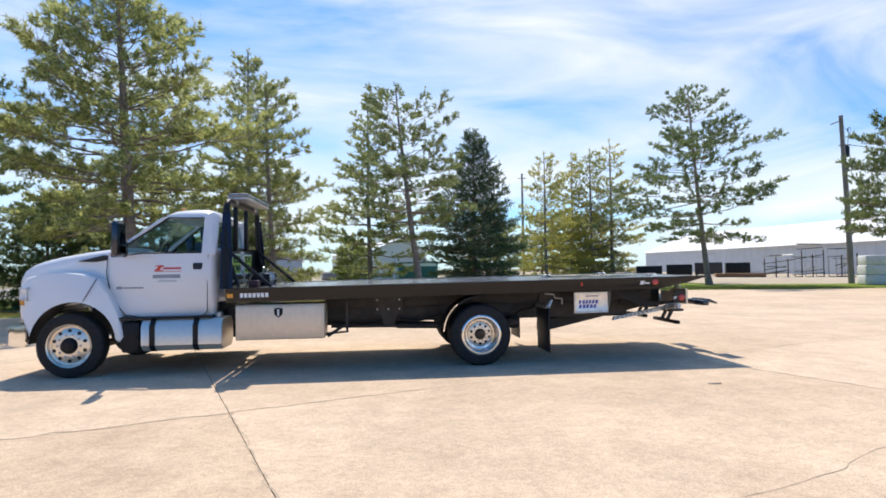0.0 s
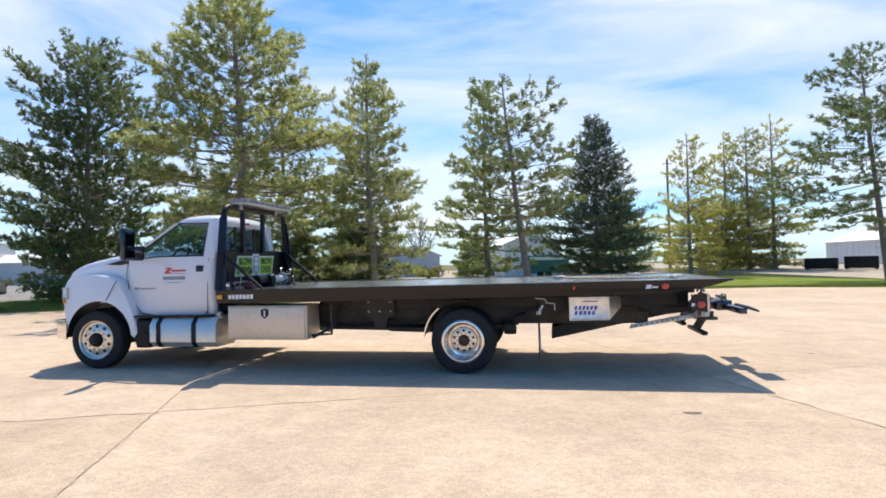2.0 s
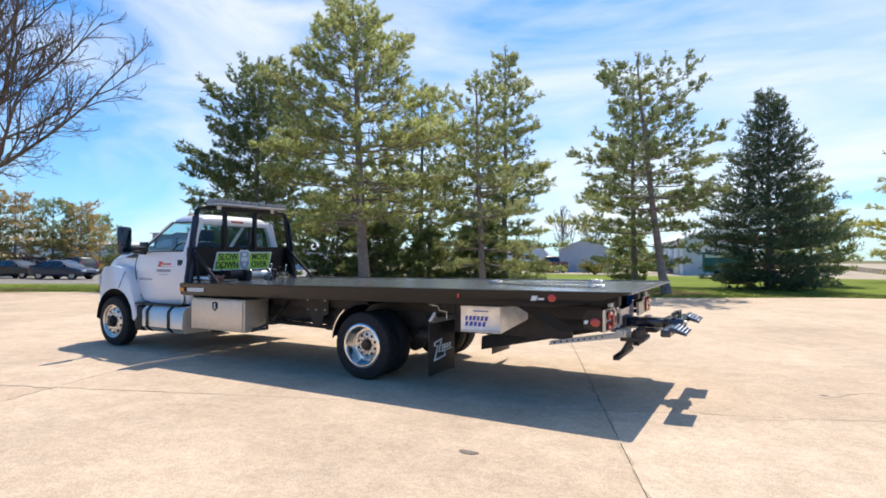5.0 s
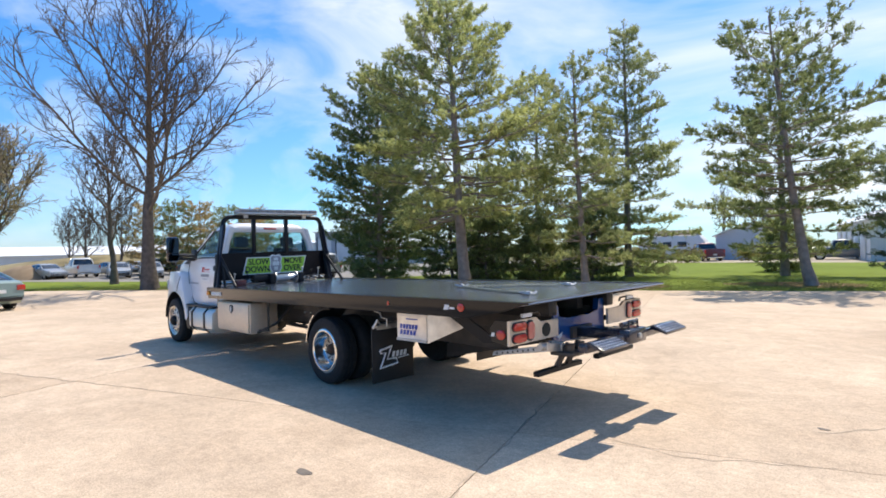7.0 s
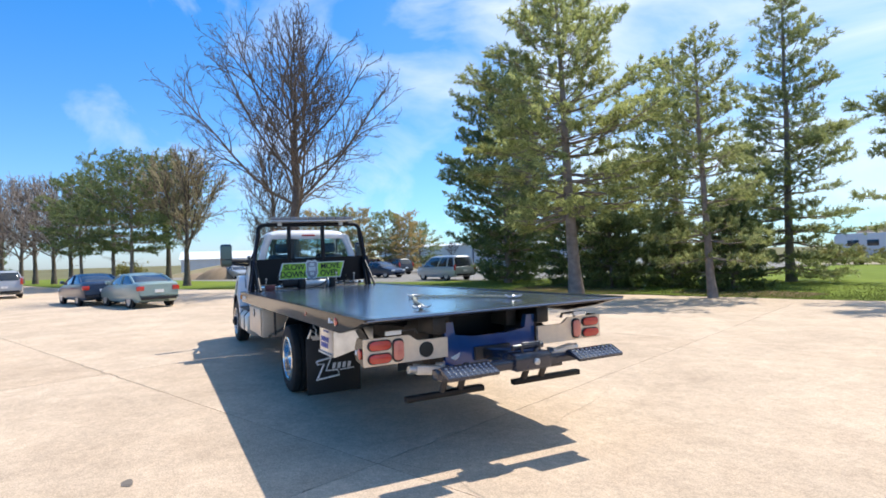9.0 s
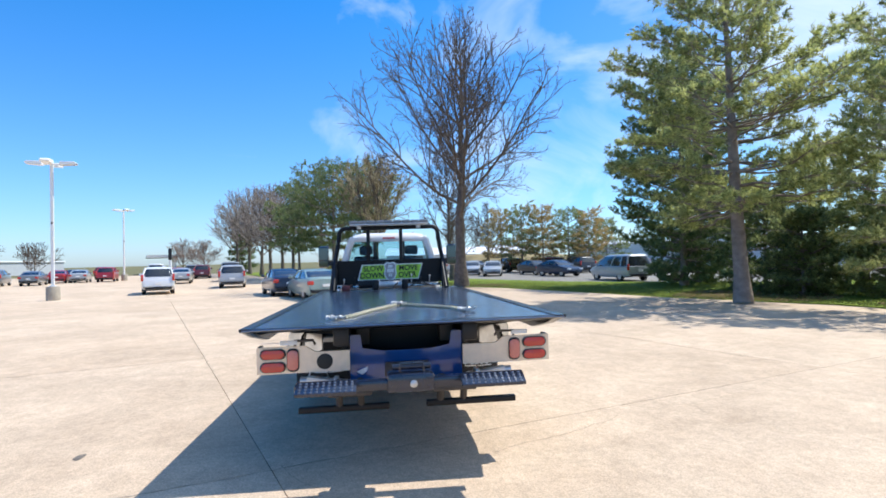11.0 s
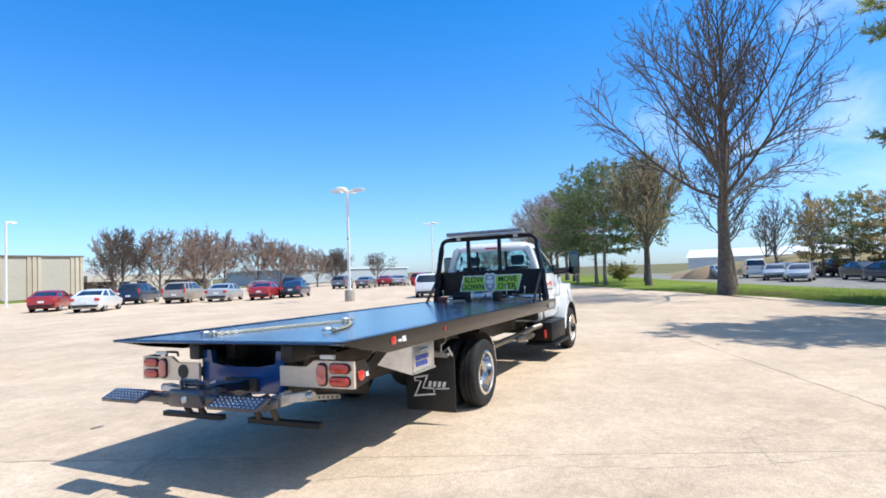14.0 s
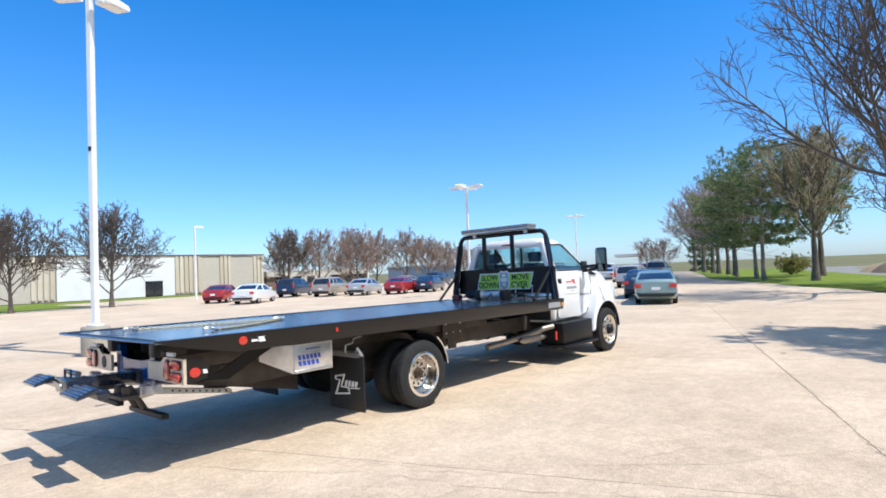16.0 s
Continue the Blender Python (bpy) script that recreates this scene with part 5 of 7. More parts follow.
# rear panels with lamps
for s in (-1, 1):
    tp_ = new("tail_panel")
    tp_.parent = truck
    tagged(tp_, "bright steel tail panel with oval lamps")
    bm = B()
    outl = [(s * 1.265, 0.755), (s * 1.265, 0.985), (s * 0.86, 0.985), (s * 0.78, 0.93), (s * 0.49, 0.93), (s * 0.49, 0.755)]
    prism(bm, outl, 2.93, 2.955, axis="x")
    part("plate", bm, STAINLESS, tp_)
    bm = B()
    prism(bm, [(2.93, 0.985), (2.80, 0.985), (2.74, 0.90), (2.76, 0.79), (2.93, 0.755)], s * 1.245, s * 1.265)
    part("return_flange", bm, BLACK_PAINT, tp_, "black side plate")
    bm = B()
    prism(bm, [(2.755, 0.835), (2.80, 0.835), (2.79, 0.842), (2.80, 0.872), (2.755, 0.872), (2.765, 0.865)], s * 1.266, s * 1.269)
    part("emblem", bm, WHITE_FILM, tp_, "white slanted emblem")

    def oval(cy, cz, w, h, mat, label):
        pts = []
        r = min(w, h) * (0.5 if w > h else 0.36)
        for qx, qz, a0 in ((w / 2 - r, h / 2 - r, 0), (-w / 2 + r, h / 2 - r, 90), (-w / 2 + r, -h / 2 + r, 180), (w / 2 - r, -h / 2 + r, 270)):
            for i in range(6):
                a = radians(a0 + 18 * i)
                pts.append((cy + qx + r * math.cos(a), cz + qz + r * math.sin(a)))
        grow = [(cy + (u - cy) * 1.14, cz + (v - cz) * 1.2) for u, v in pts]
        bm = B()
        prism(bm, grow, 2.956, 2.966, axis="x", bevel=0.004)
        rim_ = part("lamp_grommet", bm, PLASTIC, tp_)
        bm = B()
        prism(bm, pts, 2.964, 2.98, axis="x", bevel=0.006)
        part("tail_lamp", bm, mat, rim_, label)
    oval(s * 1.13, 0.925, 0.19, 0.075, RED_LENS, "oval red lamp")
    oval(s * 1.13, 0.815, 0.19, 0.075, RED_LENS, "oval red lamp")
    oval(s * (0.965 if s < 0 else 0.95), 0.87, 0.09, 0.165, CLEAR_LENS, "upright pale lamp")
    if s < 0:
        bm = B()
        lathe(bm, [(0.068, 2.956), (0.068, 2.96), (0.055, 2.962)], centre=(0, -0.70, 0.845), seg=24, axis="x")
        part("port", bm, INK, tp_, "round dark port")
    bm = B()
    lathe(bm, [(0.045, 0), (0.045, s * 0.01), (0.03, s * 0.016)], centre=(2.865, s * 1.266, 0.855), seg=18)
    part("side_marker", bm, RED_LENS, tp_)
    bm = B()
    tube(bm, [(2.94, s * 0.95, 0.985), (2.94, s * 0.95, 1.03), (2.94, s * 0.80, 1.03), (2.94, s * 0.78, 0.99)], 0.012, 6)
    part("lamp_guard", bm, CHASSIS, tp_)
    bm = B()
    box(bm, 2.935, 2.96, s * 1.0 - 0.07, s * 1.0 + 0.07, 1.0, 1.035)
    part("marker_bar", bm, WHITE_FILM, tp_)
    bm = B()      # angled carrier under the deck's tail
    prism(bm, [(1.95, 0.98), (2.2, 0.98), (2.55, 0.78), (2.93, 0.80), (2.93, 0.755), (2.45, 0.70)], s * 0.98, s * 1.0)
    part("panel_bracket", bm, BLACK_SATIN, tp_)

# rear frame end in blue with roller blocks
bm = B()
prism(bm, [(-0.49, 1.05), (-0.40, 1.05), (-0.38, 0.93), (-0.20, 0.90), (0.20, 0.90), (0.38, 0.93), (0.40, 1.05), (0.49, 1.05), (0.49, 0.66), (-0.49, 0.66)], 2.84, 2.9, axis="x")
part("rear_crossmember", bm, BLUE_STEEL, truck, "blue painted rear crossmember")
for s in (-1, 1):
    bm = B()
    box(bm, 2.66, 2.95, s * 0.56 - 0.07, s * 0.56 + 0.07, 0.96, 1.12, 0.02)
    part("slide_block", bm, PLASTIC, truck)
bm = B()
box(bm, 2.3, 2.84, -0.45, 0.45, 0.70, 0.78)
part("tail_frame", bm, BLACK_SATIN, truck)
# added black plates that keep the sunlit blue inside from showing sideways
for s in (-1, 1):
    bm = B()
    prism(bm, [(2.30, 0.70), (2.30, 1.10), (2.80, 1.10), (2.895, 1.04), (2.895, 0.70)], s * 0.50, s * 0.52, bevel=0.004)
    part("tail_side_plate", bm, BLACK_SATIN, truck, "black plate added to hide the lit inside of the crossmember")
# added black sheet: closes off sunlit ground where the tail lies in shade
bm = B()
box(bm, 2.40, 2.44, -0.50, 0.50, 0.78, 1.12)
part("tail_bulkhead", bm, BLACK_SATIN, truck)
bm = B()
prism(bm, [(-0.40, 0.745), (-0.335, 0.77), (-0.35, 0.725), (-0.39, 0.70), (-0.435, 0.73)], 2.902, 2.906, axis="x")
part("emblem", bm, WHITE_FILM, truck, "small white emblem")

# wheel lift
lift = new("wheel_lift")
lift.parent = truck
tagged(lift, "folding rear wheel lift with tread pads")
bm = B()
prism(bm, [(1.18, 0.28), (1.19, 0.46), (2.70, 0.79), (3.0, 0.80), (3.0, 0.68), (2.85, 0.65)], -0.19, 0.19, bevel=0.01)
part("boom", bm, CHASSIS, lift)
bm = B()
prism(bm, [(1.55, 0.60), (1.75, 0.97), (2.0, 0.97), (2.1, 0.72)], -0.2, 0.2, bevel=0.01)
part("boom_mount", bm, BLACK_SATIN, lift)
bm = B()
box(bm, 2.95, 3.52, -0.11, 0.11, 0.685, 0.79, 0.012)
part("inner_boom", bm, PAD_STEEL, lift)
bm = B()
box(bm, 3.50, 3.60, -0.88, 0.88, 0.685, 0.765, 0.012)
part("crossbar", bm, PAD_STEEL, lift)
bm = B()
box(bm, 3.42, 3.64, -0.18, 0.18, 0.665, 0.81, 0.02)
tube(bm, [(3.53, -0.14, 0.85), (3.53, 0.16, 0.85)], 0.026, 10)
tube(bm, [(3.58, -0.08, 0.81), (3.58, -0.08, 0.885), (3.58, 0.10, 0.885), (3.58, 0.10, 0.81)], 0.012, 6)
part("pivot_head", bm, PAD_STEEL, lift)
bm = B()
lathe(bm, [(0.028, 3.635), (0.028, 3.655), (0.014, 3.662)], centre=(0, 0.02, 0.735), seg=16, axis="x")
part("pivot_bolt", bm, GALV, lift)
for s in (-1, 1):
    pad = new("tread_pad")
    pad.parent = lift
    y0, y1 = (-0.86, -0.41) if s < 0 else (0.38, 0.87)
    bm = B()
    prism(bm, [(3.57, 0.76), (3.585, 0.786), (3.62, 0.788), (3.755, 0.726), (3.75, 0.702), (3.60, 0.745)], y0, y1, bevel=0.006)
    part("pad_plate", bm, PAD_STEEL, pad, "ridged black tread pad")
    for i in range(10):
        for j in range(4):
            yy = y0 + 0.035 + i * (y1 - y0 - 0.07) / 9
            f = 0.14 + 0.24 * j
            xx, zz = 3.62 + 0.135 * f, 0.788 - 0.062 * f
            bm = B()
            lathe(bm, [(0.013, zz - 0.006), (0.011, zz + 0.003), (0.005, zz + 0.006)], centre=(xx, yy, 0), seg=7, axis="z")
            part("tread_stud", bm, STUD_STEEL, pad)
    bm = B()
    box(bm, 3.50, 3.62, (y0 + y1) / 2 - 0.05, (y0 + y1) / 2 + 0.05, 0.70, 0.742, 0.006)
    part("pad_hinge", bm, CHASSIS, pad)
    bm = B()
    box(bm, 3.02, 3.09, -0.92 if s < 0 else 0.16, -0.16 if s < 0 else 0.94, 0.415, 0.465, 0.008)
    part("l_arm", bm, BLACK_SATIN, lift)
    bm = B()
    for yy in ((-0.58, -0.40) if s < 0 else (0.28, 0.48)):
        tube(bm, [(3.20, yy, 0.70), (3.06, yy, 0.46)], 0.03, 8)
        tube(bm, [(3.22, yy, 0.62), (3.22, yy, 0.70)], 0.045, 10)
    box(bm, 3.04, 3.30, -0.66 if s < 0 else 0.20, -0.30 if s < 0 else 0.56, 0.585, 0.625, 0.01)
    part("arm_socket", bm, CHASSIS, lift)
    arm = new("stowed_arm")
    arm.parent = lift
    tagged(arm, "galvanised stowed arm with punched holes")
    bm = B()
    prism(bm, [(2.18, 0.465), (2.20, 0.515), (3.02, 0.665), (3.12, 0.665), (3.12, 0.60), (3.02, 0.60)], s * 0.50 - 0.03, s * 0.50 + 0.03, bevel=0.004)
    part("arm_beam", bm, GALV, arm)
    for k in range(9):
        xx = 2.25 + 0.07 * k
        zz = 0.49 + 0.178 * (xx - 2.19)
        # the beam is not pierced: a black disc gives each hole's dark inside
        bm = B()
        lathe(bm, [(0.012, 0.0), (0.012, s * 0.002), (0.001, s * 0.002)], centre=(xx, s * 0.5305, zz), seg=10, caps=False)
        part("punched_hole", bm, INK, arm)
    bm = B()
    prism(bm, [(s * 0.46, 0.60), (s * 0.46, 0.675), (s * 0.84, 0.735), (s * 0.84, 0.655)], 3.04, 3.14, axis="x", bevel=0.008)
    tube(bm, [(3.09, s * 0.84, 0.695), (3.09, s * 0.90, 0.70)], 0.034, 12)
    box(bm, 3.03, 3.15, s * 0.60 - 0.02, s * 0.60 + 0.02, 0.60, 0.72, 0.006)
    part("arm_end", bm, GALV, arm)

# headache rack
rack = new("headache_rack")
rack.parent = truck
tagged(rack, "black tube headache rack behind the cab")
bm = B()
RX = -3.61
loop = [(RX + 0.01, -1.17, 1.17), (RX, -1.11, 1.6), (RX - 0.01, -1.0, 2.2)]
for i in range(7):
    a = radians(15 * i)
    loop.append((RX - 0.01, -0.86 - 0.14 * math.cos(a), 2.28 + 0.14 * math.sin(a)))
loop += [(p[0], -p[1], p[2]) for p in loop[::-1]]
tube(bm, loop, 0.042, 12)
part("frame_tube", bm, BLACK_SATIN, rack)
for y in (-0.42, 0.24):
    bm = B()
    box(bm, RX - 0.06, RX - 0.0, y - 0.035, y + 0.035, 1.72, 2.41, 0.008)
    part("upright", bm, BLACK_SATIN, rack)
for s in (-1, 1):
    bm = B()
    box(bm, RX - 0.04, RX + 0.06, s * 1.12 - 0.035, s * 1.12 + 0.035, 1.17, 1.75, 0.01)
    tube(bm, [(RX + 0.0, s * 1.07, 1.72), (RX + 0.62, s * 1.08, 1.18)], 0.026, 8)
    tube(bm, [(RX + 0.02, s * 1.06, 1.60), (RX + 0.17, s * 1.07, 1.18)], 0.026, 8)
    part("side_brace", bm, BLACK_SATIN, rack)
    bm = B()
    prism(bm, [(RX - 0.06, 1.17), (RX + 0.11, 1.17), (RX + 0.08, 1.78), (RX + 0.05, 2.27), (RX - 0.06, 2.27), (RX - 0.06, 1.78)], s * 1.16, s * 1.185)
    for v in bm.verts:
        v.co.y -= s * max(0, v.co.z - 1.2) * 0.14
    part("side_plate", bm, NAVY_STEEL, rack, "dark navy side plate")
bm = B()
prism(bm, [(-1.13, 1.27), (1.13, 1.27), (1.07, 1.76), (-1.07, 1.76)], RX - 0.07, RX - 0.05, axis="x")
pb = part("back_panel", bm, BLACK_PANEL, rack, "glossy black rack panel")
bm = B()
box(bm, RX - 0.06, RX + 0.02, -1.1, 1.1, 1.195, 1.25, 0.01)
part("lower_bar", bm, CHROME, rack, "bright silver lower bar")
# sign on the panel
sign = new("sign")
sign.parent = rack
sign.matrix_basis = Matrix.Translation((0, 0.015, 1.515)) @ Matrix.Diagonal((1, 0.985, 1.08, 1)) @ Matrix.Translation((0, -0.015, -1.515))
tagged(sign, "lime sign with black words round a silver shield")
SX = RX - 0.046
bm = B()
prism(bm, [(-0.66, 1.36), (0.60, 1.36), (0.69, 1.66), (-0.57, 1.66)], SX, SX + 0.004, axis="x")
part("sign_border", bm, SILVER_FILM, sign)
bm = B()
prism(bm, [(-0.625, 1.378), (0.585, 1.378), (0.665, 1.642), (-0.548, 1.642)], SX + 0.0045, SX + 0.007, axis="x")
part("sign_face", bm, LIME, sign)
face = Matrix(((0, 0, 1, 0), (1, 0, 0, 0), (0, 1, 0, 0), (0, 0, 0, 1)))
for words, yy, zz in (("SLOW", -0.335, 1.575), ("DOWN", -0.36, 1.445), ("MOVE", 0.39, 1.575), ("OVER", 0.365, 1.445)):
    m = Matrix.Translation((SX + 0.0105, yy, zz)) @ face @ Matrix.Diagonal((1.02, 1.0, 1, 1))
    lettering("letters", words, 0.145, INK, sign, m, "black capitals")
bm = B()
sh = [(-0.115, 1.655), (-0.06, 1.70), (0.015, 1.685), (0.09, 1.70), (0.145, 1.655), (0.13, 1.56), (0.145, 1.46), (0.10, 1.37), (0.015, 1.325), (-0.07, 1.37), (-0.115, 1.46), (-0.10, 1.56)]
prism(bm, sh, SX + 0.008, SX + 0.012, axis="x")
part("shield", bm, SILVER_FILM, sign, "silver shield outline")
bm = B()
prism(bm, [(0.015 + (u - 0.015) * 0.82, 1.52 + (v - 1.52) * 0.84) for u, v in sh], SX + 0.0125, SX + 0.015, axis="x")
part("shield_face", bm, GREY_FILM, sign, "dark grey shield")
bm = B()
box(bm, SX + 0.0155, SX + 0.018, -0.03, 0.06, 1.59, 1.64)
box(bm, SX + 0.0155, SX + 0.018, -0.055, 0.085, 1.50, 1.57)
box(bm, SX + 0.0155, SX + 0.018, -0.02, 0.01, 1.42, 1.48)
box(bm, SX + 0.0155, SX + 0.018, 0.02, 0.05, 1.42, 1.48)
part("shield_marks", bm, SILVER_FILM, sign)
# light bar
lb = new("light_bar")
lb.parent = truck
tagged(lb, "slim silver emergency light bar on the rack")
SMOKED = material("smoked_lens", (0.20, 0.205, 0.21), rough=0.25, coat=0.6, scale=20, vary=0.25)
for i in range(9):
    bm = B()
    y0 = -0.79 + i * 0.1755
    box(bm, RX - 0.05, RX + 0.24, y0, y0 + 0.171, 2.495, 2.555, 0.018)
    part("lens", bm, SMOKED, lb)
bm = B()
box(bm, RX - 0.04, RX + 0.23, -0.78, 0.78, 2.465, 2.496, 0.006)
for y in (-0.6, 0.6):
    box(bm, RX - 0.04, RX + 0.05, y - 0.04, y + 0.04, 2.40, 2.47)
part("mount", bm, GALV, lb)
# hydraulic controls at the foot of the rack
for k, y in enumerate((-0.92, -0.70, 0.42, 0.60, 0.78)):
    bm = B()
    tube(bm, [(-3.42, y, 1.175), (-3.40 + 0.02 * (k % 2), y + 0.015, 1.36 + 0.03 * (k % 3))], 0.009, 6)
    lathe(bm, [(0.002, 0.0), (0.02, 0.012), (0.02, 0.03), (0.002, 0.042)], centre=(-3.40 + 0.02 * (k % 2), y + 0.015, 1.36 + 0.03 * (k % 3)), seg=10, axis="z")
    part("control_lever", bm, BLACK_SATIN if k % 2 else GALV, truck)
# winch at the deck's head
winch = new("winch")
winch.parent = truck
tagged(winch, "black drum winch with cable at the deck's head")
bm = B()
lathe(bm, [(0.11, -0.22), (0.11, -0.205), (0.062, -0.2), (0.068, 0.0), (0.062, 0.2), (0.11, 0.205), (0.11, 0.22)], centre=(-3.28, 0.0, 1.27), seg=22)
part("drum", bm, GALV, winch, "cable-wound drum")
for y in (-0.29, 0.29):
    bm = B()
    box(bm, -3.40, -3.16, y - 0.06, y + 0.06, 1.169, 1.36, 0.03)
    part("gear_housing", bm, BLACK_SATIN, winch)
bm = B()
tube(bm, [(-3.3, -0.62, 1.28), (-3.3, -0.35, 1.28)], 0.075, 14)
part("motor", bm, BLACK_SATIN, winch)
bm = B()
tube(bm, [(-3.38, -0.78, 1.24), (-3.38, -0.5, 1.35), (-3.42, 0.1, 1.33), (-3.4, 0.6, 1.25), (-3.42, 0.9, 1.2)], 0.014, 6)
tube(bm, [(-3.30, 0.4, 1.22), (-3.25, 0.62, 1.3), (-3.32, 0.85, 1.2)], 0.014, 6)
tube(bm, [(-3.2, 0.06, 1.22), (-3.05, 0.14, 1.30), (-2.98, 0.05, 1.18)], 0.012, 6)
part("hoses", bm, PLASTIC, winch)
bm = B()
box(bm, -3.34, -3.2, -0.95, -0.78, 1.169, 1.27, 0.02)
part("valve_block", bm, material("dark_red_valve", (0.10, 0.02, 0.02), rough=0.4, scale=8), winch, "small dark red valve block")


# the body sits a little tail-high on its springs, leans slightly to its left and overhangs the rear axle far
def settled(p, far=9.0):
    x, y, z = p
    return Vector((x + 0.0225 * max(0.0, min(x, far)) ** 2, y * 1.012, z + 0.02 + 0.0095 * (x + 3.5) + 0.012 * y))


def settle(ob, m, far):
    m = m @ ob.matrix_basis
    if ob.type == "MESH":
        back = m.inverted()
        for v in ob.data.vertices:
            v.co = back @ settled(m @ v.co, far)
    for c in ob.children:
        settle(c, m, far)


for ob in list(truck.children):
    if ob.name.split(".")[0] in ("deck", "subframe_rail", "side_panel", "tail_panel", "rear_crossmember", "slide_block", "tail_frame", "tail_side_plate", "tail_bulkhead", "mount_plate", "emblem", "wheel_lift", "headache_rack", "light_bar",
                                 "control_lever", "winch", "marker_wire", "hanger_plate"):
        settle(ob, Matrix(), 2.35 if ob.name == "wheel_lift" else 9.0)


# chains lying on the deck
def chain(points, label, ends=True):
    c = thing("tie_down_chain", (0, -0.08, 0), -1.3, label, "chain", "chains on the deck")
    pts = [settled(p) for p in points]
    out = []
    for a, b_ in zip(pts, pts[1:]):
        n = max(1, int((b_ - a).length / 0.034))
        out += [(a.lerp(b_, i / n), (b_ - a).normalized()) for i in range(n)]
    for i, (p, d) in enumerate(out):
        side = Vector((-d.y, d.x, 0))
        up = Vector((0, 0, 1))
        w = side if i % 2 == 0 else (up * 0.8 + side * 0.6)
        ring = [p + up * 0.013 + d * (0.025 * math.cos(a)) + w * (0.0165 * math.sin(a)) for a in (2 * math.pi * k / 8 for k in range(9))]
        bm = B()
        tube(bm, ring, 0.0065, 5, close=False)
        part("link", bm, BRASS, c)
    if ends:
        for e in (pts[0], pts[-1]):
            bm = B()
            for k in range(4):
                q = e + Vector((0.05 * math.cos(k * 1.7), 0.06 * math.sin(k * 1.7), 0.0))
                ring = [q + Vector((0.045 * math.cos(a), 0.03 * math.sin(a + k), 0.028 + 0.012 * math.sin(a * 2 + k))) for a in (2 * math.pi * j / 10 for j in range(11))]
                tube(bm, ring, 0.007, 5, close=False)
            part("hook", bm, GALV, c, "bundled steel hooks")
    return c


D = 1.169
chain([(2.72, -0.62, D), (2.45, -0.47, D), (2.05, -0.34, D), (1.65, -0.16, D), (1.30, 0.0, D)], "pale yellow tie-down chain on the black deck")
chain([(1.30, 0.0, D + 0.004), (1.52, 0.18, D), (1.78, 0.36, D), (2.06, 0.52, D), (2.42, 0.62, D)], "dull steel tie-down chain on the black deck")


# ---- more trees ----
pine("pine_tree", 25.4, 15.4, 8.8, 3.9, 41, "pine with a low spreading crown by the yard", NEEDLE_DARK, bare=0.35, whorls=14, limbs=7, density=1.1, open_top=0.3, ragged=0.5)
for i, (tx, ty, h, sp) in enumerate(((-36.0, 6.3, 10.5, 4.2), (-41.6, 0.5, 11.0, 5.2), (-52.0, -0.3, 12.2, 5.0))):
    bare_tree("bare_tree", tx, ty, h, sp, 50 + i, "brown half-bare broad tree on the verge", BARK_GREY, TWIG_BROWN if i == 1 else TWIG, limbs=26 if i == 1 else 20, orders=(10, 6, 4) if i == 1 else (8, 5, 4), leaves=NEEDLE_MID if i == 2 else None, fine=0.018 if i == 1 else 0.012, low=26, high=66)
for i, (tx, ty, h, r, mt) in enumerate(((-44.7, -3.3, 10.4, 4.4, NEEDLE_DARK), (-49.1, -4.7, 10.6, 4.6, NEEDLE_MID), (-54.3, -7.4, 9.6, 3.6, NEEDLE_DARK))):
    pine("pine_tree", tx, ty, h, r, 60 + i, "round-headed green pine in the verge row", mt, bare=0.30, whorls=13, limbs=7, density=0.8, open_top=0.35, shape=0.5, blades=7, width=0.034, needle=0.22, twig=0.4, ragged=0.6)
for i, (tx, ty, h, sp) in enumerate(((-58.9, -8.6, 10.6, 5.4), (-64.6, -10.6, 11.2, 5.6), (-69.2, -12.8, 12.0, 6.0), (-74.4, -14.8, 12.4, 6.0), (-80.5, -17.6, 13.0, 6.2), (-87.7, -20.9, 13.4, 6.2))):
    bare_tree("bare_tree", tx, ty, h, sp, 70 + i, "grey leafless tree in the long verge row", BARK_GREY, TWIG_PALE, limbs=22, orders=(8, 5, 4), start=0.18, fine=0.019, low=26, high=68)
pine("spruce_tree", -94.0, -21.5, 10.5, 2.3, 80, "dark spruce at the end of the verge row", NEEDLE_DARK, bare=0.03, whorls=16, limbs=7, density=0.6, needle=0.4, twig=0.5, width=0.04, blades=8, soft=1.0)
# brown budding trees behind the parked cars
ROW = ((-5.7, -43.8, 7.2, 4.8), (-11.8, -42.3, 7.8, 5.2), (-34.3, -51.4, 6.6, 3.8), (-37.4, -49.4, 6.6, 3.8), (-41.8, -47.5, 6.4, 3.8), (-45.5, -53.1, 7.1, 4.2), (-48.4, -51.1, 6.9, 4.2), (-51.5, -48.3, 6.9, 4.0),
       (-55.0, -47.5, 5.9, 3.6), (-59.1, -47.9, 5.5, 3.5), (-63.2, -47.5, 5.0, 3.3), (-67.4, -47.0, 4.9, 3.3), (-73.6, -51.0, 5.5, 3.8), (-81.8, -48.0, 4.7, 4.2), (-99.1, -32.7, 5.4, 4.4), (-93.9, -27.6, 5.0, 3.6), (-39.0, -59.1, 7.1, 4.0))
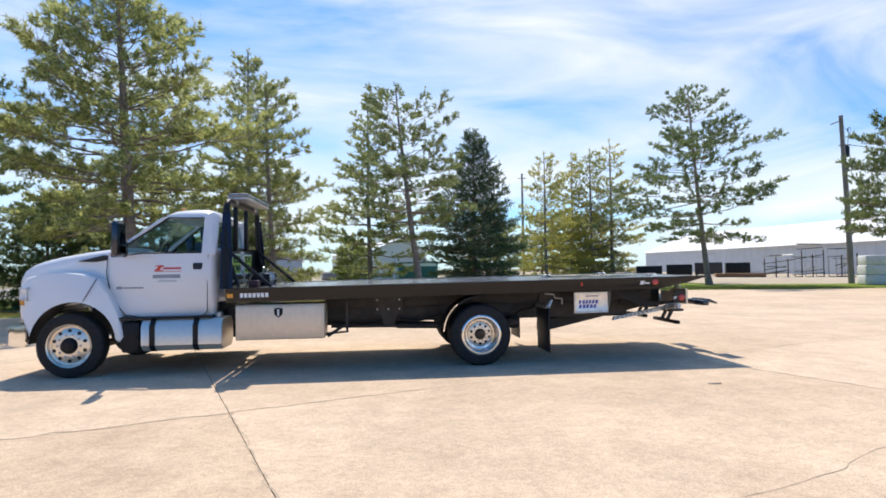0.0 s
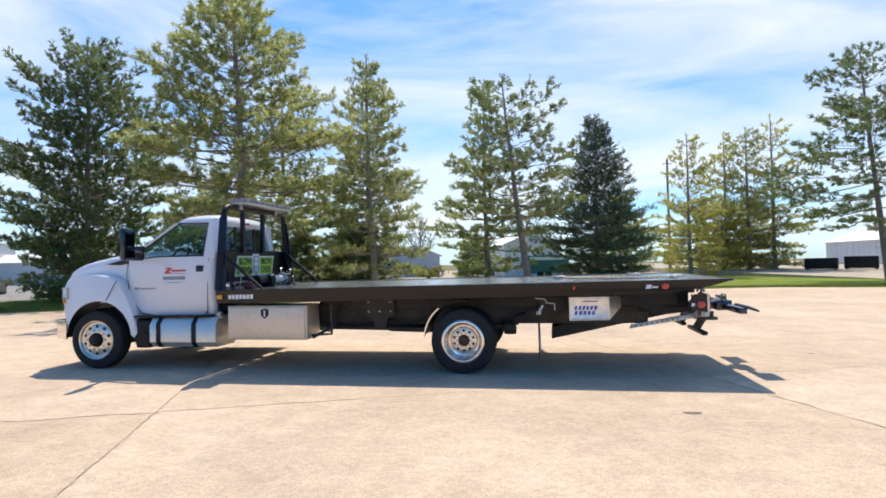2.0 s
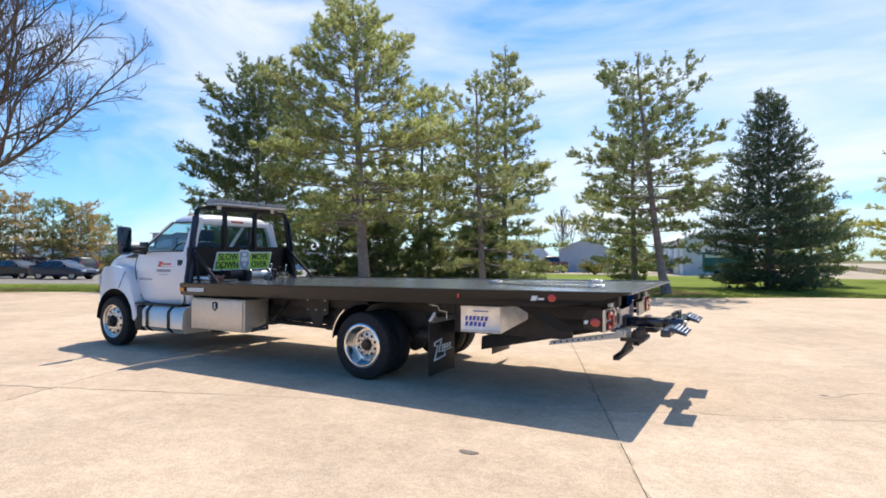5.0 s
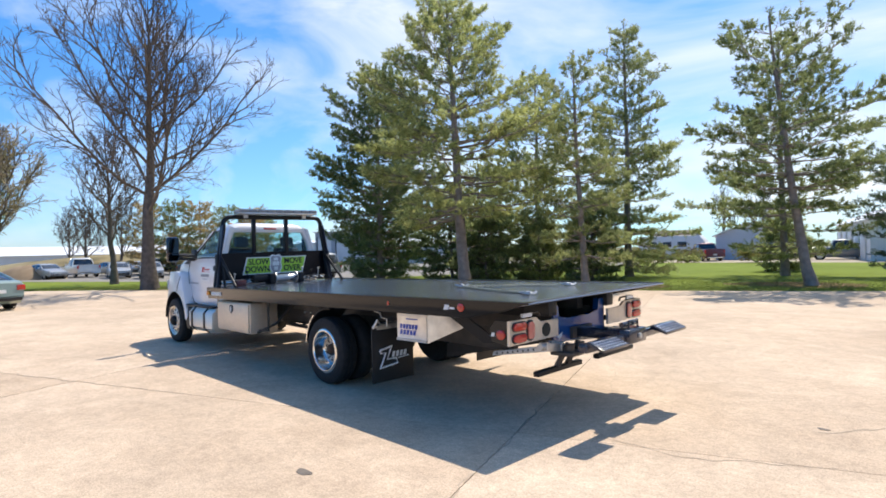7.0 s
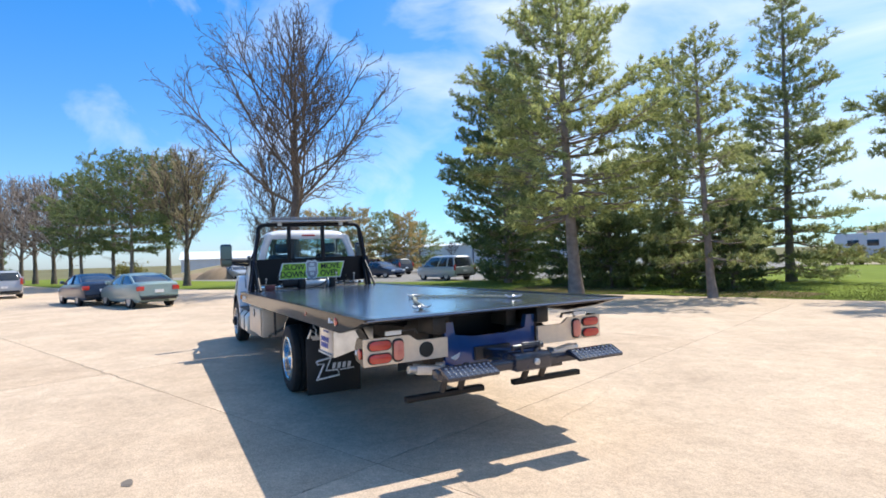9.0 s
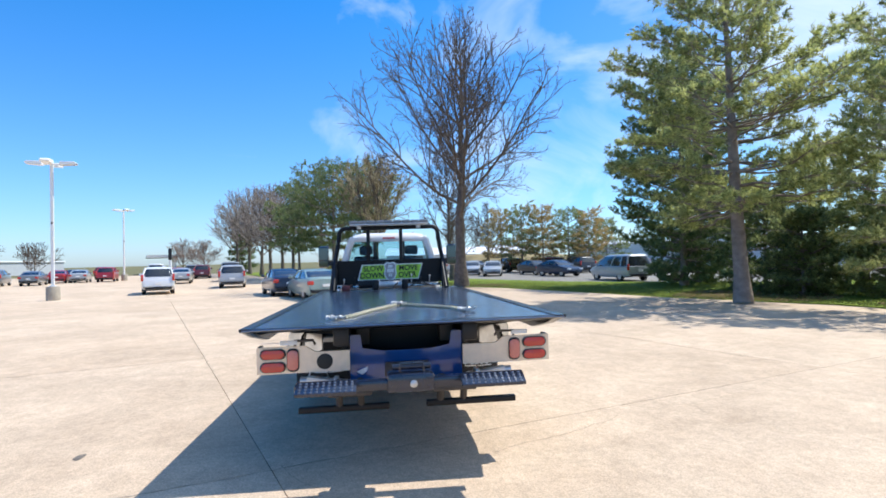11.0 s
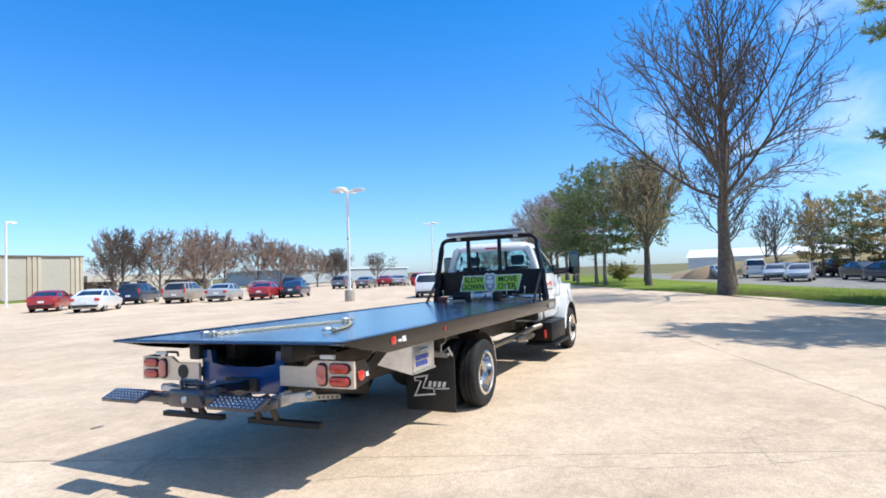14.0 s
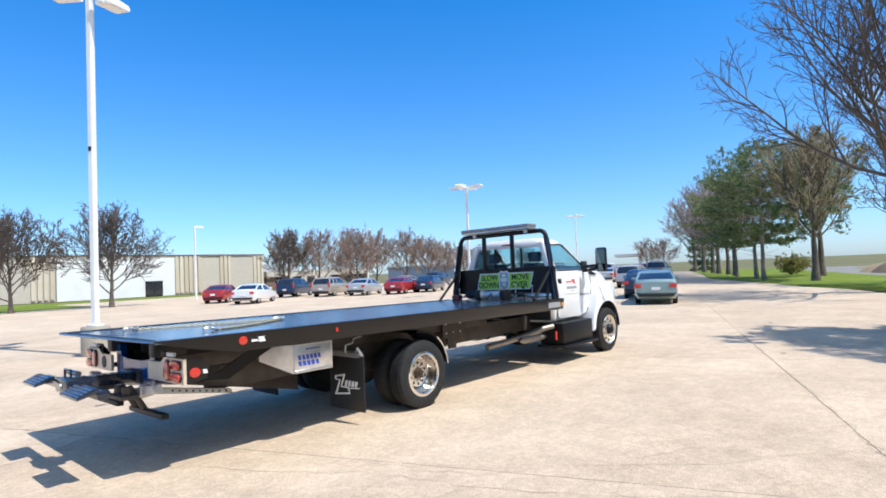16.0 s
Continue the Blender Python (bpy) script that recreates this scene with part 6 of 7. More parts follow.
for i, (tx, ty, h, sp) in enumerate(ROW):
    bare_tree("bare_tree", tx, ty, h * (1.0 if i < 2 else 1.12), sp, 90 + i, "rounded brown budding tree beyond the parked cars", BARK_GREY, TWIG if i in (0, 1, 2, 11, 12, 13) else TWIG_RED, limbs=20, orders=(11, 7, 4) if i < 2 else (8, 6, 4) if i < 9 else (7, 5, 4), start=0.14, low=34, high=66, leader=0.8, fine=0.016, widest=0.45, stout=0.3)
# bronzed junipers and bare trees beyond the side lot
for i, (tx, ty, h, r) in enumerate(((-55.5, 15.0, 6.9, 2.4), (-53.8, 17.0, 7.2, 2.6), (-52.2, 18.9, 7.0, 2.6), (-51.3, 21.5, 6.6, 2.5), (-50.5, 23.5, 6.4, 2.4), (-51.8, 26.1, 5.4, 2.2))):
    pine("juniper_tree", tx, ty, h, r, 120 + i, "dense bronze-green juniper beyond the side lot", NEEDLE_BRONZE if i % 2 == 0 else NEEDLE_MID, bare=0.12, whorls=13, limbs=7, density=0.75, needle=0.22, twig=0.34, width=0.036, blades=5, shape=0.42, open_top=0.4, soft=0.4, ragged=0.6)
for i, (tx, ty, h, sp) in enumerate(((-69.9, 13.0, 9.2, 4.0), (-69.1, 16.4, 9.4, 4.0), (-75.6, 12.6, 8.0, 3.6), (-104.5, 21.9, 10.0, 5.0), (-103.4, 50.8, 5.2, 5.0), (-100.0, 57.3, 4.6, 5.0), (-13.3, 68.2, 8.0, 4.0), (-18.8, 72.4, 9.0, 4.5), (2.0, 76.0, 9.0, 5.0), (13.0, 67.1, 7.0, 4.0))):
    bare_tree("bare_tree", tx, ty, h, sp, 130 + i, "pale leafless tree in the distance", BARK_GREY, TWIG, limbs=14, orders=(6, 4, 3), start=0.12, fine=0.016, low=48, high=74)
# low shrubs and young growth under the pines
for i, (tx, ty, h, r, mt) in enumerate(((-15.6, 17.6, 4.6, 2.3, NEEDLE_DARK), (-23.5, 19.2, 6.5, 3.2, NEEDLE_DARK), (-12.6, 17.0, 3.2, 1.6, NEEDLE_MID), (-10.4, 18.6, 2.9, 1.5, NEEDLE_WHITE), (-7.4, 18.6, 3.4, 1.5, NEEDLE_MID), (-15.4, 19.8, 6.8, 2.6, NEEDLE_WHITE), (-2.9, 33.0, 3.2, 1.7, NEEDLE_WHITE),
                                       (7.8, 34.0, 6.4, 2.6, NEEDLE_WHITE), (17.4, 51.4, 7.6, 2.9, NEEDLE_YELLOW), (19.0, 46.6, 6.8, 2.8, NEEDLE_YELLOW), (23.6, 52.4, 7.4, 3.0, NEEDLE_YELLOW))):
    pine("young_pine", tx, ty, h, r, 150 + i, "bushy young conifer filling in under the pines", mt, bare=0.04, whorls=11, limbs=7, density=1.2, open_top=0.0, shape=0.6, soft=0.8)


def shrub(x, y, h, r, seed, label, mat):
    rng = np.random.default_rng(seed)
    t = thing("shrub", (x, y, 0), 0, label, "shrub", "shrubs by the lawn")
    n = 26
    paths, cen, axs = [], [], []
    for i in range(n):
        a, q = rng.uniform(0, 6.28), rng.uniform(0.2, 1)
        tip = np.array([r * q * math.cos(a), r * q * math.sin(a), h * rng.uniform(0.55, 1.0) * (1.1 - 0.4 * q)])
        paths.append((np.stack([np.zeros(3), tip * np.array([0.4, 0.4, 0.55]), tip]), np.array([0.03, 0.018, 0.006])))
        for e in np.linspace(0.35, 1, 14):
            cen.append(tip * e + rng.normal(0, 0.16, 3))
            axs.append(rng.normal(0, 1, 3))
    v, f = ring_tubes(paths, 4)
    o = new("stems", tri_mesh("stems", v, f, [TWIG]))
    o.parent = t
    v, f = tufts(rng, cen, axs, np.full(len(cen), 0.22), 9, 0.04, 1.0)
    o = new("foliage", tri_mesh("foliage", v, f, [mat]))
    o.parent = t


for i, (sx, sy, h, r) in enumerate(((-17.2, 49.4, 1.9, 2.4), (-19.6, 50.0, 1.7, 2.4), (-14.9, 49.6, 1.5, 1.8), (-9.2, 50.4, 1.6, 2.2), (-58.0, -3.5, 2.2, 1.8), (-66.0, -4.0, 2.0, 1.8))):
    shrub(sx, sy, h, r, 170 + i, "tan and green spring shrub at the lawn's far edge", LEAF_SPRING)

# grass blades along the near edge of the lawn
rng = np.random.default_rng(5)
n = 46000
gx = rng.uniform(-34, 26, n)
gy = np.array([edge_y(v) for v in gx]) + 0.02 + rng.exponential(3.0, n)
keep = gy < 24
gx, gy = gx[keep], gy[keep]
cen = np.stack([gx, gy, np.full(len(gx), 0.01)], 1)
v, f = tufts(rng, cen, np.tile(np.array([0, 0, 1.0]), (len(cen), 1)), np.full(len(cen), 0.07), 3, 0.007, 0.5)
v[:, 2] = np.maximum(v[:, 2], 0.008)
o = new("grass_blades", tri_mesh("grass_blades", v, f, [BLADES]))
tagged(o, "short uneven grass at the lot's edge", "grass", kind="stuff")
# brown needle litter under the front pines
rng = np.random.default_rng(6)
for k, (lx, ly, lr) in enumerate(((-12.5, 14.8, 5.0), (-5.9, 17.0, 3.6), (0.6, 20.8, 3.4), (-27.0, 7.4, 2.2))):
    bm = B()
    pts = []
    for i in range(26):
        a = 2 * math.pi * i / 26
        q = lr * (0.72 + 0.28 * noise.noise(Vector((math.cos(a) * 1.6, math.sin(a) * 1.6, k * 7.0))))
        px_, py_ = lx + q * math.cos(a), ly + q * math.sin(a) * 0.7
        pts.append((px_, max(py_, edge_y(px_) + 0.25)))
    prism(bm, pts, 0.0, 0.018 + 0.001 * k, axis="z")
    structure("litter_patch", bm, LITTER, "brown fallen needles under the trees", "ground")


# ---- lamp posts and poles ----
def lamp_post(x, y, height, r, heads, label, turn=0.0, base=True):
    t = thing("lamp_post", (x, y, 0), turn, label, "lamp post", "lamp posts of the lot")
    z0 = 0.0
    if base:
        bm = B()
        lathe(bm, [(0.33, 0.0), (0.33, 0.70), (0.31, 0.74)], seg=28, axis="z")
        part("footing", bm, POLE_BASE, t, "round cast concrete footing")
        z0 = 0.74
    bm = B()
    box(bm, -r * 1.9, r * 1.9, -r * 1.9, r * 1.9, z0, z0 + 0.05, 0.008)
    part("base_plate", bm, POLE_WHITE, t)
    bm = B()
    prism(bm, [(-r, -r), (r, -r), (r, r), (-r, r)], z0 + 0.05, height, axis="z")
    bmesh.ops.bevel(bm, geom=[e for e in bm.edges if abs(e.verts[0].co.z - e.verts[1].co.z) > 1], offset=r * 0.25, segments=2, affect="EDGES")
    part("post", bm, POLE_WHITE, t, "square white steel post")
    bm = B()
    box(bm, r, r + 0.012, -0.04, 0.04, height * 0.55, height * 0.55 + 0.12)
    part("access_cover", bm, PLASTIC, t)
    for k in range(heads):
        a = 360 / heads * k
        m = pose(0, 0, 0, 0, 0, a)
        arm = new("arm")
        arm.parent = t
        arm.matrix_basis = m
        bm = B()
        box(bm, r, 0.45, -0.03, 0.03, height - 0.16, height - 0.08, 0.008)
        part("bracket", bm, POLE_WHITE, arm)
        bm = B()
        prism(bm, [(0.4, height - 0.19), (1.15, height - 0.13), (1.2, height - 0.06), (1.1, height + 0.03), (0.45, height + 0.03), (0.4, height - 0.02)], -0.22, 0.22, bevel=0.02)
        part("head", bm, POLE_WHITE, arm, "flat white luminaire")
        bm = B()
        panel(bm, [(0.5, -0.16, height - 0.19), (0.5, 0.16, height - 0.19), (1.1, 0.16, height - 0.142), (1.1, -0.16, height - 0.142)], -0.006)
        part("lens", bm, LENS, arm, "", 0)
    return t


lamp_post(0.18, -9.95, 9.5, 0.075, 4, "tall white lamp post on a round concrete footing", turn=28)
lamp_post(-24.8, -17.0, 7.4, 0.075, 4, "tall white lamp post among the parked cars", turn=10)
lamp_post(-63.0, -28.4, 8.3, 0.08, 4, "tall white lamp post far down the lot", turn=40)
lamp_post(-21.6, -48.4, 7.2, 0.075, 1, "single-armed white street lamp by the building", turn=-150, base=False)
lamp_post(-54.2, -59.2, 8.8, 0.1, 1, "single-armed white street lamp in the tree row", turn=-150, base=False)

pole = thing("utility_pole", (30.9, 25.3, 0), 0, "weathered wooden utility pole with line hardware", "utility pole")
bm = B()
tube(bm, [(0, 0, -0.1), (-0.08, 0.0, 5), (-0.30, 0.02, 11.5)], [0.20, 0.17, 0.13], 14)
part("mast", bm, POLE_WOOD, pole)
bm = B()
tube(bm, [(-0.30, 0, 11.15), (-1.0, 0.1, 10.9)], 0.035, 6)
tube(bm, [(-0.55, 0, 9.42), (0.35, 0, 9.5)], 0.045, 6)
part("cross_arm", bm, POLE_WOOD, pole)
bm = B()
lathe(bm, [(0.13, 8.65), (0.15, 8.7), (0.15, 9.35), (0.1, 9.42)], centre=(0.06, 0.0, 0), seg=16, axis="z")
part("transformer", bm, PLASTIC, pole)
bm = B()
for k in range(3):
    ring = [(0.32 + (0.10 + 0.02 * k) * math.cos(a), 0.02 * k, 10.5 + 0.2 * math.sin(a)) for a in (2 * math.pi * k2 / 14 for k2 in range(15))]
    tube(bm, ring, 0.012, 5)
tube(bm, [(0.25, 0, 10.3), (0.12, 0, 9.5)], 0.014, 5)
tube(bm, [(-0.15, 0, 10.7), (0.20, 0, 10.5)], 0.014, 5)
part("cable_coil", bm, PLASTIC, pole)
bm = B()
tube(bm, [(31.0, 25.3, 9.5), (46.0, 28.0, 9.0), (66.0, 32.0, 9.6)], 0.02, 5)
wire = new("power_line", mesh_of(bm, "power_line", PLASTIC))
tagged(wire, "thin dark overhead cable from the pole", "cable")
for i, (px_, py_, h) in enumerate(((16.6, 56.0, 12.6), (-59.5, -65.3, 10.5))):
    t = thing("utility_pole", (px_, py_, 0), 0, "plain distant wooden utility pole", "utility pole", "distant poles")
    bm = B()
    tube(bm, [(0, 0, -0.1), (0, 0, h)], [0.16, 0.11] if py_ > 0 else [0.07, 0.04], 10)
    part("mast", bm, POLE_WOOD, t)
    bm = B()
    box(bm, -0.5, 0.5, -0.03, 0.03, h - 0.6, h - 0.53)
    part("cross_arm", bm, POLE_WOOD, t)

# ---- buildings ----
SIDING_TAN = material("tan_ribbed_panel", (0.50, 0.42, 0.31), rough=0.7, colour2=(0.64, 0.56, 0.44), scale=0.8, random_object=0.35)
SIDING_PALE = material("pale_exposed_panel", (0.46, 0.41, 0.34), rough=0.9, colour2=(0.56, 0.51, 0.43), scale=3, random_object=0.2, bump=0.2)
SIDING_WHITE = material("white_steel_siding", (0.72, 0.72, 0.70), rough=0.55, scale=1, vary=0.06)
SIDING_GREY = material("grey_steel_siding", (0.42, 0.44, 0.46), rough=0.6, scale=1, vary=0.08)
SIDING_LIGHT = material("light_grey_siding", (0.60, 0.61, 0.63), rough=0.6, scale=1, vary=0.08)
ROOF_WHITE = material("pale_steel_roof", (0.78, 0.79, 0.80), rough=0.45, scale=1, vary=0.05)
ROOF_BROWN = material("brown_shingle", (0.17, 0.135, 0.11), rough=0.9, scale=4, vary=0.25)
DARK_GLASS = material("dark_window", (0.025, 0.027, 0.03), rough=0.08, coat=0.8, scale=2, vary=0.3)
BROWN_WALL = material("brown_wall", (0.17, 0.12, 0.09), rough=0.8, scale=3, vary=0.2)
TEAL = material("teal_paint", (0.03, 0.15, 0.17), rough=0.5, scale=3, vary=0.15)
SOIL = material("dry_soil", (0.24, 0.165, 0.10), rough=0.95, colour2=(0.36, 0.26, 0.165), scale=1.5, bump=0.6, bump_scale=6)
TAN_GRASS = material("dormant_grass", (0.23, 0.18, 0.085), rough=0.95, colour2=(0.33, 0.27, 0.14), scale=1.2, bump=0.5, bump_scale=10)
WRAP = material("pale_wrapped_goods", (0.62, 0.62, 0.60), rough=0.5, scale=6, vary=0.15, bump=0.3)

hall = thing("factory_building", (-43.3, -70.8, 0), -1.5, "long flat-roofed building of tan ribbed panels", "building")
HL = 75.0
bm = B()
box(bm, 0, HL, -25, 0, 0, 5.25)
part("wall", bm, SIDING_PALE, hall, "pale exposed panel wall")
bm = B()
box(bm, -0.1, HL + 0.1, -25.1, 0.16, 5.25, 5.45)
part("roof", bm, ROOF_BROWN, hall, "flat roof with a thin dark coping")
bm = B()
box(bm, 13.4, 27.0, 0.0, 0.28, 0.0, 5.05)
part("white_bay", bm, SIDING_WHITE, hall, "smooth white bay")
bm = B()
box(bm, 15.0, 17.2, 0.28, 0.33, 0, 2.0)
part("door", bm, DARK_GLASS, hall, "dark service door")
bm = B()
box(bm, 0, 0.42, 0, 0.16, 0.25, 5.2, 0.02)
rib_mesh = mesh_of(bm, "rib", SIDING_TAN, 0)
x = 0.0
rr = random.Random(3)
while x < HL - 0.5:
    run = rr.choice((2, 3, 7, 6))
    for k in range(run):
        if x < HL - 0.5 and not 13.0 < x < 27.0:
            o = new("rib", rib_mesh)
            o.parent = hall
            o.matrix_basis = pose(x, 0, 0)
        x += 0.62
    x += rr.choice((1.8, 2.6, 3.4))

low = thing("low_building", (-65.2, -71.4, 0), 0, "low brown building with a pale fascia and dark windows", "building")
bm = B()
box(bm, 0, 21, -12, 0, 0, 1.9)
part("wall", bm, BROWN_WALL, low)
bm = B()
box(bm, -0.4, 21.2, -12, 0.5, 1.9, 2.75)
part("fascia", bm, SIDING_PALE, low)
bm = B()
box(bm, 9.0, 17.0, -0.02, 0.55, 0.0, 2.0)
part("porch_wall", bm, SIDING_PALE, low)
for k in range(7):
    bm = B()
    box(bm, 1.0 + k * 2.8, 2.6 + k * 2.8, 0.56 if 3.1 < k < 5.7 else 0.0, 0.6 if 3.1 < k < 5.7 else 0.05, 0.5, 1.8)
    part("window", bm, DARK_GLASS, low)
bm = B()
box(bm, 13, 20, -9, -3, 2.75, 3.5)
part("plant_room", bm, SIDING_GREY, low)
far_hall = thing("far_building", (-155, -79.4, 0), 4, "long low grey building far behind the car park", "building")
bm = B()
box(bm, 0, 60, -20, 0, 0, 3.0)
part("wall", bm, SIDING_GREY, far_hall)
bm = B()
box(bm, -0.3, 60.3, -20.3, 0.3, 3.0, 3.3)
part("roof", bm, ROOF_WHITE, far_hall)
gate = thing("entrance_canopy", (-113.6, -38.8, 0), 20, "low white entrance canopy far down the lot", "building")
bm = B()
box(bm, 0, 14, -5, 0, 3.0, 3.5)
part("canopy_roof", bm, SIDING_WHITE, gate)
for k in range(3):
    bm = B()
    box(bm, 0.3 + k * 6.5, 0.7 + k * 6.5, -0.6, -0.2, 0, 3.0)
    part("column", bm, SIDING_WHITE, gate)


def shed(name, x, y, rz, length, depth, eave, ridge, wall, roof, label, doors=0, windows=0, gable_door=False):
    """A gabled shed, ridge along its length (local x), front wall at y = 0."""
    t = thing(name, (x, y, 0), rz, label, "building", "sheds beyond the lawn")
    bm = B()
    prism(bm, [(0, 0), (-depth, 0), (-depth, eave), (-depth / 2, ridge), (0, eave)], 0, length, axis="x")
    for v_ in bm.verts:
        v_.co.y = -v_.co.y
    part("wall", bm, wall, t)
    for s0, s1 in ((-0.3, depth / 2), (depth + 0.3, depth / 2)):
        bm = B()
        sl = (ridge - eave) / (depth / 2)
        z0 = eave - 0.3 * sl + 0.03
        panel(bm, [(-0.3, s0, z0), (length + 0.3, s0, z0), (length + 0.3, s1, ridge + 0.03), (-0.3, s1, ridge + 0.03)], 0.08 if s0 < 0 else -0.08)
        rf = part("roof", bm, roof, t)
    for k in range(int(length / 1.0)):
        bm = B()
        box(bm, k * 1.0 + 0.1, k * 1.0 + 0.14, -0.03, 0.0, 0.1, eave - 0.05)
        part("siding_rib", bm, wall, t)
    for k in range(doors):
        w = length / (doors + 0.4)
        bm = B()
        box(bm, 0.4 + k * w, 0.4 + k * w + w * 0.72, -0.07, -0.031, 0, eave * 0.82, 0.01)
        d_ = part("door", bm, SIDING_WHITE, t)
        bm = B()
        box(bm, 0.4 + k * w - 0.14, 0.4 + k * w - 0.02, -0.09, -0.031, 0, eave * 0.86)
        part("door_post", bm, DARK_GLASS, d_)
    for k in range(windows):
        w = length / (windows + 1)
        bm = B()
        box(bm, (k + 1) * w - 0.5, (k + 1) * w + 0.5, -0.06, -0.031, eave * 0.4, eave * 0.78, 0.01)
        part("window", bm, DARK_GLASS, t)
    if gable_door:
        bm = B()
        box(bm, -0.05, -0.005, depth * 0.3, depth * 0.7, 0, eave * 0.8)
        part("gable_door", bm, DARK_GLASS, t)
    return t


# long white-roofed shed behind the yard
shed("long_shed", 40.6, 73.0, -83.7, 56, 16, 3.4, 6.2, SIDING_LIGHT, ROOF_WHITE, "very long pale grey shed with a white steel roof", windows=0)
shed("garage_shed", -6.5, 71.0, -73.7, 18.7, 6.4, 3.5, 4.8, SIDING_WHITE, ROOF_WHITE, "white garage shed with dark door posts", doors=5)
shed("pale_shed", -18.4, 72.7, -78, 14, 6.2, 2.6, 3.9, SIDING_LIGHT, ROOF_WHITE, "pale grey shed with its low gable towards the lawn", windows=3)
shed("tall_house", -26.6, 67.0, 0, 4.4, 8, 2.1, 3.6, SIDING_GREY, ROOF_BROWN, "grey two-level house among bushes", windows=3)
shed("white_barn", -91.0, 3.3, 82, 26, 8, 2.4, 3.6, SIDING_WHITE, ROOF_WHITE, "white barn with a pale roof behind the mound", gable_door=False)
shed("grey_store", -67.7, 42.7, 35, 10, 12, 4.9, 5.0, SIDING_GREY, SIDING_GREY, "flat grey block building with bays", doors=3)
shed("white_store", -122.7, 49.5, 25, 34, 14, 4.0, 4.6, SIDING_WHITE, ROOF_WHITE, "long low white building in the distance")
shed("blue_shed", -61.5, 48.5, 25, 16, 10, 2.6, 3.6, SIDING_WHITE, ROOF_WHITE, "low pale building behind the pines")

trailer = thing("box_trailer", (1.1, 44.2, 0), 6, "small teal box trailer with twin wheels", "trailer")
bm = B()
box(bm, 0, 3.7, -0.9, 0.9, 0.5, 2.15, 0.05)
part("body", bm, TEAL, trailer)
bm = B()
box(bm, 0.15, 3.55, -0.915, -0.902, 1.70, 2.0)
part("stripe", bm, WHITE_FILM, trailer, "scalloped pale band")
for x in (1.1, 1.85):
    bm = B()
    lathe(bm, [(0.1, -0.95), (0.3, -0.95), (0.33, -0.9), (0.33, -0.78), (0.1, -0.75)], centre=(x, 0, 0.33), seg=20)
    part("wheel", bm, RUBBER, trailer)
motorhome = thing("motorhome", (-25.4, 62.2, 0), 8, "pale motorhome with dark windows by the bushes", "motorhome")
bm = B()
prism(bm, [(0, 0.5), (0, 2.5), (0.3, 2.8), (7.0, 2.8), (7.6, 2.0), (7.9, 1.2), (7.9, 0.5)], -1.1, 1.1, bevel=0.06)
part("body", bm, SIDING_WHITE, motorhome)
for k in range(3):
    bm = B()
    box(bm, 1.2 + k * 1.7, 2.2 + k * 1.7, -1.125, -1.1, 1.5, 2.1, 0.02)
    part("window", bm, DARK_GLASS, motorhome)
for x in (1.6, 6.4):
    bm = B()
    lathe(bm, [(0.1, -1.12), (0.36, -1.12), (0.4, -1.05), (0.4, -0.85), (0.1, -0.8)], centre=(x, 0, 0.4), seg=20)
    part("wheel", bm, RUBBER, motorhome)

# earthworks beyond the side lot
def mound(x0, y0, rx, ry, h, rz, mat, label, seed):
    bm = B()
    rows = []
    for i in range(9):
        f = i / 8
        ring = []
        for k in range(30):
            a = 2 * math.pi * k / 30
            q = (1 - f) ** 0.8
            jig = 1 + 0.10 * noise.noise(Vector((math.cos(a) * 2, math.sin(a) * 2, seed + f)))
            ring.append((rx * q * math.cos(a) * jig, ry * q * math.sin(a) * jig, h * math.sin(f * math.pi / 2) * (1 + 0.06 * noise.noise(Vector((a, f * 4, seed)))) - 0.02))
        rows.append(ring)
    loft(bm, rows)
    ob = new("mound", mesh_of(bm, "mound", mat, 60))
    ob.matrix_basis = pose(x0, y0, 0, 0, 0, rz)
    return tagged(ob, label, "mound", kind="structure")


mound(-72.6, 19.5, 20, 7, 2.3, 78, TAN_GRASS, "long low bank of dormant brown grass", 1.0)
mound(-58.0, 5.4, 3.6, 2.4, 1.3, 30, SOIL, "heap of bare brown soil", 2.0)
mound(-62.1, 3.4, 3.0, 2.0, 0.7, 10, SOIL, "low heap of bare brown soil", 3.0)

# goods in the yard
for i, (x, y, w, h, mt) in enumerate(((26.6, 45.0, 2.4, 1.05, BLACK_SATIN), (29.6, 44.6, 2.4, 1.15, BLACK_SATIN), (32.5, 44.2, 2.5, 1.3, CHASSIS), (35.4, 43.8, 2.2, 1.25, BLACK_SATIN))):
    t = thing("storage_bin", (x, y, 0.36), -30, "dark steel storage bin standing in the yard", "bin", "bins in the yard")
    bm = B()
    box(bm, -w / 2, w / 2, -0.8, 0.8, 0.12, h, 0.03)
    part("body", bm, mt, t)
    bm = B()
    for k in range(5):
        xx = -w / 2 + 0.1 + k * (w - 0.2) / 4
        box(bm, xx - 0.04, xx + 0.04, -0.84, 0.84, 0.1, h)
    part("ribs", bm, mt, t)
    bm = B()
    for xx in (-w / 2 + 0.2, w / 2 - 0.2):
        box(bm, xx - 0.1, xx + 0.1, -0.75, 0.75, 0.0, 0.12)
    part("skids", bm, POLE_WOOD, t)
timber = thing("timber_stack", (32.0, 38.6, 0.22), -28, "low stack of weathered brown timber", "timber")
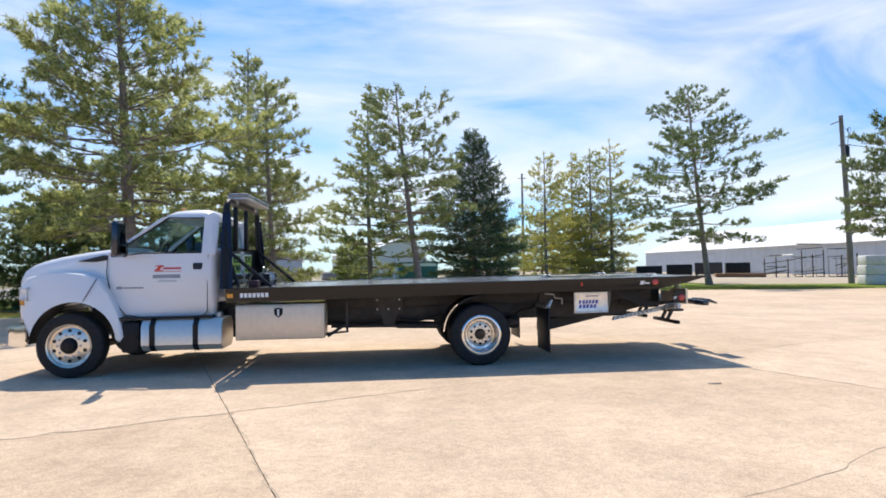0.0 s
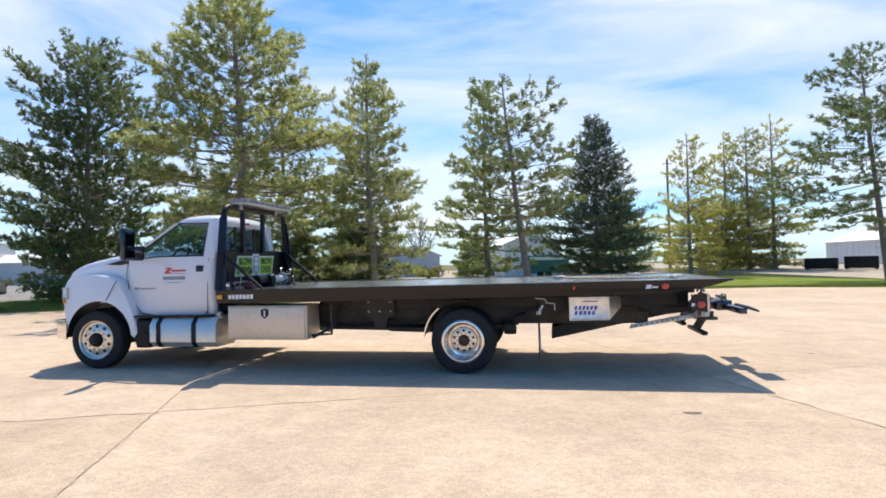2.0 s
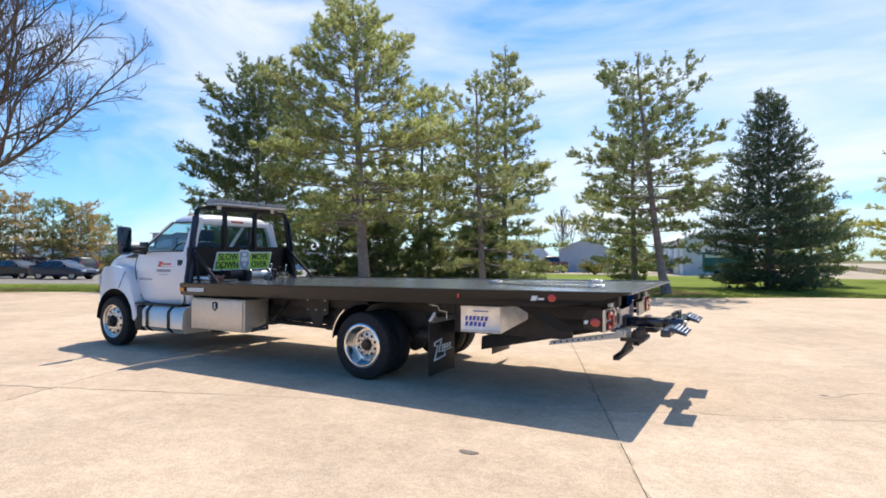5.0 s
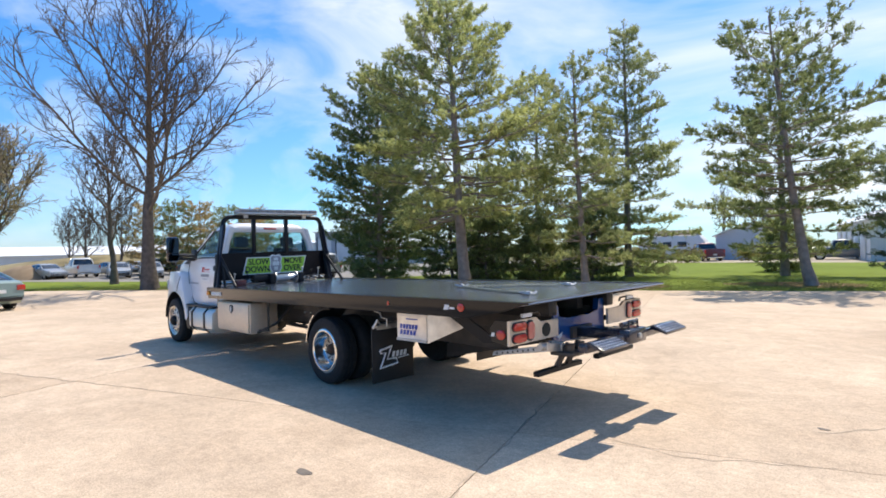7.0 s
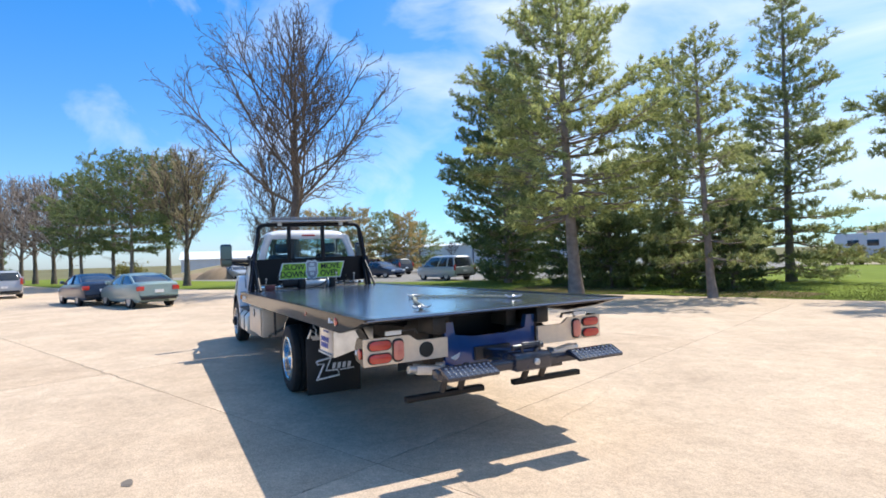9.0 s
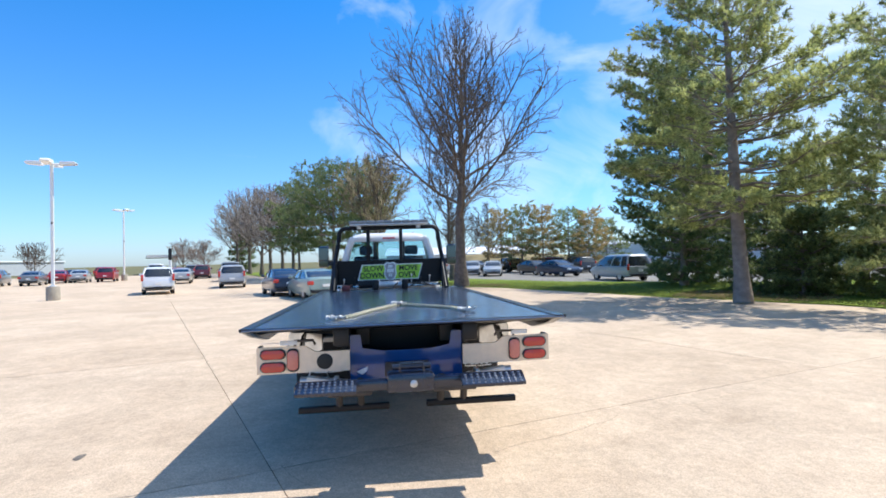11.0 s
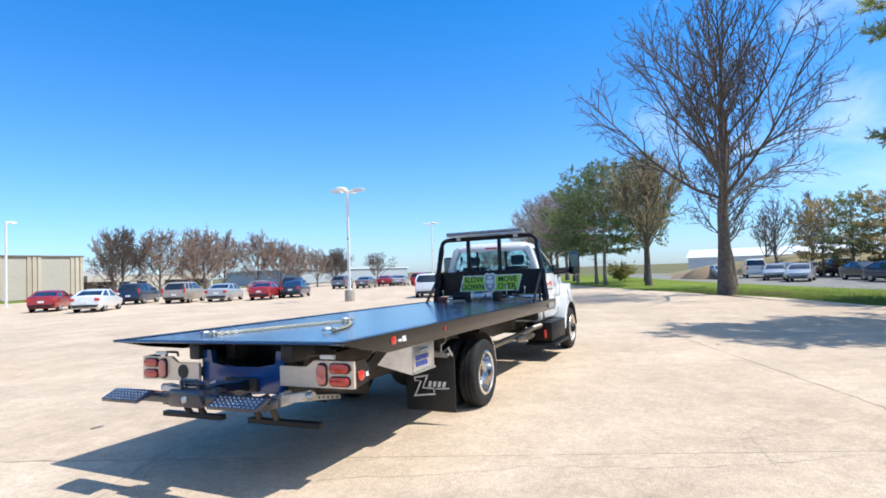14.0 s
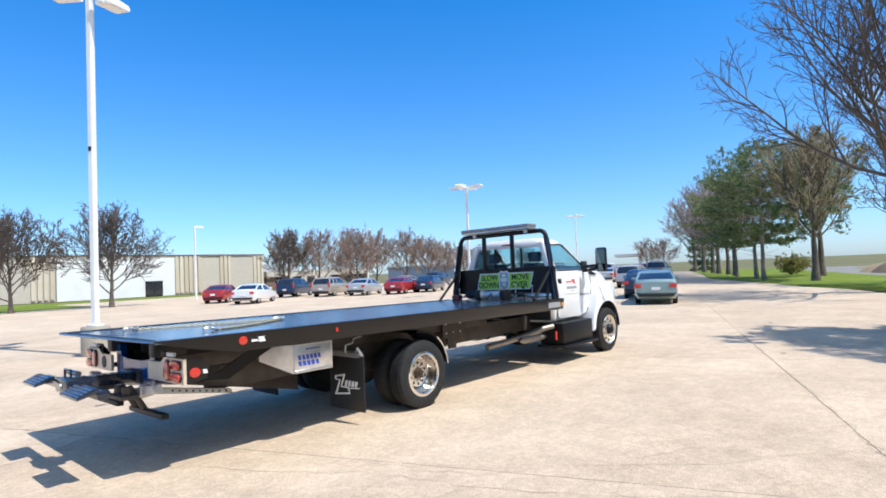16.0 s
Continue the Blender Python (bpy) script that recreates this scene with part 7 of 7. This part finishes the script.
for k in range(8):
    bm = B()
    box(bm, -2.0, 2.0, -0.9 + (k % 4) * 0.45, -0.5 + (k % 4) * 0.45, 0.02 + (k // 4) * 0.2, 0.2 + (k // 4) * 0.2, 0.01)
    part("beam", bm, material("brown_timber", (0.24, 0.13, 0.07), rough=0.85, scale=5, vary=0.3) if k == 0 else bpy.data.materials["brown_timber"], timber)
for i in range(3):
    rk = thing("steel_rack", (34.4 + i * 2.5, 37.0 - i * 0.9, 0.2), -35 + i * 22, "jumbled galvanised steel rack in the yard", "rack", "racks in the yard")
    r2 = random.Random(20 + i)
    hh = (2.0, 2.9, 2.5)[i]
    for k in range(11):
        bm = B()
        z = 0.12 + r2.uniform(0, hh)
        tube(bm, [(-1.0 + r2.uniform(-0.3, 0.3), r2.uniform(-0.7, 0.7), z), (1.0 + r2.uniform(-0.3, 0.3), r2.uniform(-0.7, 0.7), min(hh, z + r2.uniform(-0.1, 0.5)))], 0.035, 6)
        part("rack_bar", bm, (GALV, CHASSIS, BARK_GREY)[k % 3], rk)
    for xx in (-0.9, 0.0, 0.9):
        for yy in (-0.6, 0.6):
            bm = B()
            box(bm, xx - 0.035, xx + 0.035, yy - 0.035, yy + 0.035, 0, hh * r2.uniform(0.6, 1.0))
            part("rack_post", bm, GALV if yy > 0 else CHASSIS, rk)
        bm = B()
        box(bm, xx - 0.04, xx + 0.04, -0.56, 0.56, 0.0, 0.08)
        part("rack_foot", bm, CHASSIS, rk)
stack = thing("wrapped_stack", (30.0, 22.6, 0), -25, "tall pallet stack wrapped in pale sheeting", "pallet stack")
for k in range(3):
    bm = B()
    box(bm, -0.75 + 0.04 * k, 0.75 - 0.02 * k, -0.7, 0.7, 0.02 + k * 0.62, 0.62 + k * 0.62, 0.08)
    part("bale", bm, WRAP, stack)

# ---- parked vehicles ----
CARS = {
    "sedan": dict(L=4.4, W=1.72, line=((-0.5, 0.50, 0.78), (-0.492, 0.66, 0.88), (-0.45, 0.75, 0.95), (-0.36, 0.85, 0.99), (-0.22, 0.96, 1.0), (0.0, 0.98, 1.0), (0.25, 1.02, 1.0), (0.40, 1.05, 0.98), (0.465, 1.04, 0.94), (0.493, 0.95, 0.90), (0.5, 0.58, 0.84)),
                  base=(-0.24, 0.435), top=(-0.05, 0.20), roof=1.41, belt=0.95, wheel=0.335),
    "suv": dict(L=4.4, W=1.80, line=((-0.5, 0.60, 0.80), (-0.49, 0.86, 0.90), (-0.45, 0.98, 0.96), (-0.32, 1.08, 1.0), (-0.2, 1.12, 1.0), (0.1, 1.13, 1.0), (0.38, 1.15, 1.0), (0.47, 1.15, 0.96), (0.493, 1.02, 0.93), (0.5, 0.60, 0.87)),
                base=(-0.225, 0.49), top=(-0.07, 0.41), roof=1.64, belt=1.10, wheel=0.365),
    "van": dict(L=4.9, W=1.92, line=((-0.5, 0.52, 0.80), (-0.49, 0.74, 0.90), (-0.45, 0.88, 0.97), (-0.34, 1.0, 1.0), (0.05, 1.03, 1.0), (0.35, 1.03, 1.0), (0.47, 1.02, 0.98), (0.495, 0.95, 0.95), (0.5, 0.6, 0.9)),
                base=(-0.345, 0.488), top=(-0.13, 0.44), roof=1.76, belt=1.01, wheel=0.34),
    "pickup": dict(L=5.7, W=1.98, line=((-0.5, 0.62, 0.84), (-0.49, 0.90, 0.93), (-0.45, 1.06, 0.98), (-0.23, 1.15, 1.0), (0.05, 1.16, 1.0), (0.14, 1.16, 1.0), (0.16, 1.22, 1.0), (0.49, 1.22, 0.99), (0.5, 0.6, 0.95)),
                   base=(-0.22, 0.15), top=(-0.10, 0.11), roof=1.88, belt=1.14, wheel=0.39),
}
PAINT = {}


def paint(colour):
    if colour not in PAINT:
        PAINT[colour] = material("car_paint", colour, rough=0.3, coat=0.7, scale=2, vary=0.06, metal=0.15)
    return PAINT[colour]


def car(kind, x, y, rz, colour, label):
    """A parked vehicle, nose to its own -x, standing at the middle of its length."""
    c = CARS[kind]
    t = thing(kind if kind != "suv" else "sport_utility_car", (x, y, 0), rz, label, "car" if kind != "pickup" else "pickup truck", "parked cars")
    L, W, body = c["L"], c["W"], paint(colour)
    rings = []
    for fx, zt, fw in c["line"]:
        h = W / 2 * fw
        zb = 0.24 if abs(fx) < 0.47 else 0.34
        X = fx * L
        rings.append([(X, -h * 0.9, zb), (X, -h, zb + 0.16), (X, -h, zt - 0.20), (X, -h * 0.97, zt - 0.06), (X, -h * 0.86, zt), (X, 0, zt + 0.015), (X, h * 0.86, zt), (X, h * 0.97, zt - 0.06), (X, h, zt - 0.20), (X, h, zb + 0.16), (X, h * 0.9, zb)])
    bm = B()
    loft(bm, rings)
    part("body", bm, body, t)
    b0, b1 = c["base"][0] * L, c["base"][1] * L
    t0, t1 = c["top"][0] * L, c["top"][1] * L
    zb, zr = c["belt"] - 0.03, c["roof"] - 0.05
    hb, ht = W / 2 * 0.93, W / 2 * 0.74
    def level(f, grow=0.0):
        g = f ** 1.25
        return cab_ring(zb + (zr - zb) * f, b0 + (t0 - b0) * g - grow, b1 + (t1 - b1) * g + grow, hb + (ht - hb) * f ** 1.4 + grow, 0.26, 5)
    bm = B()
    loft(bm, [level(0.0), level(0.3), level(0.6), level(0.85), level(0.95)])
    part("glasshouse", bm, CAR_GLASS, t, "dark tinted glass")
    bm = B()
    loft(bm, [level(0.88, 0.012), level(0.97, 0.006), cab_ring(zr + 0.03, t0 + 0.08, t1 - 0.08, ht - 0.07, 0.26, 5), cab_ring(zr + 0.055, t0 + 0.3, t1 - 0.3, ht - 0.28, 0.2, 5)])
    part("roof", bm, body, t)
    mid = (b0 + b1) / 2
    posts = [(b0 + 0.1, t0 + 0.1, 0.965), (b1 - 0.1, t1 - 0.1, 0.965)] + [(mid, (t0 + t1) / 2, 1.0)] + ([(b1 - L * 0.18, t1 - L * 0.13, 1.0)] if kind in ("suv", "van") else [])
    for s in (-1, 1):
        for xa, xb, q in posts:
            bm = B()
            tube(bm, [(xa + (xb - xa) * f ** 1.25, s * (hb + (ht - hb) * f ** 1.4) * q, zb + (zr - zb) * f) for f in (0, 0.3, 0.6, 0.95)], 0.05, 6)
            part("pillar", bm, body, t)
    for s in (-1, 1):
        for fx in (-0.31, 0.29):
            w = new("wheel")
            w.parent = t
            w.matrix_basis = pose(fx * L, s * (W / 2 - 0.02), c["wheel"], 0, 0, 0 if s < 0 else 180)
            r = c["wheel"]
            bm = B()
            lathe(bm, [(r * 0.64, 0.0), (r * 0.9, -0.005), (r, 0.03), (r, 0.17), (r * 0.9, 0.2)], seg=26)
            part("tyre", bm, RUBBER, w)
            bm = B()
            lathe(bm, [(r * 0.66, -0.004), (r * 0.6, 0.012), (r * 0.3, -0.002), (r * 0.1, -0.006)], seg=20)
            part("rim", bm, GALV, w)
            bm = B()
            lathe(bm, [(r * 1.19, 0.016), (r * 1.19, 0.06)], seg=26, caps=False)
            lathe(bm, [(r * 1.19, 0.017), (r * 1.0, 0.017)], seg=26, caps=False)
            part("wheel_arch", bm, PLASTIC, w)
        bm = B()
        zt = c["belt"]
        if kind in ("suv", "van", "pickup"):
            box(bm, L * 0.485, L * 0.503, s * W * 0.46 - 0.09, s * W * 0.46 + 0.05, zt - 0.28, zt + (0.12 if kind != "pickup" else 0.02), 0.02)
        else:
            box(bm, L * 0.478, L * 0.503, s * W * 0.40 - 0.16, s * W * 0.40 + 0.12, zt - 0.24, zt - 0.06, 0.02)
        part("tail_light", bm, RED_LENS, t)
        bm = B()
        box(bm, -L * 0.502, -L * 0.47, s * W * 0.37 - 0.17, s * W * 0.37 + 0.15, 0.58, 0.72, 0.02)
        part("headlight", bm, LENS, t)
        bm = B()
        box(bm, b0 + 0.28, b0 + 0.44, s * (W / 2 + 0.08) - 0.09, s * (W / 2 + 0.08) + 0.09, zb + 0.04, zb + 0.18, 0.03)
        part("mirror", bm, body, t)
    bm = B()
    box(bm, L * 0.49, L * 0.508, -W * 0.4, W * 0.4, 0.34, 0.46, 0.015)
    part("rear_bumper", bm, PLASTIC if kind != "pickup" else CHROME, t)
    bm = B()
    box(bm, L * 0.495, L * 0.509, -0.17, 0.17, 0.62, 0.74)
    part("plate", bm, WHITE_FILM, t)
    if kind == "pickup":
        bm = B()
        box(bm, L * 0.17, L * 0.475, -W * 0.42, W * 0.42, 1.19, 1.245)
        part("cargo_bed", bm, PLASTIC, t)
    return t


WHITE_C, SILVER_C, GREY_C, BLACK_C, RED_C, BLUE_C, NAVY_C, GREEN_C, TAN_C, MAROON_C = (0.78, 0.78, 0.77), (0.42, 0.43, 0.44), (0.18, 0.19, 0.20), (0.02, 0.02, 0.024), (0.36, 0.02, 0.025), (0.03, 0.10, 0.26), (0.02, 0.035, 0.075), (0.27, 0.36, 0.34), (0.38, 0.33, 0.27), (0.16, 0.03, 0.03)
NAMES = {WHITE_C: "white", SILVER_C: "silver", GREY_C: "dark grey", BLACK_C: "black", RED_C: "red", BLUE_C: "blue", NAVY_C: "navy", GREEN_C: "pale green", TAN_C: "tan", MAROON_C: "maroon"}
KIND = {"sedan": "saloon car", "suv": "sport utility car", "van": "minivan", "pickup": "pickup truck"}
LOT = [  # kind, x and y of the middle, turn, colour
    ("sedan", -20.2, -3.0, 20, GREEN_C), ("sedan", -24.0, -5.0, 18, NAVY_C), ("suv", -29.5, -13.3, 19, WHITE_C), ("suv", -35.8, -10.2, 11, SILVER_C), ("pickup", -50.8, -13.7, 9, GREY_C), ("sedan", -47.8, -17.4, 13, SILVER_C),
    ("sedan", -17.8, -36.4, 42, RED_C), ("sedan", -17.5, -31.3, 36, WHITE_C), ("suv", -25.5, -37.6, 30, NAVY_C), ("suv", -26.2, -33.3, 26, TAN_C), ("sedan", -27.6, -30.5, 26, SILVER_C), ("sedan", -29.4, -27.9, 25, RED_C),
    ("sedan", -32.4, -27.3, 25, NAVY_C), ("suv", -53.4, -36.5, 18, GREY_C), ("sedan", -53.3, -33.0, 16, GREY_C), ("sedan", -59.7, -33.8, 18, RED_C), ("sedan", -60.1, -31.8, 17, SILVER_C), ("suv", -60.6, -29.2, 15, RED_C),
    ("sedan", -43.7, -40.9, 18, TAN_C), ("suv", -47.7, -39.4, 18, NAVY_C), ("sedan", -65.9, -35.1, 12, NAVY_C), ("suv", -72.7, -34.6, 12, MAROON_C), ("pickup", -68.1, -26.6, 12, WHITE_C), ("sedan", -70.3, -21.6, 12, BLUE_C),
    ("suv", -77.0, -24.8, 12, GREY_C), ("sedan", -81.6, -30.3, 12, WHITE_C), ("suv", -64.0, -19.9, 12, MAROON_C), ("sedan", -57.9, -20.9, 12, RED_C),
    # side lot
    ("van", -29.1, 16.9, 7, SILVER_C), ("sedan", -44.8, 15.7, -166, BLACK_C), ("sedan", -50.6, 19.9, 0, NAVY_C), ("suv", -51.6, 19.2, 13, MAROON_C), ("sedan", -56.1, 6.4, -167, SILVER_C),
    ("sedan", -44.6, 11.5, 165, SILVER_C), ("sedan", -49.4, 10.4, 168, SILVER_C), ("sedan", -39.6, 16.2, -160, NAVY_C),
    ("pickup", -58.1, 9.6, 0, WHITE_C), ("sedan", -59.6, 12.5, 10, GREY_C), ("sedan", -59.2, 14.9, 172, SILVER_C), ("suv", -56.8, 16.2, 10, BLACK_C), ("suv", -47.0, 20.7, 10, BLACK_C), ("sedan", -45.5, 25.3, 40, GREY_C), ("van", -53.2, 28.9, 40, SILVER_C),
    ("pickup", -15.6, 56.2, -52, MAROON_C), ("pickup", -4.2, 58.7, 190, GREY_C),
]
for k, (kind, x, y, rz, col) in enumerate(LOT):
    place = "on the concrete lot" if y < 0 else "on the asphalt side lot" if x < -20 else "on the gravel yard"
    car(kind, x, y, rz, col, f"{NAMES[col]} {KIND[kind]} parked {place}")
marker = thing("site_sign", (-49.6, -19.0, 0), 10, "slim white sign post with a dark head far down the lot", "sign")
bm = B()
box(bm, -0.18, 0.18, -0.1, 0.1, 0, 2.2, 0.02)
part("pillar", bm, POLE_WHITE, marker)
bm = B()
box(bm, -0.22, 0.22, -0.14, 0.14, 2.2, 3.3, 0.04)
part("head", bm, PLASTIC, marker)


# ---- slabs of the lot ----
def inside_lot(x, y):
    return -94 < x < 39 and -65.5 < y < edge_y(x) - 0.02


SPU, SPV, GAP = 6.5, 8.1, 0.004
ANG = radians(19.5)
ca, sa = math.cos(ANG), math.sin(ANG)


def slab_world(u, v):
    return (-3.04 + u * ca - v * sa, -3.5 + u * sa + v * ca)


bm = B()
prism(bm, [(GAP, GAP), (SPU - GAP, GAP), (SPU - GAP, SPV - GAP), (GAP, SPV - GAP)], -0.03, 0.0, axis="z")
slab_mesh = mesh_of(bm, "slab", CONCRETE, 0)
pave = bpy.data.objects["pavement"]
far_v, far_f = [], []
for i in range(-30, 22):
    for j in range(-12, 9):
        cs = [slab_world((i + a) * SPU, (j + b_) * SPV) for a, b_ in ((0, 0), (1, 0), (1, 1), (0, 1))]
        ins = [inside_lot(*c) for c in cs]
        cx, cy = slab_world((i + 0.5) * SPU, (j + 0.5) * SPV)
        if all(ins) and (cx + 2) ** 2 + (cy + 2) ** 2 < 23 ** 2:
            o = new("slab", slab_mesh)
            o.parent = pave
            o.matrix_basis = pose(*slab_world(i * SPU, j * SPV), 0.0, 0, 0, 19.5)
        elif any(ins):
            g = GAP
            q = [slab_world(i * SPU + a, j * SPV + b_) for a, b_ in ((g, g), (SPU - g, g), (SPU - g, SPV - g), (g, SPV - g))]
            q = [(x, min(y, edge_y(x) - 0.02)) for x, y in q]
            q = [(min(max(x, -94.9), 39.5), max(y, -65.8)) for x, y in q]
            n = len(far_v)
            far_v += [(x, y, 0.0) for x, y in q]
            far_f.append((n, n + 1, n + 2, n + 3))
o = new("far_slabs", tri_mesh("far_slabs", np.array(far_v), np.array(far_f), [CONCRETE]))
o.parent = pave
o["kind"] = "stuff"


# cracks and dark spots in the concrete
def crack(points, width, seed, label="thin irregular crack in the concrete"):
    """A thin ragged line lying in the slab's surface."""
    r3 = random.Random(seed)
    line = []
    for (x0, y0), (x1, y1) in zip(points, points[1:]):
        n = max(2, int(math.hypot(x1 - x0, y1 - y0) / 0.12))
        for i in range(n):
            f = i / n
            line.append((x0 + (x1 - x0) * f + r3.gauss(0, 0.022), y0 + (y1 - y0) * f + r3.gauss(0, 0.022)))
    vs, fs = [], []
    for i, (x, y) in enumerate(line):
        a, b_ = line[max(0, i - 1)], line[min(len(line) - 1, i + 1)]
        d = Vector((b_[0] - a[0], b_[1] - a[1])).normalized()
        w = width * r3.uniform(0.15, 0.5)
        vs += [(x - d.y * w, y + d.x * w, 0.003), (x + d.y * w, y - d.x * w, 0.003)]
        if i:
            k = 2 * i
            fs.append((k - 2, k - 1, k + 1, k))
    o = new("crack", tri_mesh("crack", np.array(vs), np.array(fs), [CRACK]))
    return tagged(o, label, "crack", "cracks in the lot")


for k, (pts, w) in enumerate(((((0.56, -6.26), (1.0, -6.13), (1.47, -6.01), (1.93, -5.71), (2.25, -5.56), (3.2, -5.2), (4.2, -5.0)), 0.009),
                             (((3.02, 0.61), (2.68, 1.44), (2.14, 2.28), (1.83, 3.43), (1.4, 4.4), (0.75, 5.3), (0.62, 6.6)), 0.009),
                             (((1.92, 2.21), (1.64, 3.21), (1.03, 3.66), (0.2, 4.87), (-0.37, 5.27), (-1.6, 7.0)), 0.008), (((1.83, 3.3), (2.3, 3.25), (2.74, 3.49), (3.6, 3.6)), 0.007), (((1.48, 4.34), (0.4, 4.2), (-0.6, 4.8)), 0.007),
                             (((3.02, -1.28), (3.6, -0.9), (4.4, -1.0), (5.6, -0.4)), 0.012), (((-14.0, -6.9), (-9.0, -5.5), (-6.0, -4.3)), 0.01), (((5.2, 0.4), (5.6, 0.9), (6.2, 0.8)), 0.02),
                             (((-0.55, 1.60), (-0.35, 1.72), (-0.25, 1.62), (-0.1, 1.75)), 0.012))):
    crack(pts, w, 200 + k)
OIL = material("dark_oil_spot", (0.17, 0.14, 0.11), rough=0.8, scale=9, vary=0.4)
for k, (x, y, r) in enumerate(((2.40, -3.18, 0.065), (5.18, 0.54, 0.04), (-6.5, 4.2, 0.05), (-12.0, 3.0, 0.06))):
    bm = B()
    bm.faces.new([bm.verts.new((x + r * (1.3 * math.cos(a)) * (1 + 0.2 * math.sin(3 * a + k)), y + r * 0.8 * math.sin(a) * (1 + 0.2 * math.cos(2 * a + k)), 0.004)) for a in (2 * math.pi * i / 16 for i in range(16))])
    o = new("stain", mesh_of(bm, "stain", OIL, 0))
    tagged(o, "small dark spot on the concrete", "stain", "spots on the lot")


def joint_crack(u0, v0, u1, v1, width, seed):
    crack([slab_world(u0 * SPU, v0 * 4.05), slab_world((u0 + u1) / 2 * SPU, (v0 + v1) / 2 * 4.05), slab_world(u1 * SPU, v1 * 4.05)], width, seed, "ragged broken edge along a slab joint")


for k, row in enumerate(((0.0, -1.2, 0.0, 0.2), (1.0, -1.4, 1.0, 0.4), (-1.4, 0.0, 0.35, 0.0), (-0.6, 2.0, 0.9, 2.0))):
    joint_crack(*row, 0.02, 300 + k)
